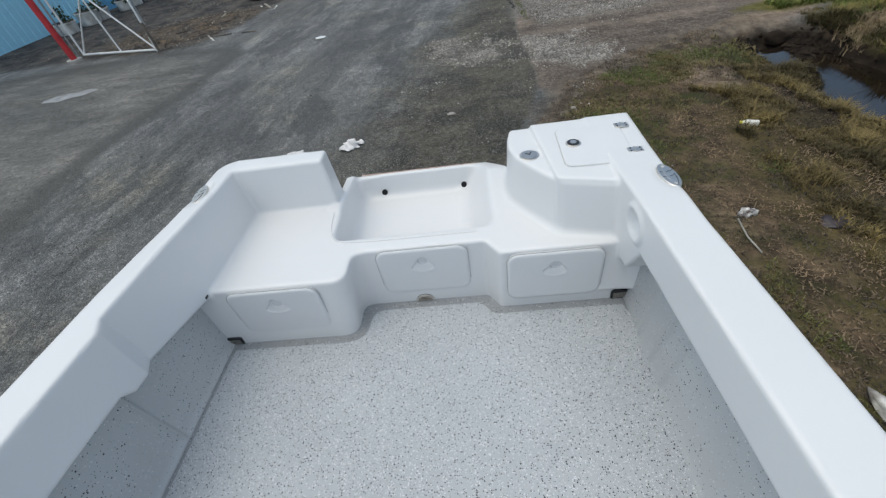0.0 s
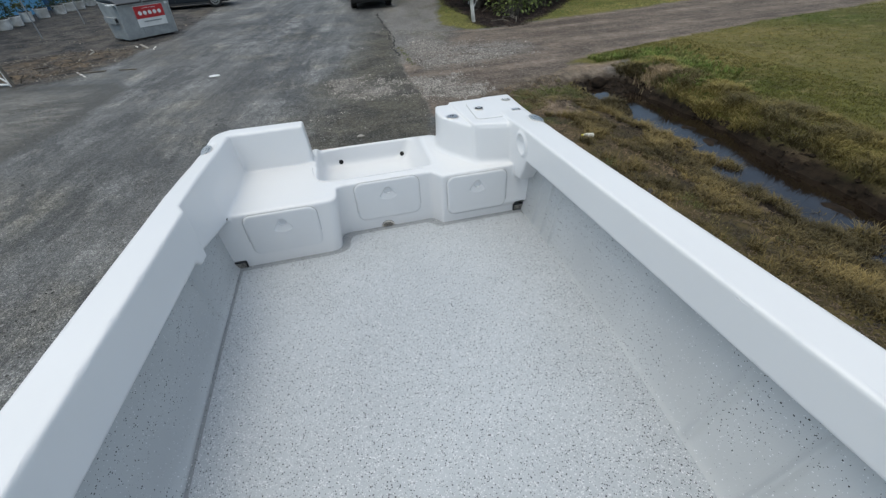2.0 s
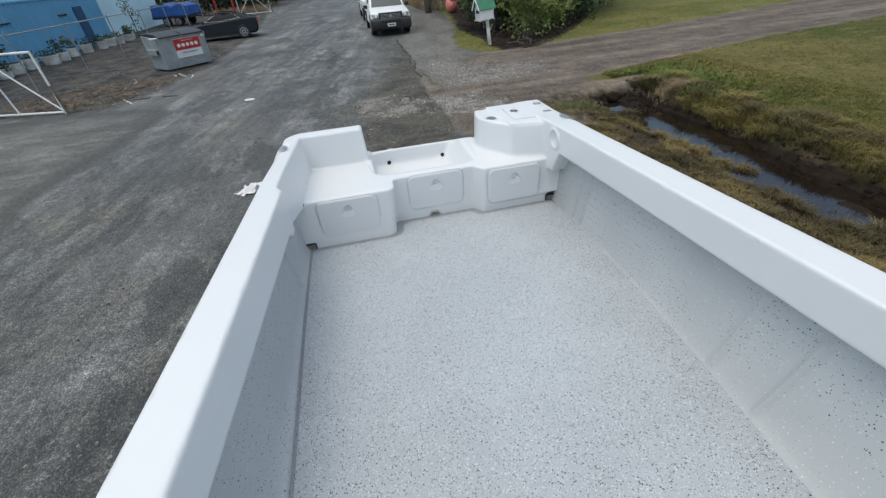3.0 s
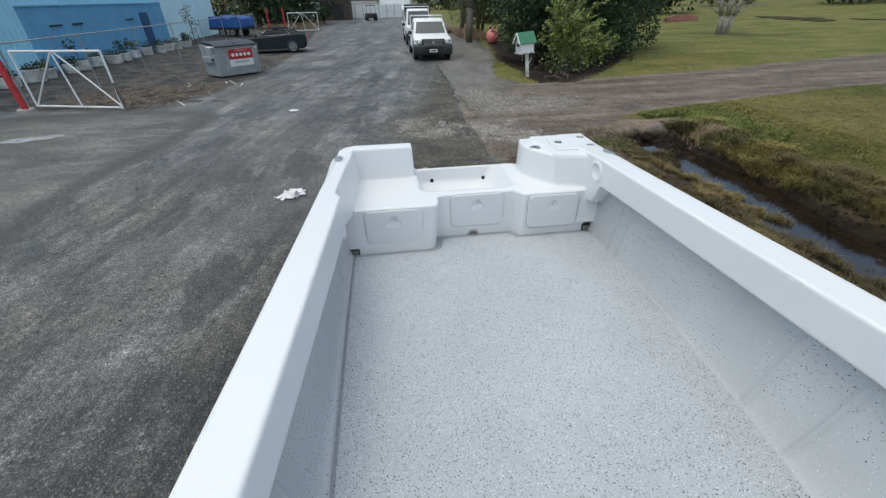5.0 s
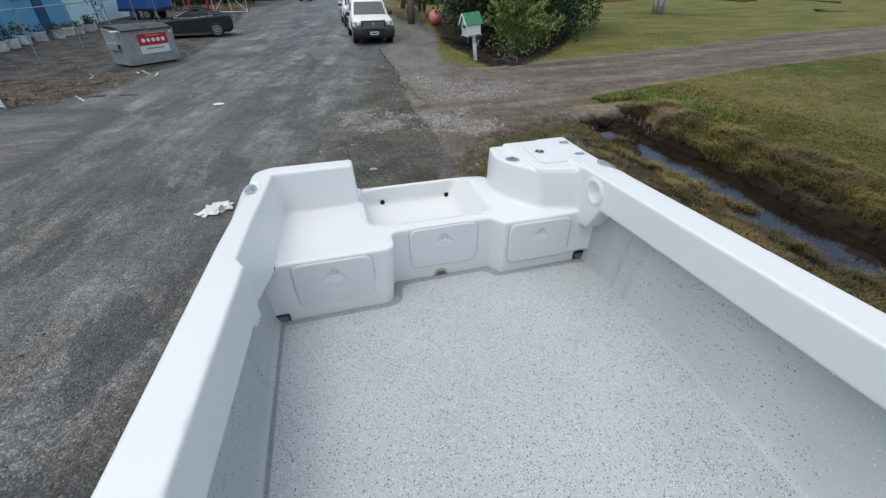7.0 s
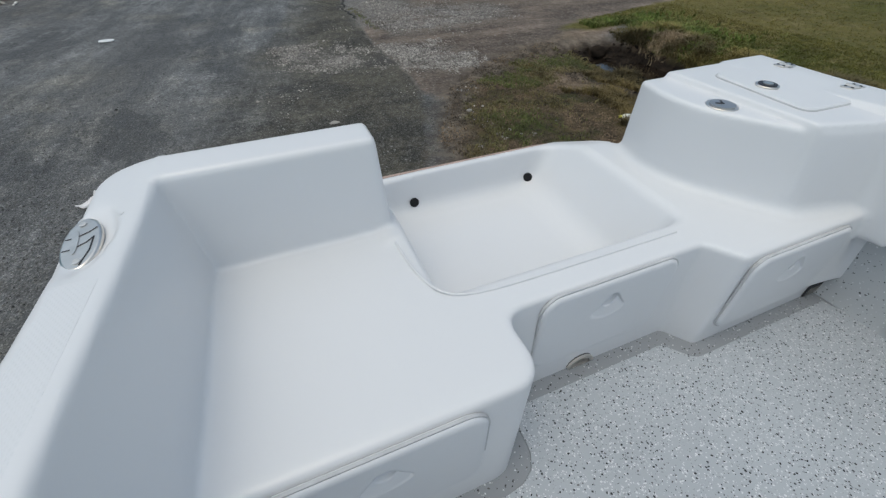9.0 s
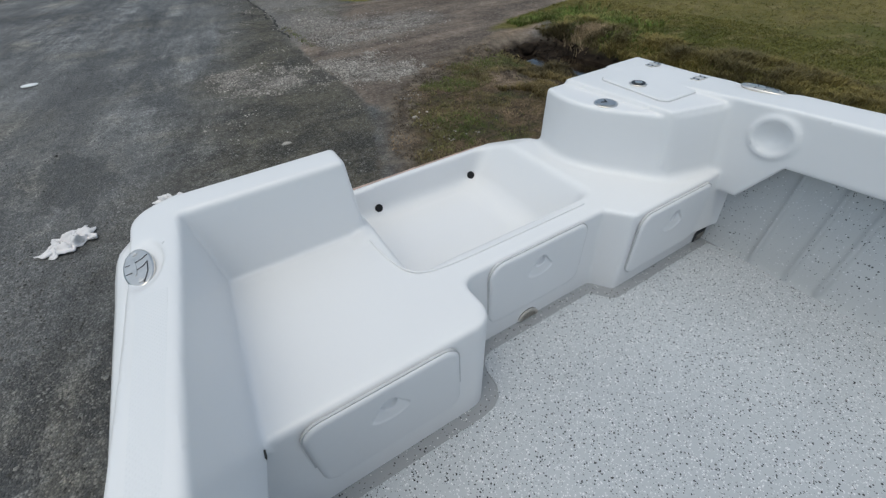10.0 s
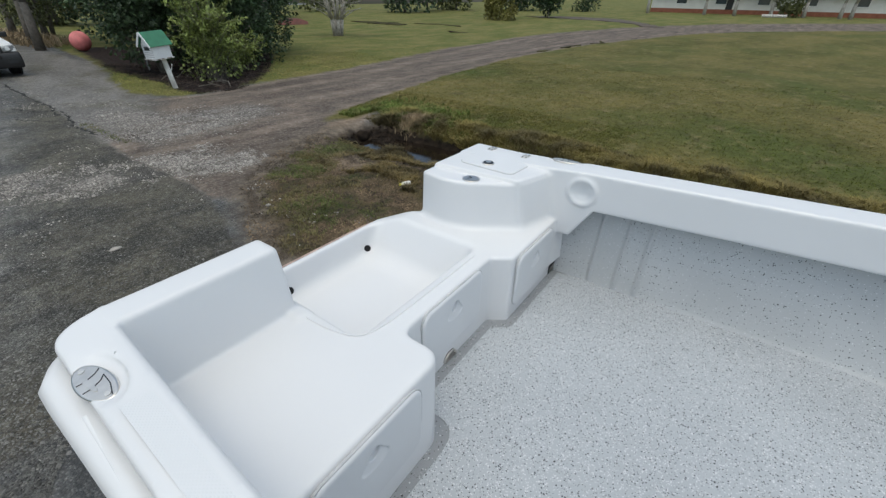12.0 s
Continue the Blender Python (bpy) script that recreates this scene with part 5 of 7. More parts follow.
shed = thing("warehouse", "pale blue clad warehouse with a deep blue lower wall panel", "warehouse")
part("wall", ribbed(6, 32.4, 0, 7, -15.6, 0.3, 0.03), PALE_BLUE, shed)
part("end_wall", ribbed(32.4, 42.5, 0, 7, -15.6, 0.3, 0.03), PALER_BLUE, shed, "paler blue end bay")
part("lower_panel", ribbed(19.1, 32.2, 0.0, 2.52, -15.54, 0.2, 0.03), DEEP_BLUE, shed, "deep blue ribbed wall panel")
part("capping", box_bm(0.08, 13.2, 0.06, (-15.52, 25.65, 2.54)), DEEP_BLUE, shed)
part("body", box_bm(14, 36.3, 6.9, (-22.7, 24.2, 3.45)), PALE_BLUE, shed)
roof = part("roof", prism_bm([(-30, 6.9), (-15.3, 6.9), (-15.3, 7.05), (-22.6, 8.6), (-30, 7.05)], 5.8, 42.8, axis="y"), GALV, shed)
wd = part("door", box_bm(0.06, 0.95, 2.05, (-15.48, 29.4, 1.03)), material("navy_door", (0.03, 0.09, 0.2), 0.5, vary=0.1), shed, "navy blue side door")
for vy in (21.0, 22.6, 27.6):
    v = part("vent", box_bm(0.05, 0.85, 0.06, (-15.49, vy, 1.75)), TRIM, shed, "dark slot vent")

# planters along the warehouse
# LEAF is set extra dark: the trees' shade is put into its colour
LEAF = material("shade_darkened_leaf", (0.030, 0.055, 0.018), 0.6, vary=0.4, scale=2, island=0.5)
LEAF_BRIGHT = material("bright_green_leaf", (0.185, 0.225, 0.060), 0.5, vary=0.35, scale=1.6, island=0.6)
LEAF_OLIVE = material("olive_leaf", (0.085, 0.095, 0.028), 0.6, vary=0.4, scale=2, island=0.45)
SOIL = material("dark_potting_soil", (0.035, 0.026, 0.02), 0.95, vary=0.3, scale=20)


def leaf_cloud(name, centres, radii, count, size, mat, parent, seed, flat=1.0):
    """A crown of many small folded leaves, gathered in clumps with gaps between them."""
    q = np.random.RandomState(seed)
    centres, radii = np.asarray(centres, float), np.asarray(radii, float)
    pick = q.choice(len(centres), count, p=radii ** 2 / (radii ** 2).sum())
    d = q.normal(0, 1, (count, 3))
    d /= np.linalg.norm(d, axis=1)[:, None]
    rr = radii[pick] * q.uniform(0.55, 1.08, count) ** 0.6
    p = centres[pick] + d * rr[:, None] * np.array([1, 1, flat])
    a = d * 0.6 + q.normal(0, 0.6, (count, 3)) + np.array([0, 0, -0.25])
    a /= np.linalg.norm(a, axis=1)[:, None]
    b = np.cross(a, q.normal(0, 1, (count, 3)))
    b /= np.linalg.norm(b, axis=1)[:, None] + 1e-9
    s = size * q.uniform(0.6, 1.4, count)[:, None]
    c = np.cross(a, b) * 0.12
    v = np.stack([p, p + (a * 0.5 + b * 0.32 + c) * s, p + a * s, p + (a * 0.5 - b * 0.32 + c) * s], 1).reshape(-1, 3)
    f = np.arange(count)[:, None] * 4 + np.array([0, 1, 2, 3])
    return part(name, mesh_np(name, v, f, False), mat, parent)


def planter(label, at, wide, seed, tall):
    t = thing("planter", label, "planter", at, seed * 37 % 360, "planters along the warehouse")
    q = random.Random(seed)
    h = q.uniform(0.36, 0.46)
    pot = part("pot", disc_bm(wide * 0.43, h, (0, 0, h / 2), sides=14, radius2=wide * 0.5), TUB, t, "weathered white tub")
    soft(pot, 0.03)
    part("rim", disc_bm(wide * 0.52, 0.05, (0, 0, h - 0.01), sides=14), TUB, t)
    part("soil", disc_bm(wide * 0.46, 0.03, (0, 0, h + 0.015), sides=14), SOIL, t)
    n = 3 + seed % 5
    cs = [(q.uniform(-0.2, 0.2), q.uniform(-0.2, 0.2), h + q.uniform(0.05, tall)) for _ in range(n)]
    for c in cs[:3]:
        part("stem", tube_bm([(0, 0, h), (c[0] * 0.4, c[1] * 0.4, (h + c[2]) / 2), c], 0.008, 5), BARK, t)
    leaf_cloud("foliage", cs, [q.uniform(0.07, 0.2) for _ in cs], 24 * n + 20, 0.10, LEAF if seed % 3 else LEAF_OLIVE, t, seed)
    return t


TUB = material("weathered_white_tub", (0.74, 0.73, 0.70), 0.7, vary=0.3, scale=3, other=(0.50, 0.48, 0.44))
q = random.Random(5)
for i in range(15):
    y = 15.2 + i * 1.1 + q.uniform(-0.22, 0.22)
    tall = (0.5, 0.1, 0.15, 0.12, 0.7, 0.2, 0.1, 0.5, 0.4, 0.12, 0.3, 0.1, 0.1, 0.3, 0.2)[i]
    planter("white tub with a leafy shrub beside the blue wall" if tall > 0.25 else "low weathered white tub with a sparse plant", (-14.35 + 0.045 * (y - 16) + q.uniform(-0.15, 0.15), y, 0), q.uniform(0.5, 0.85), i + 1, tall)
tallp = thing("potted_shrub", "tall thin shrub standing at the warehouse corner", "shrub", (-13.5, 31.0, 0))
part("stem", tube_bm([(0, 0, 0), (0.05, 0, 0.8), (0.0, 0.05, 1.6)], 0.03), BARK, tallp)
leaf_cloud("foliage", [(0, 0, 1.6), (0.25, 0, 1.2), (-0.2, 0.1, 1.9), (0.1, 0, 0.6), (0.2, -0.1, 2.2)], [0.3, 0.25, 0.25, 0.3, 0.2], 300, 0.10, LEAF_OLIVE, tallp, 77)

# fence in front of the planters
fence = thing("yard_fence", "galvanised post and rail yard fence", "fence")
prev = None
for i in range(8):
    fx, fy = -11.15 + 0.12 * i, 11.4 + 3.4 * i
    part("post", tube_bm([(fx, fy, 0), (fx, fy, 1.75)], 0.025), GALV, fence)
    if prev:
        part("rail", tube_bm([prev, (fx, fy, 1.7)], 0.022), GALV, fence)
    prev = (fx, fy, 1.7)


def gate(at, turn, label):
    g = thing("yard_gate", label, "gate", at, turn, "white tube gates")
    W, Ht = 2.72, 1.53
    part("top_rail", tube_bm([(0, 0, Ht), (W, 0, Ht)], 0.03), WHITE, g)
    part("bottom_rail", tube_bm([(0, 0, 0.08), (W, 0, 0.05)], 0.028), WHITE, g)
    part("hinge_stile", tube_bm([(0, 0, 0.08), (0, 0, Ht)], 0.028), WHITE, g)
    part("latch_stile", tube_bm([(W, 0, 0.0), (W, 0, Ht)], 0.028), WHITE, g)
    for a, b in (((1.25, 0, Ht), (0.04, 0, 0.1)), ((1.25, 0, Ht), (1.45, 0, 0.08)), ((1.3, 0, Ht), (W - 0.03, 0, 0.1))):
        part("brace", tube_bm([a, b], 0.022), WHITE, g)
    part("stop_post", tube_bm([(W + 0.10, -0.04, 0), (W + 0.04, -0.04, 0.72)], 0.035), BARK, g, "short brown timber stop post")
    return g


gate((-10.78, 11.20, 0), -13, "white tubular yard gate standing open by a red post")
gate((-9.2, 43.0, 0), 8, "white tubular gate far down the road")


def red_post(at, h, lean):
    p = thing("gate_post", "red painted steel gate post", "post", at, 0, "red gate posts")
    part("shaft", tube_bm([(0, 0, 0), (lean, 0.0, h)], 0.085, 14), RED, p)
    part("cap", disc_bm(0.09, 0.03, (lean, 0, h + 0.03), sides=14), RED, p)
    part("footing", disc_bm(0.2, 0.05, (0, 0, 0.02), sides=12), material("concrete", (0.42, 0.41, 0.39), 0.9, vary=0.15), p)


red_post((-10.98, 11.0, 0), 1.75, -0.08)
red_post((-9.6, 43.2, 0), 1.9, 0.0)
red_post((-10.9, 42.4, 0), 1.9, 0.0)

# waste bin
BIN = material("grey_bin_steel", (0.34, 0.36, 0.37), 0.55, 0.2, vary=0.15, scale=4, vary2=0.08, scale2=30)
skip = thing("waste_bin", "grey steel front-lift waste bin with a red and white notice", "bin", (-6.93, 15.50, 0), 42.5)
L = 1.72
body = bmesh.new()
prism_bm([(0.10, 0.06), (0.0, 1.10), (1.30, 1.18), (1.18, 0.06)], 0, L, body, "x")
soft(part("body", body, BIN, skip), 0.015)
for xx in (0.02, 0.62, 1.2, L - 0.02):
    part("rib", box_bm(0.05, 0.03, 1.0, (xx, 0.04, 0.58), turn=Matrix.Rotation(radians(5.5), 4, "X")), BIN, skip)
part("top_rim", box_bm(L + 0.06, 0.06, 0.06, (L / 2, 0.0, 1.10)), BIN, skip)
for xx, sgn in ((-0.05, -1), (L + 0.05, 1)):
    pk = part("lift_pocket", box_bm(0.12, 0.75, 0.18, (xx, 0.65, 0.66)), BIN, skip)
    part("slot", box_bm(0.07, 0.02, 0.11, (xx, 0.27, 0.66)), TRIM, pk)
for k in (0, 1):
    lidp = prism_bm([(-0.06, 1.15), (0.25, 1.24), (0.7, 1.26), (1.34, 1.24), (1.34, 1.19), (-0.06, 1.10)], 0.02 + k * L / 2, (k + 1) * L / 2 - 0.02, axis="x")
    soft(part("lid", lidp, BLACK, skip, "black plastic lid"), 0.02)
sign = part("notice", box_bm(0.98, 0.012, 0.64, (0.98, 0.015, 0.70), turn=Matrix.Rotation(radians(5.5), 4, "X")), WHITE, skip, "red and white notice with bars for its writing")
part("red_band", box_bm(0.98, 0.006, 0.37, (0.98, -0.004, 0.825), turn=Matrix.Rotation(radians(5.5), 4, "X")), RED, sign)
part("heading_bar", box_bm(0.44, 0.004, 0.035, (1.0, -0.017, 0.955)), WHITE, sign)
for i in range(5):
    part("symbol", disc_bm(0.062, 0.005, (0.65 + i * 0.165, -0.012, 0.80), RX90, 16), WHITE, sign)
part("text_bar", box_bm(0.6, 0.004, 0.035, (1.0, 0.019, 0.54)), GALV, sign)
part("sticker", box_bm(0.16, 0.006, 0.07, (1.66, -0.006, 1.02)), WHITE, skip)
for i, (a, b) in enumerate(((0.25, 0.2), (1.55, 0.2), (0.25, 1.05), (1.55, 1.05))):
    part("castor", disc_bm(0.07, 0.05, (a, b, 0.068), RY90, 14), RUBBER, skip)
rub = thing("cardboard_scrap", "white packaging poking out under the bin lid", "rubbish", (-6.93, 15.50, 0), 42.5)
part("sheet", box_bm(0.30, 0.25, 0.03, (-0.05, 0.12, 1.13)), WHITE, rub)


def wheel(parent, x, y, r, w, spokes=5, rim_mat=None):
    """A wheel whose axle lies along the parent's x."""
    t = part("wheel", disc_bm(r, w, (x, y, r), RY90, 28), RUBBER, parent)
    soft(t, 0.03)
    out = 1 if x > 0 else -1
    rm = part("rim", disc_bm(r * 0.66, 0.02, (x + out * (w / 2 + 0.002), y, r), RY90, 24), rim_mat or GALV, t)
    part("hub", disc_bm(r * 0.16, 0.02, (x + out * (w / 2 + 0.018), y, r), RY90, 12), TRIM, t)
    for i in range(spokes):
        a = 2 * math.pi * i / spokes
        part("gap", disc_bm(r * 0.13, 0.008, (x + out * (w / 2 + 0.012), y + r * 0.44 * math.cos(a), r + r * 0.44 * math.sin(a)), RY90, 10), TRIM, t)
    return t


def slab(profile, half, tuck):
    """A car shell: a side outline of (y, z), widest low down and drawn in towards the top by tuck(z)."""
    bm = bmesh.new()
    n = len(profile)
    cols = []
    for s in (-1, -0.93, 0.93, 1):
        pull = 0.03 if abs(s) == 1 else 0
        cols.append([bm.verts.new((s * (half - tuck(z)), y * (1 - pull * 0.2), z - (pull if z > 0.5 else -pull))) for y, z in profile])
    for a, b in zip(cols, cols[1:]):
        for i in range(n):
            j = (i + 1) % n
            bm.faces.new((a[i], a[j], b[j], b[i]))
    bm.faces.new(cols[0][::-1])
    bm.faces.new(cols[-1])
    bmesh.ops.recalc_face_normals(bm, faces=bm.faces)
    return bm


# pickup: its nose at local y = 0, its length towards +y
def pickup(label, at, tall, cargo):
    t = thing("pickup_truck", label, "pickup", at, 0, "parked pickups")
    k = tall
    paint = WHITE
    lower = slab([(0.10, 0.42), (0.03, 0.60), (0.02, 0.84), (0.10, 0.945), (0.35, 1.00), (1.15, 1.10), (1.30, 1.10), (3.0, 1.06), (3.0, 0.42)], 0.91, lambda z: max(0, (z - 0.8) * 0.12))
    soft(part("body", lower, paint, t), 0.05, 3)
    cab = slab([(1.12, 1.08), (1.72, 1.60 + k), (1.95, 1.70 + k), (2.85, 1.70 + k), (2.98, 1.60 + k), (3.0, 1.06)], 0.86, lambda z: max(0, (z - 1.06) * 0.20))
    soft(part("cab", cab, paint, t), 0.05, 3)
    ws = bmesh.new()
    vs = [ws.verts.new(p) for p in ((-0.74, 1.175, 1.12), (0.74, 1.175, 1.12), (0.64, 1.66, 1.56 + k), (-0.64, 1.66, 1.56 + k))]
    vb = [ws.verts.new((v.co.x, v.co.y - 0.028, v.co.z + 0.02)) for v in vs]
    ws.faces.new(vs[::-1])
    ws.faces.new(vb)
    for i in range(4):
        ws.faces.new((vs[i], vs[(i + 1) % 4], vb[(i + 1) % 4], vb[i]))
    bmesh.ops.recalc_face_normals(ws, faces=ws.faces)
    part("windscreen", ws, GLASS, t, "dark glass windscreen")
    for s in (-1, 1):
        part("side_window", box_bm(0.02, 0.85, 0.36, (s * 0.80, 2.3, 1.38 + k / 2), turn=Matrix.Rotation(radians(-s * 11), 4, "Y")), GLASS, t)
        mir = soft(part("mirror", box_bm(0.20, 0.10, 0.16, (s * 1.0, 1.45, 1.14)), TRIM, t), 0.03)
        hl = soft(part("headlight", box_bm(0.36, 0.14, 0.17, (s * 0.70, 0.065, 0.82), turn=Matrix.Rotation(radians(s * 14), 4, "Z") @ Matrix.Rotation(radians(-s * 8), 4, "Y")), GALV, t, "clear headlight"), 0.04)
        part("lens", disc_bm(0.06, 0.02, (s * 0.68, -0.02, 0.82), RX90, 14), WHITE, hl)
        part("fog_recess", box_bm(0.22, 0.05, 0.14, (s * 0.68, -0.085, 0.48)), TRIM, t)
        arch = part("wheel_arch", disc_bm(0.46, 0.04, (s * 0.89, 0.85, 0.40), RY90, 24), TRIM, t)
        for wy in (0.85, 3.93):
            wheel(t, s * 0.79, wy, 0.375, 0.25)
    bumper = soft(part("bumper", slab([(-0.05, 0.26), (-0.10, 0.44), (-0.08, 0.66), (0.0, 0.74), (0.45, 0.74), (0.45, 0.30)], 0.93, lambda z: 0.0), BLACK, t, "black front bumper"), 0.04, 2)
    grille = soft(part("grille", box_bm(1.10, 0.09, 0.27, (0, 0.008, 0.82)), BLACK, t, "black grille"), 0.03)
    for i in range(4):
        part("bar", box_bm(0.94, 0.02, 0.016, (0, -0.036, 0.72 + i * 0.052)), GALV, grille)
    part("badge", disc_bm(0.065, 0.02, (0, -0.05, 0.81), RX90, 18), GALV, grille)
    part("intake", box_bm(0.9, 0.03, 0.10, (0, -0.088, 0.585)), RUBBER, bumper)
    pl = part("number_plate", box_bm(0.37, 0.012, 0.13, (0, -0.106, 0.46)), WHITE, t)
    part("dark_bar", box_bm(0.28, 0.004, 0.05, (0, -0.114, 0.46)), TRIM, pl)
    part("underbody", box_bm(1.5, 4.6, 0.22, (0, 2.6, 0.42)), TRIM, t)
    tray = soft(part("tray", box_bm(1.84, 2.05, 0.10, (0, 4.15, 0.92)), paint, t, "flat white tray"), 0.01)
    for s in (-1, 1):
        part("side_board", box_bm(0.04, 2.05, 0.28, (s * 0.91, 4.15, 1.08)), paint, tray)
    part("headboard", box_bm(1.84, 0.04, 0.30, (0, 3.14, 1.10)), paint, tray)
    part("rack", tube_bm([(-0.84, 3.12, 1.2), (-0.84, 3.12, 1.80 + k), (0.84, 3.12, 1.80 + k), (0.84, 3.12, 1.2)], 0.028), paint, t)
    if cargo:
        box = soft(part("canopy", box_bm(1.7, 1.8, 1.25, (0.1, 4.2, 1.6)), TRIM, t, "black box canopy"), 0.05)
    return t


pickup("white single-cab pickup with black bumper parked on the road", (1.87, 18.78, 0), 0.02, False)
pickup("white pickup with a dark canopy parked behind another", (1.95, 26.2, 0), 0.30, True)

# sports coupe, nose towards its local -y
PAINT = material("dark_blue_car_paint", (0.008, 0.011, 0.017), 0.12, 0.0, vary=0.05, scale=2, specular=0.14)
TINT = material("tinted_car_glass", (0.006, 0.008, 0.010), 0.12, vary=0.1, scale=2, specular=0.28)
coupe = thing("sports_car", "dark blue two-door coupe parked behind the bin", "car", (-9.1, 24.66, 0), 277)
shell = slab([(0.05, 0.22), (0.0, 0.42), (0.08, 0.58), (0.5, 0.71), (1.3, 0.82), (2.2, 0.87), (3.3, 0.94), (3.95, 0.97), (4.14, 0.93), (4.2, 0.70), (4.15, 0.36), (4.0, 0.22)], 0.87, lambda z: max(0, (z - 0.55) * 0.28))
soft(part("body", shell, PAINT, coupe), 0.06, 3)
glassb = slab([(1.25, 0.82), (1.75, 1.08), (2.1, 1.22), (2.5, 1.28), (2.9, 1.255), (3.35, 1.16), (3.85, 0.97), (3.3, 0.88)], 0.74, lambda z: max(0, (z - 0.84) * 0.45))
soft(part("glasshouse", glassb, TINT, coupe, "tinted windows"), 0.03)
rooft = slab([(1.98, 1.215), (2.45, 1.300), (2.95, 1.275), (3.3, 1.14), (2.9, 1.21), (2.45, 1.24)], 0.60, lambda z: 0.0)
soft(part("roof", rooft, PAINT, coupe), 0.02)
for s in (-1, 1):
    soft(part("headlight", box_bm(0.34, 0.22, 0.10, (s * 0.62, 0.20, 0.63)), GALV, coupe), 0.03)
    part("tail_light", box_bm(0.26, 0.05, 0.09, (s * 0.62, 4.185, 0.79)), RED, coupe)
    part("side_window_frame", tube_bm([(s * 0.70, 1.55, 0.90), (s * 0.60, 2.1, 1.17), (s * 0.57, 2.5, 1.22), (s * 0.60, 3.0, 1.18), (s * 0.68, 3.35, 0.98), (s * 0.71, 2.4, 0.90)], 0.014, 6, close=True), GALV, coupe)
    soft(part("mirror", box_bm(0.16, 0.09, 0.11, (s * 0.93, 1.5, 0.93)), PAINT, coupe), 0.03)
    part("door_line", box_bm(0.006, 0.012, 0.5, (s * 0.868, 1.55, 0.55)), TRIM, coupe)
    part("sill", box_bm(0.03, 2.1, 0.09, (s * 0.85, 2.1, 0.24)), TRIM, coupe)
    for wy in (0.80, 3.37):
        wheel(coupe, s * 0.79, wy, 0.325, 0.22, 10, GALV)
part("number_plate", box_bm(0.37, 0.01, 0.11, (0, -0.005, 0.40)), WHITE, coupe)

# letter box shaped like a cottage, on a leaning post
mb = thing("letter_box", "white cottage-shaped letter box with green roof on a leaning post", "letter box", (4.74, 13.10, gz(4.74, 13.1)), 0)
post = part("post", prism_bm([(-0.05, -0.05), (0.05, -0.05), (0.05, 0.05), (-0.05, 0.05)], 0, 0.95), TUB, mb, "peeling white timber post")
put(post, 0.02, 0, -0.05, 0, -7, 0)
HOUSE = Matrix.Translation((-0.17, 0.0, 0.83)) @ Matrix.Rotation(radians(-4), 4, "Y") @ Matrix.Rotation(radians(10), 4, "Z")
hw = bmesh.new()
prism_bm([(-0.21, 0.0), (0.21, 0.0), (0.21, 0.34), (0.0, 0.62), (-0.21, 0.34)], -0.26, 0.26, hw, "x")
walls = soft(part("walls", hw, WHITE, mb, "white boarded walls"), 0.008)
walls.matrix_local = HOUSE
for i in range(6):
    part("board", box_bm(0.006, 0.40, 0.012, (-0.262, 0, 0.05 + i * 0.055)), GALV, walls)
part("slot", box_bm(0.012, 0.20, 0.09, (-0.264, 0.0, 0.26)), TRIM, walls)
GREEN = material("green_roof_paint", (0.035, 0.17, 0.09), 0.5, vary=0.15, scale=6)
for s in (-1, 1):
    sl = part("roof_slope", box_bm(0.66, 0.44, 0.022, (0, 0, 0)), GREEN, mb, "green painted roof slope")
    sl.matrix_local = HOUSE @ Matrix.Translation((0, s * 0.145, 0.485)) @ Matrix.Rotation(radians(-s * 52), 4, "X")
    bb = part("barge_board", box_bm(0.02, 0.44, 0.05, (-0.335, 0, -0.01)), WHITE, sl)
slat = part("floor_board", box_bm(0.58, 0.46, 0.025, (0, 0, -0.012)), TIMBER, mb)
slat.matrix_local = HOUSE
br = part("bracket", tube_bm([(0.02, 0, 0.45), (0.14, 0.1, 0.62)], 0.018), TIMBER, mb)

# mooring buoy
buoy = thing("mooring_buoy", "faded coral pink mooring buoy lying in the garden bed", "buoy", (6.53, 25.9, gz(6.53, 25.9)))
bm = bmesh.new()
bmesh.ops.create_uvsphere(bm, u_segments=28, v_segments=18, radius=0.43, matrix=Matrix.Translation((0, 0, 0.41)) @ Matrix.Diagonal((0.95, 0.95, 1.0, 1)))
bl = part("ball", bm, material("faded_coral_plastic", (0.72, 0.22, 0.21), 0.55, vary=0.18, scale=4), buoy)
for p in bl.data.polygons:
    p.use_smooth = True
part("eye", disc_bm(0.07, 0.1, (0.1, 0, 0.84), sides=12), TRIM, buoy)


# trees and shrubs
def plant(name, label, at, trunks, centres, radii, count, size, mat, seed, bark=BARK, cat="tree", flat=1.0, group=""):
    t = thing(name, label, cat, (at[0], at[1], gz(at[0], at[1]) - 0.05), 0, group)
    for pts, r in trunks:
        bm = bmesh.new()
        n = len(pts) - 1
        for i, (a, b) in enumerate(zip(pts, pts[1:])):
            a, b = Vector(a), Vector(b)
            m = Matrix.Translation((a + b) / 2) @ (b - a).to_track_quat("Z", "Y").to_matrix().to_4x4()
            bmesh.ops.create_cone(bm, cap_ends=True, segments=9, radius1=r * (1 - 0.6 * i / n), radius2=r * (1 - 0.6 * (i + 1) / n), depth=(b - a).length * 1.03, matrix=m)
        tr = part("trunk" if pts[0][2] < 0.1 else "limb", bm, bark, t)
        for p in tr.data.polygons:
            p.use_smooth = True
    leaf_cloud("crown", centres, radii, count, size, mat, t, seed, flat)
    return t


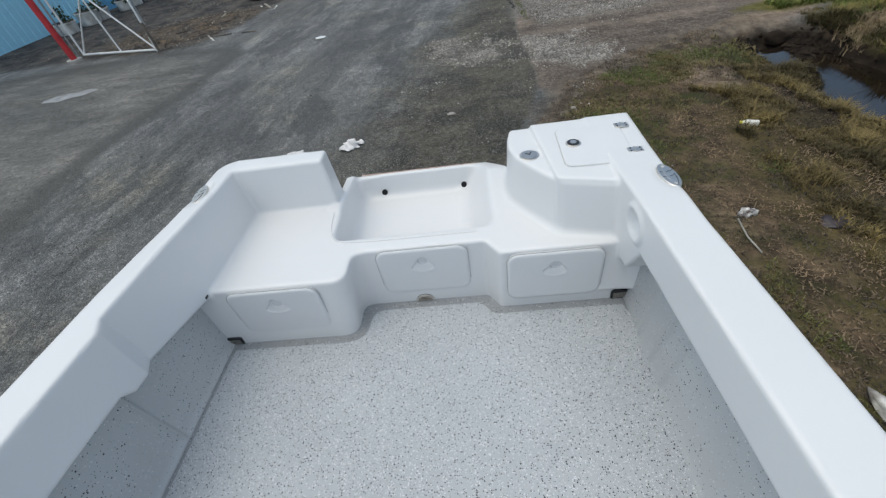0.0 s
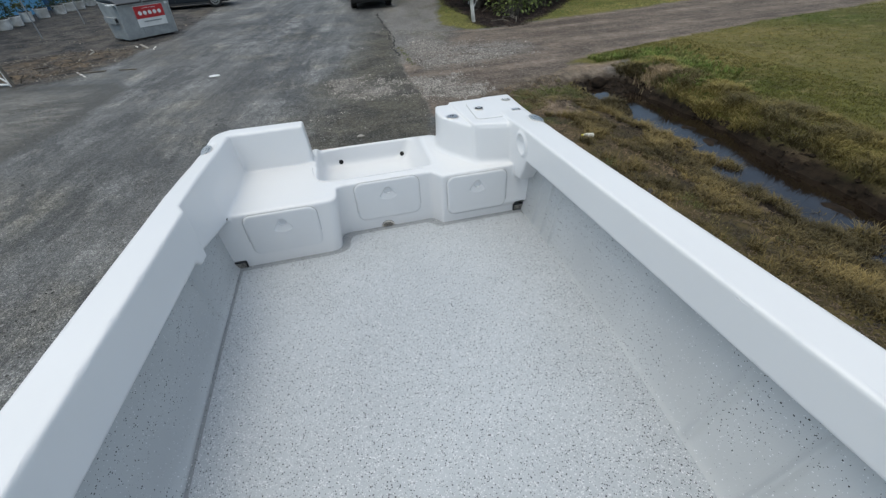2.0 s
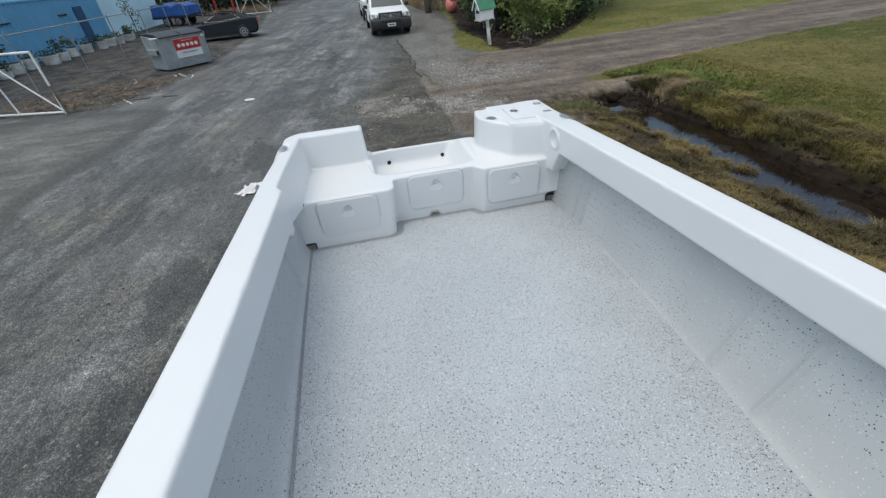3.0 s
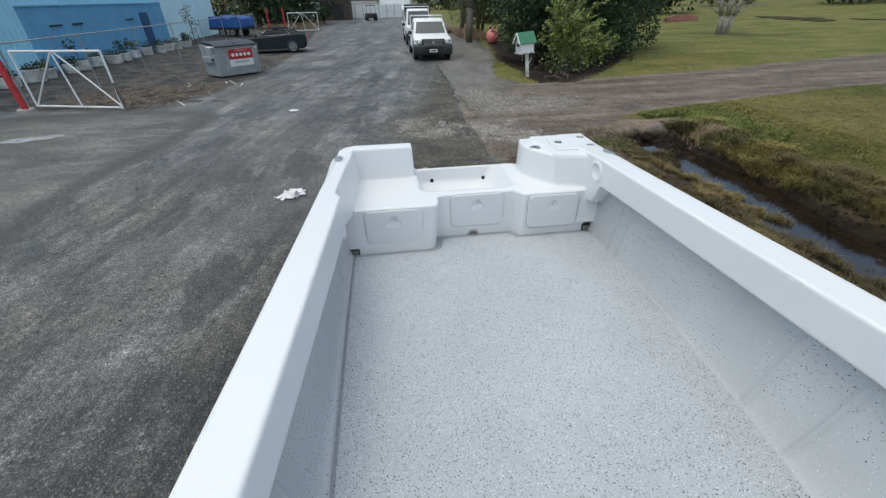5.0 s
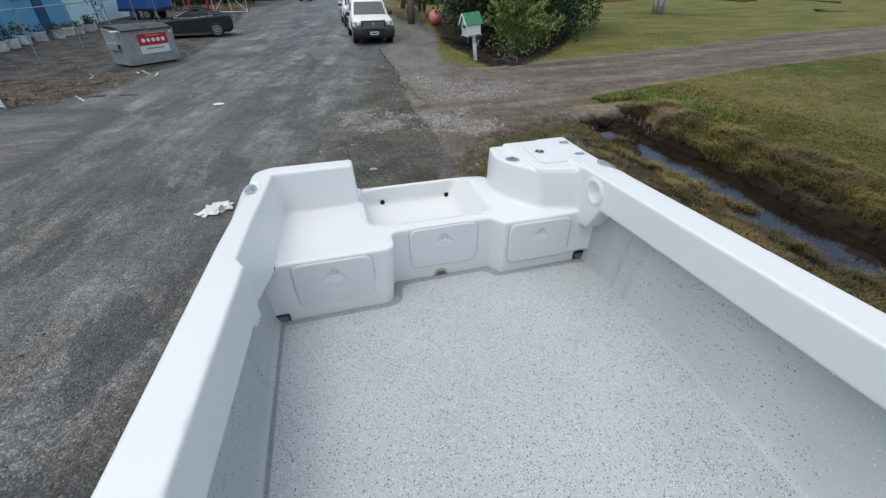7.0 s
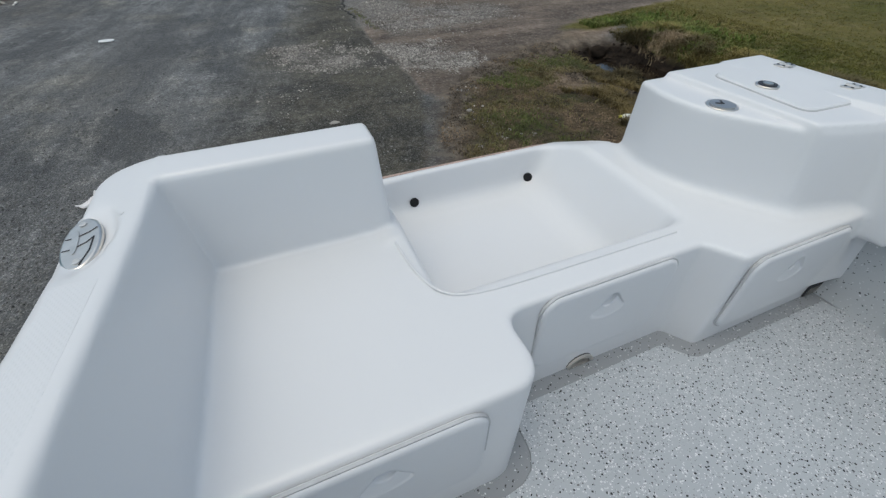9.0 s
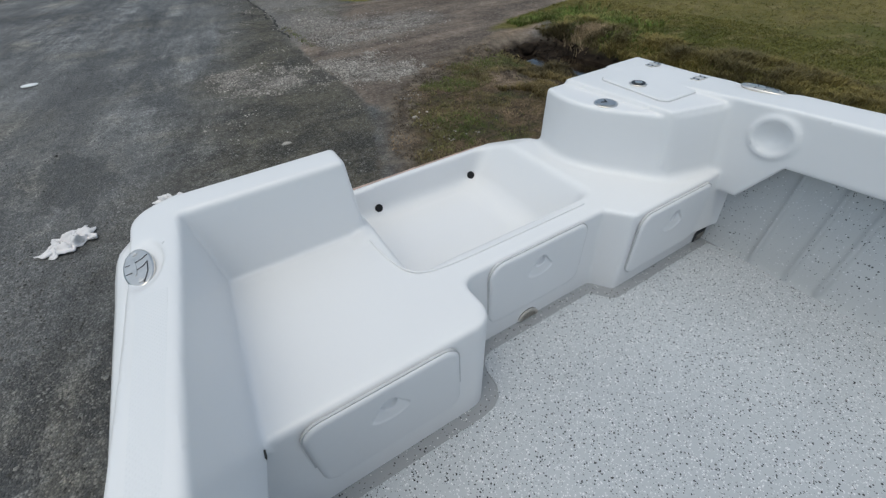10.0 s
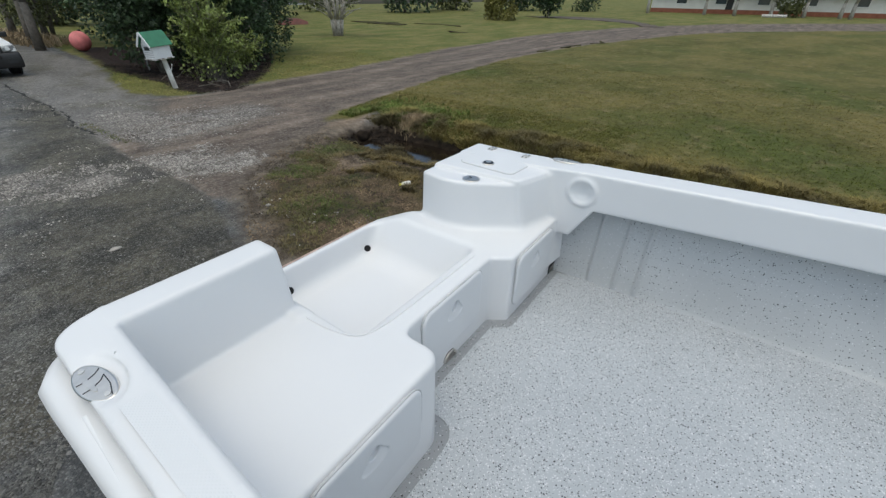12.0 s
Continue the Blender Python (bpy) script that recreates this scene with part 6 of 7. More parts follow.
def bushy(at, wide, low, high, n, count, size, mat, seed, name="tree", label="", bark=BARK, cat="tree", stems=3, rad=(0.45, 0.9), group=""):
    q = random.Random(seed)
    cs, rr, tr = [], [], []
    for _ in range(n):
        a, d = q.uniform(0, 6.28), math.sqrt(q.random())
        cs.append((math.cos(a) * d * wide, math.sin(a) * d * wide, q.uniform(low, high)))
        rr.append(q.uniform(*rad))
    for _ in range(stems):
        c = q.choice(cs)
        x0, y0 = q.uniform(-0.25, 0.25), q.uniform(-0.25, 0.25)
        tr.append(([(x0, y0, 0), (x0 + c[0] * 0.2, y0 + c[1] * 0.2, c[2] * 0.35), (c[0] * 0.6, c[1] * 0.6, c[2] * 0.75), c], 0.05 + 0.012 * high))
        e = q.choice(cs)
        tr.append(([(c[0] * 0.3, c[1] * 0.3, c[2] * 0.5), ((c[0] + e[0]) / 3, (c[1] + e[1]) / 3, (c[2] + e[2]) * 0.4), e], 0.03 + 0.006 * high))
    return plant(name, label, at, tr, cs, rr, count, size, mat, seed, bark, cat, 1.0, group)


def sprays(label, at, stems, reach, tall, leaf, mat, seed):
    """A shrub of arching stems that carry leaves along their outer length."""
    q = np.random.RandomState(seed)
    t = thing("shrub", label, "shrub", (at[0], at[1], gz(*at) - 0.03))
    pts, dirs = [], []
    for k in range(stems):
        a, lean = q.uniform(0, 6.283), q.uniform(0.15, 1.0)
        top = tall * q.uniform(0.45, 1.0) * (1.1 - 0.35 * lean)
        out = reach * lean * q.uniform(0.7, 1.15)
        u = np.linspace(0, 1, 9)
        rad = out * u ** 1.4
        z = top * (1.75 * u - 0.75 * u ** (2 + lean))
        wob = q.normal(0, 0.05, (9, 2)) * u[:, None]
        foot = q.normal(0, 0.22, 2)
        line = np.column_stack([foot[0] + np.cos(a) * rad + wob[:, 0], foot[1] + np.sin(a) * rad + wob[:, 1], z])
        part("stem", tube_bm([tuple(p) for p in line[::2]], 0.008, 5), BARK, t)
        for side in range(3):
            c = q.randint(3, 9)
            b = q.uniform(0, 6.283)
            ext = np.array([np.cos(b) * 0.32, np.sin(b) * 0.32, q.uniform(-0.05, 0.30)]) * q.uniform(0.5, 1.2)
            m = 24
            w = q.uniform(0, 1, (m, 1))
            pts.append(line[c - 1] + (line[min(c, 8)] - line[c - 1]) * w + ext * w)
            dirs.append(np.tile(ext / np.linalg.norm(ext), (m, 1)))
        m = 46
        w = q.uniform(0.18, 1, m)
        f = np.column_stack([np.interp(w, u, line[:, i]) for i in range(3)])
        pts.append(f)
        dirs.append(np.tile((line[8] - line[4]) / np.linalg.norm(line[8] - line[4]), (m, 1)))
    p, d = np.concatenate(pts), np.concatenate(dirs)
    n = len(p)
    a = d * 0.7 + q.normal(0, 0.65, (n, 3))
    a /= np.linalg.norm(a, axis=1)[:, None]
    b = np.cross(a, q.normal(0, 1, (n, 3)) + np.array([0, 0, 1.2]))
    b /= np.linalg.norm(b, axis=1)[:, None] + 1e-9
    sz = leaf * q.uniform(0.6, 1.35, n)[:, None]
    c = np.cross(a, b) * 0.14
    v = np.stack([p, p + (a * 0.5 + b * 0.26 + c) * sz, p + a * sz, p + (a * 0.5 - b * 0.26 + c) * sz], 1).reshape(-1, 3)
    low = [(np.cos(k) * reach * 0.5, np.sin(k) * reach * 0.5, 0.35 + 0.12 * (k % 2)) for k in range(6)]
    leaf_cloud("low_foliage", low, [0.34] * 6, 260, leaf, mat, t, seed)
    part("foliage", mesh_np("foliage", v, np.arange(n)[:, None] * 4 + np.array([0, 1, 2, 3]), False), mat, t)
    return t


sprays("bright green arching shrub behind the letter box", (6.75, 14.5), 84, 1.35, 2.75, 0.115, LEAF_BRIGHT, 11)
sprays("bright green spreading shrub at the garden edge", (8.2, 15.6), 44, 1.1, 1.8, 0.105, LEAF_BRIGHT, 12)
WOOD = "trees behind the letter box"
for i, (x, y, w, lo, hi, m) in enumerate(((6.2, 17.3, 1.3, 1.2, 4.8, LEAF), (9.0, 18.0, 1.8, 0.6, 5.0, LEAF), (10.4, 18.8, 1.8, 0.5, 5.2, LEAF), (11.9, 20.8, 1.8, 0.5, 5.2, LEAF), (13.1, 23.2, 1.5, 0.6, 5.4, LEAF), (8.2, 21.2, 1.4, 1.4, 5.2, LEAF_OLIVE), (9.4, 28.6, 2.0, 1.2, 6.0, LEAF), (7.4, 34.0, 2.0, 1.6, 6.5, LEAF_OLIVE), (11.5, 24.0, 2.4, 0.8, 6.0, LEAF))):
    bushy((x, y), w, lo, hi, 34, 12000, 0.135, m, 30 + i, "tree", "dark leafy tree standing thick over the garden bed", stems=3, rad=(0.55, 1.0), group=WOOD)
for i, (x, y) in enumerate(((5.3, 27.5), (5.9, 31.0), (6.4, 36.5))):
    q = random.Random(90 + i)
    cs = [(q.uniform(-1, 1), q.uniform(-1, 1), q.uniform(4, 6)) for _ in range(9)]
    plant("tree", "slender grey-trunked tree beside the road", (x, y), [([(0, 0, 0), (0.1, 0, 2), (0.05, 0.1, 4.2)], 0.22)], cs, [0.8] * 9, 1500, 0.25, LEAF_OLIVE, 90 + i, group="roadside trees")

# dead branches on the mulch, and a thin stake behind the letter box
q = random.Random(14)
for i in range(9):
    x, y, a, ln = q.uniform(5.1, 8.4), q.uniform(12.6, 16.5), q.uniform(0, 6.28), q.uniform(0.35, 1.0)
    if sd_poly(np.array([x]), np.array([y]), MULCH)[0] > 0.25:
        dx, dy, z = math.cos(a) * ln / 2, math.sin(a) * ln / 2, gz(x, y)
        bm = tube_bm([(x - dx, y - dy, z + 0.03), (x + 0.06, y - 0.03, z + 0.10), (x + dx, y + dy, z + 0.05)], q.uniform(0.010, 0.022), 6)
        tube_bm([(x + 0.06, y - 0.03, z + 0.10), (x + 0.06 - dy * 0.5, y + dx * 0.5, z + 0.2)], 0.008, 5, bm)
        tagged(part("dead_branch", bm, BARK), "bare grey branch lying on the dark mulch", "branch", "branches on the mulch")
stake = tagged(part("stake", tube_bm([(6.08, 18.0, gz(6.08, 18.0) - 0.1), (6.08, 18.0, 3.7)], 0.028, 8), GALV), "thin grey metal stake behind the letter box", "stake")

# bare many-stemmed tree on the field
q = random.Random(8)
trunks = []
for i in range(6):
    a = i * 1.05
    trunks.append(([(math.cos(a) * 0.25, math.sin(a) * 0.25, 0), (math.cos(a) * 0.45, math.sin(a) * 0.4, 1.2), (math.cos(a) * 0.9, math.sin(a) * 0.9, 2.6), (math.cos(a) * 1.6, math.sin(a) * 1.5, 4.0)], 0.16))
    for k in range(3):
        z = 1.3 + 0.5 * k
        trunks.append(([(math.cos(a) * 0.5, math.sin(a) * 0.5, z), (math.cos(a + 0.5) * 1.3, math.sin(a + 0.5) * 1.3, z + 0.5), (math.cos(a + 0.8) * 2.2, math.sin(a + 0.8) * 2.2, z + 0.7)], 0.045))
cs = [(q.uniform(-2, 2), q.uniform(-2, 2), q.uniform(2.6, 5)) for _ in range(20)]
plant("tree", "pale many-stemmed tree with thin foliage on the field", (24.0, 27.5), trunks, cs, [0.6] * 20, 1600, 0.2, LEAF_OLIVE, 8, PALE_BARK)

# weeping tree and far tree line
WEEP = material("yellow_green_foliage", (0.15, 0.14, 0.03), 0.6, vary=0.35, scale=1, island=0.4)
bushy((53, 28.6), 1.8, 0.35, 4.5, 36, 5200, 0.3, WEEP, 60, "tree", "weeping yellow-green tree beyond the track", stems=2, rad=(0.5, 0.9))
bushy((62, 26.0), 1.6, 1.2, 5, 20, 1800, 0.4, LEAF, 61, "tree", "dark round tree beyond the track", stems=1, rad=(0.7, 1.1))
q = random.Random(21)
FAR = "far tree line"
far_spots = [(-34 + i * 4.6 + q.uniform(-1, 1), 66 + q.uniform(-5, 7)) for i in range(6)] + [(-14.5 + i * 2.6, 52 + q.uniform(-2, 4)) for i in range(3)] + [(12 + i * 6, 52 + q.uniform(-6, 6)) for i in range(5)] + [(46 + i * 7, 66 + q.uniform(-8, 8) - i * 4) for i in range(6)] + [(3 + i * 6, 110 + q.uniform(-4, 4)) for i in range(4)]
for i, (x, y) in enumerate(far_spots):
    bushy((x, y), 3.2, 0.8, 8, 26, 1500, 0.62, LEAF if i % 3 else LEAF_OLIVE, 200 + i, "tree", "distant dark green tree", stems=2, rad=(1.1, 2.0), group=FAR)

# far sheds, fence and vehicles down the road
BROWN = material("brown_timber_shed", (0.075, 0.06, 0.05), 0.8, vary=0.2, scale=2)
sh = thing("shed", "brown timber shed at the end of the road", "shed", (-6.6, 64.5, 0))
part("wall", box_bm(4.2, 3.5, 3.0, (0, 1.75, 1.5)), BROWN, sh)
part("roof", prism_bm([(-2.4, 2.95), (2.4, 2.95), (0, 3.9)], -0.3, 3.8, axis="y"), GALV, sh)
part("door", box_bm(1.4, 0.05, 2.0, (0.4, -0.02, 1.0)), TRIM, sh)
fl = thing("boundary_wall", "long white boundary wall at the road's end", "wall", (-0.8, 70, 0))
for i in range(7):
    part("panel", box_bm(1.15, 0.08, 1.75, (-4 + i * 1.2, 0, 0.9)), WHITE, fl)
    part("post", box_bm(0.1, 0.14, 1.9, (-4.6 + i * 1.2, 0, 0.95)), GALV, fl)
wh = thing("wheelhouse", "white wheelhouse of a moored boat beyond the wall", "boat", (2.2, 79, 0))
soft(part("cabin", box_bm(5.2, 3, 2.2, (0, 0, 2.6)), WHITE, wh), 0.1)
part("hull", slab([(-3.5, 1.6), (-4.4, 0.9), (-3.8, 0.0), (4, 0.0), (4, 1.6)], 2.4, lambda z: 0.0), WHITE, wh)
for i in range(5):
    part("window", box_bm(0.7, 0.05, 0.7, (-1.9 + i * 0.95, -1.52, 2.9)), GLASS, wh)
bg = thing("farm_buggy", "small dark utility buggy far down the road", "buggy", (-1.5, 60.5, 0), 10)
soft(part("body", box_bm(1.35, 2.4, 0.5, (0, 1.2, 0.6)), TRIM, bg), 0.08)
part("frame", tube_bm([(-0.6, 0.9, 0.8), (-0.55, 1.1, 1.75), (0.55, 1.1, 1.75), (0.6, 0.9, 0.8)], 0.03), TRIM, bg)
part("canopy", box_bm(1.2, 1.3, 0.05, (0, 1.5, 1.78)), TRIM, bg)
for s in (-1, 1):
    for wy in (0.4, 2.0):
        wheel(bg, s * 0.6, wy, 0.3, 0.22)

TARP = material("bright_blue_tarpaulin", (0.022, 0.085, 0.30), 0.55, vary=0.25, scale=2.5)
tb = thing("covered_trailer", "flat trailer loaded under a bright blue tarpaulin", "trailer", (-13.0, 38.6, 0), 72)
part("deck", box_bm(1.9, 3.2, 0.15, (0, 0, 0.62)), TRIM, tb)
cv = slab([(-1.6, 0.7), (-1.55, 1.35), (-0.9, 1.55), (-0.2, 1.35), (0.4, 1.6), (1.0, 1.4), (1.55, 1.5), (1.6, 0.7)], 0.95, lambda z: max(0, (z - 0.8) * 0.2))
soft(part("tarpaulin", cv, TARP, tb, "crumpled blue tarpaulin"), 0.06, 2)
for s in (-1, 1):
    for wy in (-0.5, 0.5):
        wheel(tb, s * 0.85, wy, 0.33, 0.2)
part("drawbar", tube_bm([(0, -1.6, 0.6), (0, -2.8, 0.5)], 0.05), TRIM, tb)
dg = thing("dinghy", "upturned rust-red dinghy lying under the trees", "dinghy", (30.8, 42.2, gz(30.8, 42.2)), 75)
soft(part("hull", slab([(-1.5, 0.0), (-1.45, 0.35), (-0.6, 0.62), (0.8, 0.6), (1.5, 0.3), (1.6, 0.0)], 0.6, lambda z: z * 0.5), material("rust_red_paint", (0.13, 0.042, 0.03), 0.6, vary=0.3, scale=3), dg), 0.06)
part("transom_patch", box_bm(0.5, 0.05, 0.25, (0, -1.5, 0.2)), WHITE, dg)

# dark patches in the field, and the dark dirt lane before the house
FIELD_DARK = material("dark_field_patch", (0.030, 0.026, 0.014), 0.95, vary=0.5, scale=1.5, other=(0.075, 0.072, 0.03), specular=0.1)
LANE = material("dark_dirt_lane", (0.085, 0.068, 0.054), 0.95, vary=0.3, scale=0.8, vary2=0.2, scale2=5)


def ragged_patch(outline, mat, label, seed):
    """A low patch with a ragged edge, lying on the field."""
    pts = []
    for (ax, ay), (bx, by) in zip(outline, outline[1:] + outline[:1]):
        for k in range(14):
            x, y = ax + (bx - ax) * k / 14, ay + (by - ay) * k / 14
            pts.append((x + 0.5 * noise.noise((x * 1.1, y * 1.1, seed)) + 0.3 * noise.noise((x * 4, y * 4, seed)), y + 0.6 * noise.noise((x * 1.1, y * 1.1, seed + 5)) + 0.4 * noise.noise((x * 4, y * 4, seed + 5))))
    bm = prism_bm(pts, -0.1, 0.045)
    for v in bm.verts:
        v.co.z += gz(v.co.x, v.co.y)
    return tagged(part("dark_patch", bm, mat), label, "bare earth", kind="structure")


ragged_patch([(37.4, 36.5), (37.4, 32.8), (38.3, 32.2), (39.4, 33.8), (39.8, 38), (39, 41), (38.2, 41)], FIELD_DARK, "dark patch in the field", 1.0)
ragged_patch([(40.3, 32.6), (40.7, 30.2), (40.1, 26.6), (40.6, 26.4), (41.4, 30.2), (41.0, 32.7)], FIELD_DARK, "long dark patch in the field", 2.0)
ragged_patch([(34.3, 24.0), (34.1, 22.2), (34.6, 22.1), (34.9, 24.2)], FIELD_DARK, "small dark patch in the field", 3.0)
ragged_patch([(62.5, 30), (67, 23.5), (65, 16.4), (58, 11.6), (54, 8.7), (53.4, 11.0), (57.3, 13.2), (60, 17.5), (61.5, 24)], LANE, "dark dirt lane joining the track before the house", 4.0)
for x, y, w in ((26.6, 11.05, 0.9), (30.6, 10.75, 1.3), (34.6, 9.7, 1.2)):
    ragged_patch([(x - w, y), (x, y - 0.16), (x + w, y - 0.1), (x, y + 0.1)], FIELD_DARK, "dark patch at the edge of the track", x)
log = thing("fallen_log", "pale bleached log lying on the grass before the house", "log", (86, -0.5, gz(86, -0.5) + 0.18), 8)
soft(part("trunk", tube_bm([(0, -1.5, 0), (0.1, -0.4, 0.03), (0.0, 0.6, 0.0), (0.15, 1.5, 0.02)], 0.24, 9), TIMBER, log), 0.03)
part("stub", tube_bm([(0.05, 0.3, 0.1), (0.1, 0.5, 0.6)], 0.07, 7), TIMBER, log)

# low house across the field
HOUSE_TREES = (18.2, 38.2, 9.2, 4.9, 0.06, -4.1, -8.35, -9.6, -17.0)
bushy((88.0, -2.1), 1.2, 0.4, 3.0, 14, 900, 0.4, LEAF_OLIVE, 66, "shrub", "dark shaggy shrub before the white house", cat="shrub", stems=2, rad=(0.5, 0.8))
bushy((86.0, 28.6), 2.0, 0.4, 5.0, 18, 1400, 0.4, LEAF, 67, "tree", "dark dense tree beside the white house", stems=1, rad=(0.8, 1.2))
hx, hz = 94.0, gz(94, 0) - 0.1
BRICKS = material("red_brick_base", (0.27, 0.10, 0.06), 0.85, vary=0.2, scale=1.5, vary2=0.15, scale2=12)
BOARD = material("white_weatherboard", (0.72, 0.71, 0.68), 0.6, vary=0.06, scale=1)
hs = thing("house", "long low white house on a red brick base across the field", "house", (hx, 0, hz))
part("base", box_bm(8, 46, 0.75, (4, -4, 0.375)), BRICKS, hs, "red brick base wall")
for i in range(9):
    part("weatherboard", box_bm(8, 46, 0.245, (4 - 0.015 * (i % 2), -4, 0.87 + i * 0.25)), BOARD, hs)
part("roof", prism_bm([(-0.9, 3.05), (8.9, 3.05), (4, 5.0)], -27.5, 19.5, axis="y"), GALV, hs)
for i in range(7):
    w = part("window", box_bm(0.06, 1.6, 1.1, (-0.05, 14 - i * 6.2, 2.1)), GLASS, hs)
    part("frame", box_bm(0.04, 1.8, 0.08, (-0.06, 14 - i * 6.2, 1.5)), WHITE, w)
part("door", box_bm(0.08, 1.0, 2.1, (-0.05, 6.4, 1.8)), TRIM, hs)
q = random.Random(77)
for i in range(9):
    y = HOUSE_TREES[i]
    x = 88 + q.uniform(-0.3, 0.3)
    z2 = q.uniform(-0.3, 0.3)
    cs = [(z2 + q.uniform(-1.2, 1.2), q.uniform(-1.2, 1.2), q.uniform(4.2, 6)) for _ in range(8)]
    plant("tree", "pale-trunked tree in front of the white house", (x, y), [([(0, 0, 0), (z2 * 0.4, 0.1, 2), (z2, 0.0, 4.5)], 0.30)], cs, [0.9] * 8, 900, 0.4, LEAF_OLIVE, 300 + i, PALE_BARK, group="trees by the house")

# ---- small things on the ground near the boat ----


def crumpled(name, label, at, sx, sy, h, seed, mat, turn):
    """A rag dropped in folds."""
    g = 40
    bm = bmesh.new()
    rows = []
    noise.seed_set(seed)
    for i in range(g):
        row = []
        for j in range(g):
            u, v = i / (g - 1) * 2 - 1, j / (g - 1) * 2 - 1
            r = noise.noise((u * 1.6 + seed, v * 1.6, 0.3))
            k = 1 + 0.55 * noise.noise((u * 1.8 + 7, v * 1.8 + seed, 1))
            hh = h * max(0.05, 0.45 + 1.0 * noise.noise((u * 2.8, v * 2.8, seed)) + 0.3 * noise.noise((u * 6, v * 6, seed + 3))) * (1.0 - 0.75 * max(abs(u), abs(v)) ** 2)
            row.append(bm.verts.new((sx * u * k + 0.05 * r, sy * v * k + 0.06 * noise.noise((u * 3, v * 3, 9)), hh)))
        rows.append(row)
    for a, b in zip(rows, rows[1:]):
        for i in range(g - 1):
            bm.faces.new((a[i], b[i], b[i + 1], a[i + 1]))
    noise.seed_set(1)
    ob = part(name, bm, mat)
    s = ob.modifiers.new("thick", "SOLIDIFY")
    s.thickness, s.offset = 0.006, 1
    for p in ob.data.polygons:
        p.use_smooth = True
    ob.matrix_world = pose(*at, 0, 0, turn)
    return tagged(ob, label, "rag", "dropped rags")


RAG = material("white_cotton_rag", (0.72, 0.70, 0.70), 0.9, vary=0.08, scale=18, bump=0.2, bump_scale=80)
crumpled("rag", "crumpled white cotton rag lying on the gravel", (-2.18, 3.55, 0.0), 0.19, 0.13, 0.105, 3, RAG, 25)
crumpled("rag", "bunched white cotton rag lying behind the boat", (-1.36, 3.75, 0.0), 0.12, 0.10, 0.10, 6, RAG, 70)

cover = tagged(soft(part("pit_lid", disc_bm(0.13, 0.02, sides=28, stretch=(1.0, 0.7, 1)), WHITE), 0.008), "oval white lid lying on the yard surface", "lid")
cover.location = (-3.155, 9.446, 0.012)
bt = thing("drink_bottle", "crushed white bottle with a yellow cap on the verge", "bottle", (3.50, 3.19, gz(3.50, 3.19) + 0.035), 160)
soft(part("barrel", disc_bm(0.034, 0.13, (-0.02, 0, 0), RY90, 18, stretch=(1, 1, 1)), material("cloudy_plastic", (0.66, 0.64, 0.58), 0.35, vary=0.2, scale=25), bt), 0.012, 3)
part("shoulder", disc_bm(0.034, 0.035, (0.06, 0, 0), RY90, 18, 0.016), material("cloudy_plastic", (0.66, 0.64, 0.50), 0.35, vary=0.2, scale=25), bt)
soft(part("cap", disc_bm(0.019, 0.03, (0.09, 0, 0), RY90, 14), material("yellow_cap", (0.62, 0.56, 0.06), 0.5, vary=0.1), bt, "yellow screw cap"), 0.003)


def lump(name, label, cat, at, size, mat, seed, group=""):
    bm = bmesh.new()
    bmesh.ops.create_icosphere(bm, subdivisions=3, radius=1)
    for v in bm.verts:
        k = 1 + (0.25 if mat == STONE else 0.55) * noise.noise(v.co * 1.4 + Vector((seed, 0, 0))) + (0.10 if mat == STONE else 0.28) * noise.noise(v.co * 3.6 + Vector((0, seed, 0)))
        v.co = Vector((v.co.x * size[0], v.co.y * size[1], max(v.co.z, -0.35) * size[2])) * k
    ob = part(name, bm, mat)
    for p in ob.data.polygons:
        p.use_smooth = True
    ob.location = at
    return tagged(ob, label, cat, group)


ROT = material("rotten_bark", (0.60, 0.58, 0.55), 0.9, vary=0.5, scale=22, other=(0.06, 0.045, 0.045))
PLUM = material("torn_dark_plastic", (0.04, 0.03, 0.032), 0.45, vary=0.4, scale=14)
lump("flat_stone", "flat pale stone on the yard surface", "stone", (-1.58, 2.90, 0.008), (0.065, 0.045, 0.025), STONE, 1, "stray stones")
lump("flat_stone", "flat pale stone pressed into the dark seal", "stone", (0.02, 4.34, 0.008), (0.055, 0.035, 0.018), STONE, 2, "stray stones")
lump("flat_stone", "small white stone on the brown verge", "stone", (1.68, 4.04, 0.01), (0.04, 0.03, 0.02), STONE, 3, "stray stones")
lump("driftwood", "grey and white rotten bark fragment on the verge", "debris", (2.67, 1.63, gz(2.67, 1.63) + 0.01), (0.08, 0.05, 0.04), ROT, 4)
lump("rubbish_bag", "dark torn plastic bag caught in weeds", "rubbish", (3.3, 1.45, gz(3.3, 1.45) + 0.0), (0.12, 0.10, 0.035), PLUM, 5)
stick = tagged(part("stick", tube_bm([(2.55, 1.55, gz(2.55, 1.55) + 0.02), (2.5, 1.3, gz(2.5, 1.3) + 0.03), (2.52, 1.12, gz(2.52, 1.12) + 0.02)], 0.007), PALE_BARK), "pale dry stick lying on the verge", "stick")
# added lump: its near-black colour stands for the dark of the culvert hole
lump("culvert_hole_lump", "dark lump standing in for the debris-filled hole at the drain's head", "stone", (5.5, 6.15, gz(5.5, 6.15) - 0.02), (0.24, 0.12, 0.11), CLOD, 6)
shoe = tagged(lump("old_shoe", "worn pale shoe lying on the verge", "shoe", (2.5, -0.17, gz(2.5, -0.17) + 0.02), (0.05, 0.11, 0.04), TIMBER, 9), "", "")
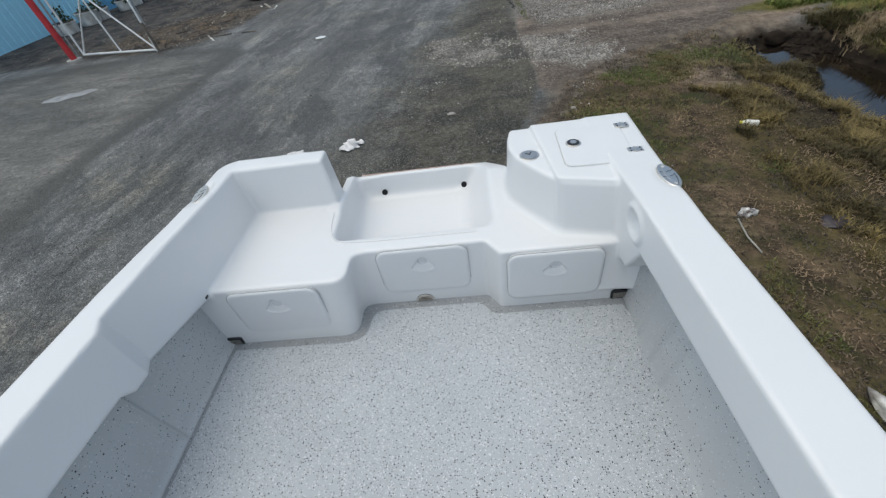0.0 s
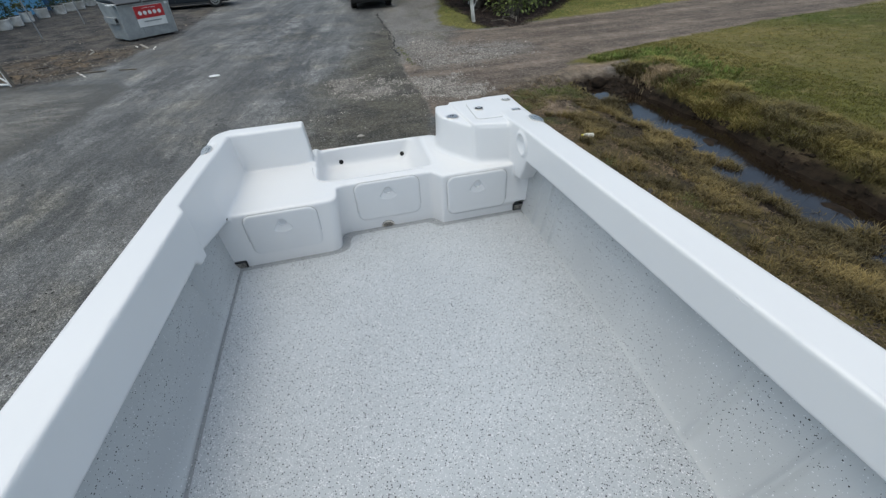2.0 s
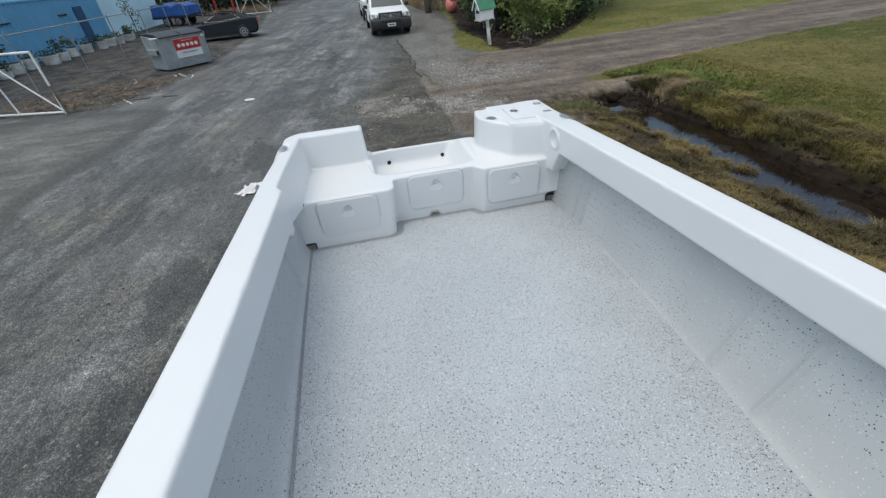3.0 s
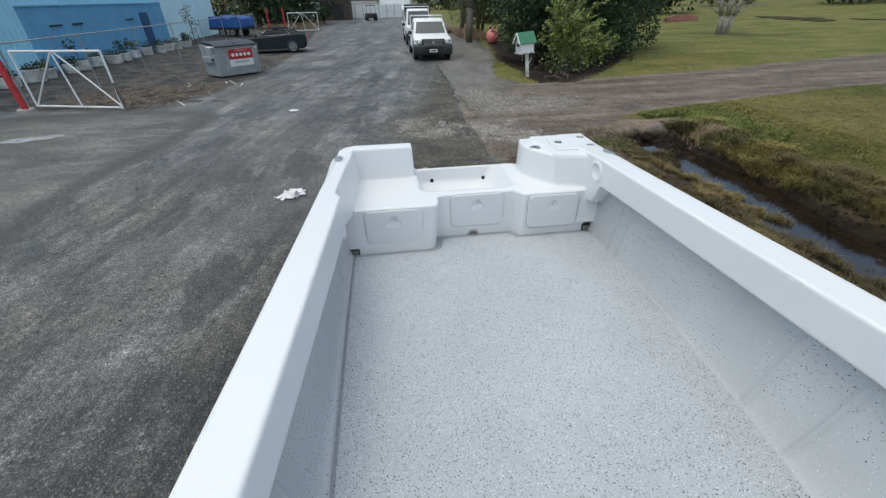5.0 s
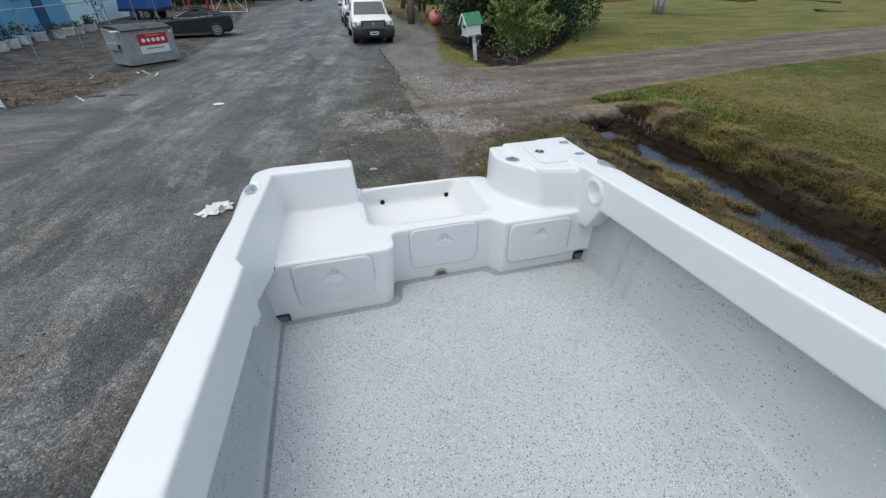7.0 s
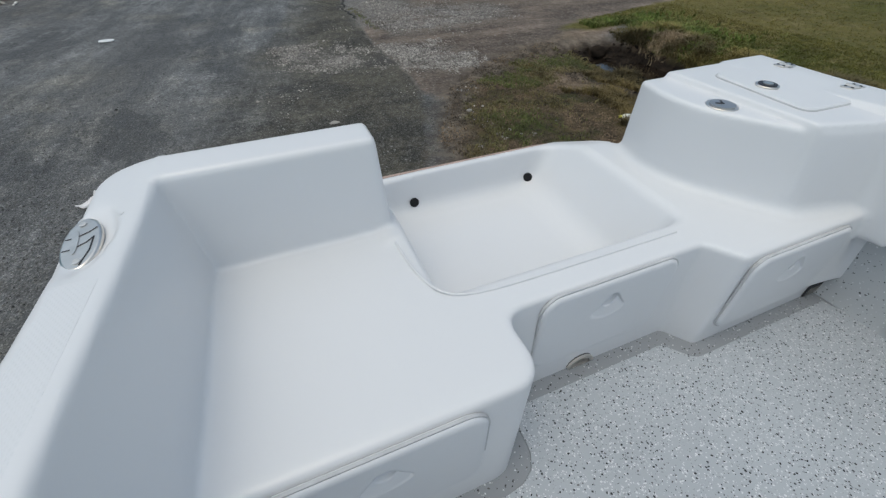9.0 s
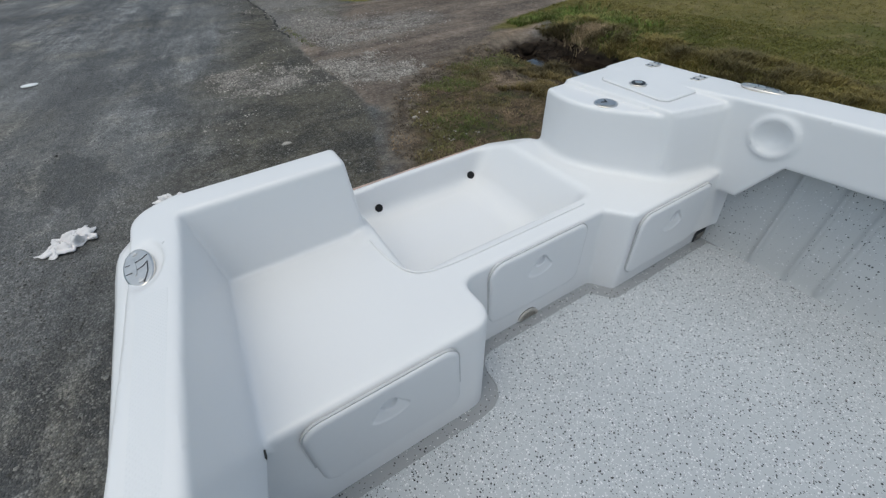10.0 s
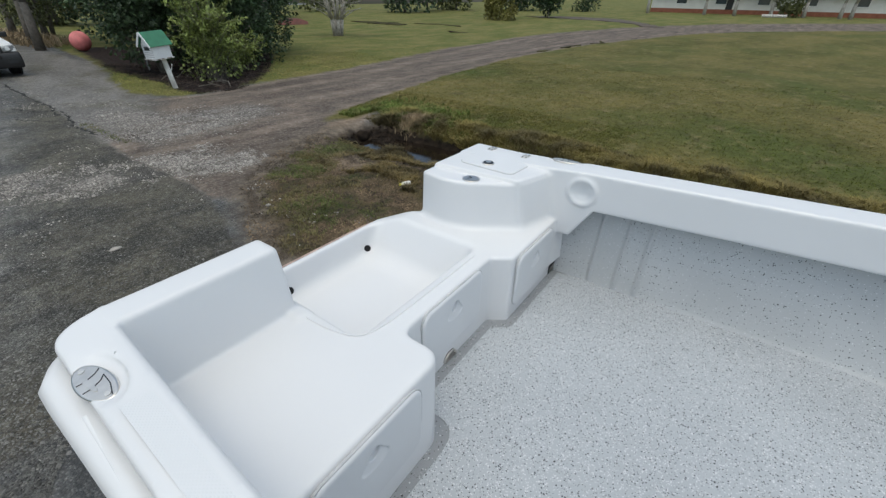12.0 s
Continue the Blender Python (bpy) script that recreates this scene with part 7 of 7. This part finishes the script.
rim = [(0.62 * math.cos(a) * (1 + 0.3 * noise.noise((math.cos(a) * 1.5, math.sin(a) * 1.5, 3.0))), 0.19 * math.sin(a) * (1 + 0.9 * noise.noise((math.cos(a) * 2, math.sin(a) * 2, 8.0)))) for a in np.linspace(0, 2 * math.pi, 40, endpoint=False)]
# the puddle's sky reflection is painted as a pale matte grey
puddle = tagged(part("puddle", prism_bm(rim, -0.002, 0.002), material("puddle_sky_grey", (0.30, 0.30, 0.305), 0.5, vary=0.3, scale=5)), "shallow puddle on the gravel yard, its sky reflection painted pale grey", "puddle", kind="structure")
puddle.matrix_world = pose(-8.7, 7.75, 0.006, 0, 0, 18)

# broken rubble and scraps on the earth heap
rub_pts = np.concatenate([scatter(1800, -10.6, -5.9, 10.3, 14.7, PILE, -0.1), drift(scatter(3200, -13, -5.6, 10.4, 24, YARD, 0.15), 0.8, 0.1)])
pebbles("heap_rubble", rub_pts, 0.02, material("mixed_rubble", (0.17, 0.15, 0.125), 0.9, vary=0.4, scale=3, other=(0.06, 0.053, 0.046), island=0.7), "stones, bark and scraps on the bare earth heap")


# cracks along the edge of the seal
TAR = material("open_crack", (0.018, 0.018, 0.017), 0.95, vary=0.3, scale=8)


def crack(points, wide, seed):
    """A ragged open crack: a thin strip that wanders and swells along its line."""
    q = np.random.RandomState(seed)
    pts = np.array(points, float)
    t = np.linspace(0, len(pts) - 1, 46)
    x, y = np.interp(t, range(len(pts)), pts[:, 0]), np.interp(t, range(len(pts)), pts[:, 1])
    x = x + np.cumsum(q.normal(0, 0.02, 46)) * 0.8 + q.normal(0, 0.02, 46)
    w = wide * q.uniform(0.25, 1.5, 46)
    w[0] = w[-1] = 0.004
    z = ground_z(x, y) + 0.004
    v = np.concatenate([np.column_stack([x - w, y, z]), np.column_stack([x + w * q.uniform(0.4, 1.2, 46), y + 0.02, z])])
    f = np.array([(i, 46 + i, 47 + i, i + 1) for i in range(45)])
    part("crack", mesh_np("crack", v, f, False), TAR, ground, "dark open crack in the seal")


crack([(1.82, 17.4), (1.76, 14.2), (1.8, 12.7), (1.62, 11.7)], 0.034, 1)
crack([(1.1, 13.2), (1.45, 12.4), (1.75, 12.3)], 0.024, 3)
crack([(1.74, 12.2), (1.55, 10.6), (1.5, 9.4)], 0.03, 5)
crack([(0.9, 12.0), (1.25, 11.2), (1.6, 11.0)], 0.018, 6)

# broken boards, bark and scraps lying about the heap
q = random.Random(31)
SCRAP = "scraps on the heap"
for i in range(16):
    x, y = q.uniform(-9.4, -5.6), q.uniform(10.7, 14.6)
    w, ln = q.uniform(0.03, 0.07), q.uniform(0.25, 0.8)
    b = tagged(soft(part("board_scrap", box_bm(w, ln, 0.025), (BROWN, BARK, PALE_BARK, BROWN, TIMBER)[i % 5]), 0.006), "broken weathered board lying on the earth heap", "scrap wood", SCRAP)
    b.matrix_world = pose(x, y, gz(x, y) + 0.018, q.uniform(-3, 3), q.uniform(-4, 4), q.uniform(0, 180))
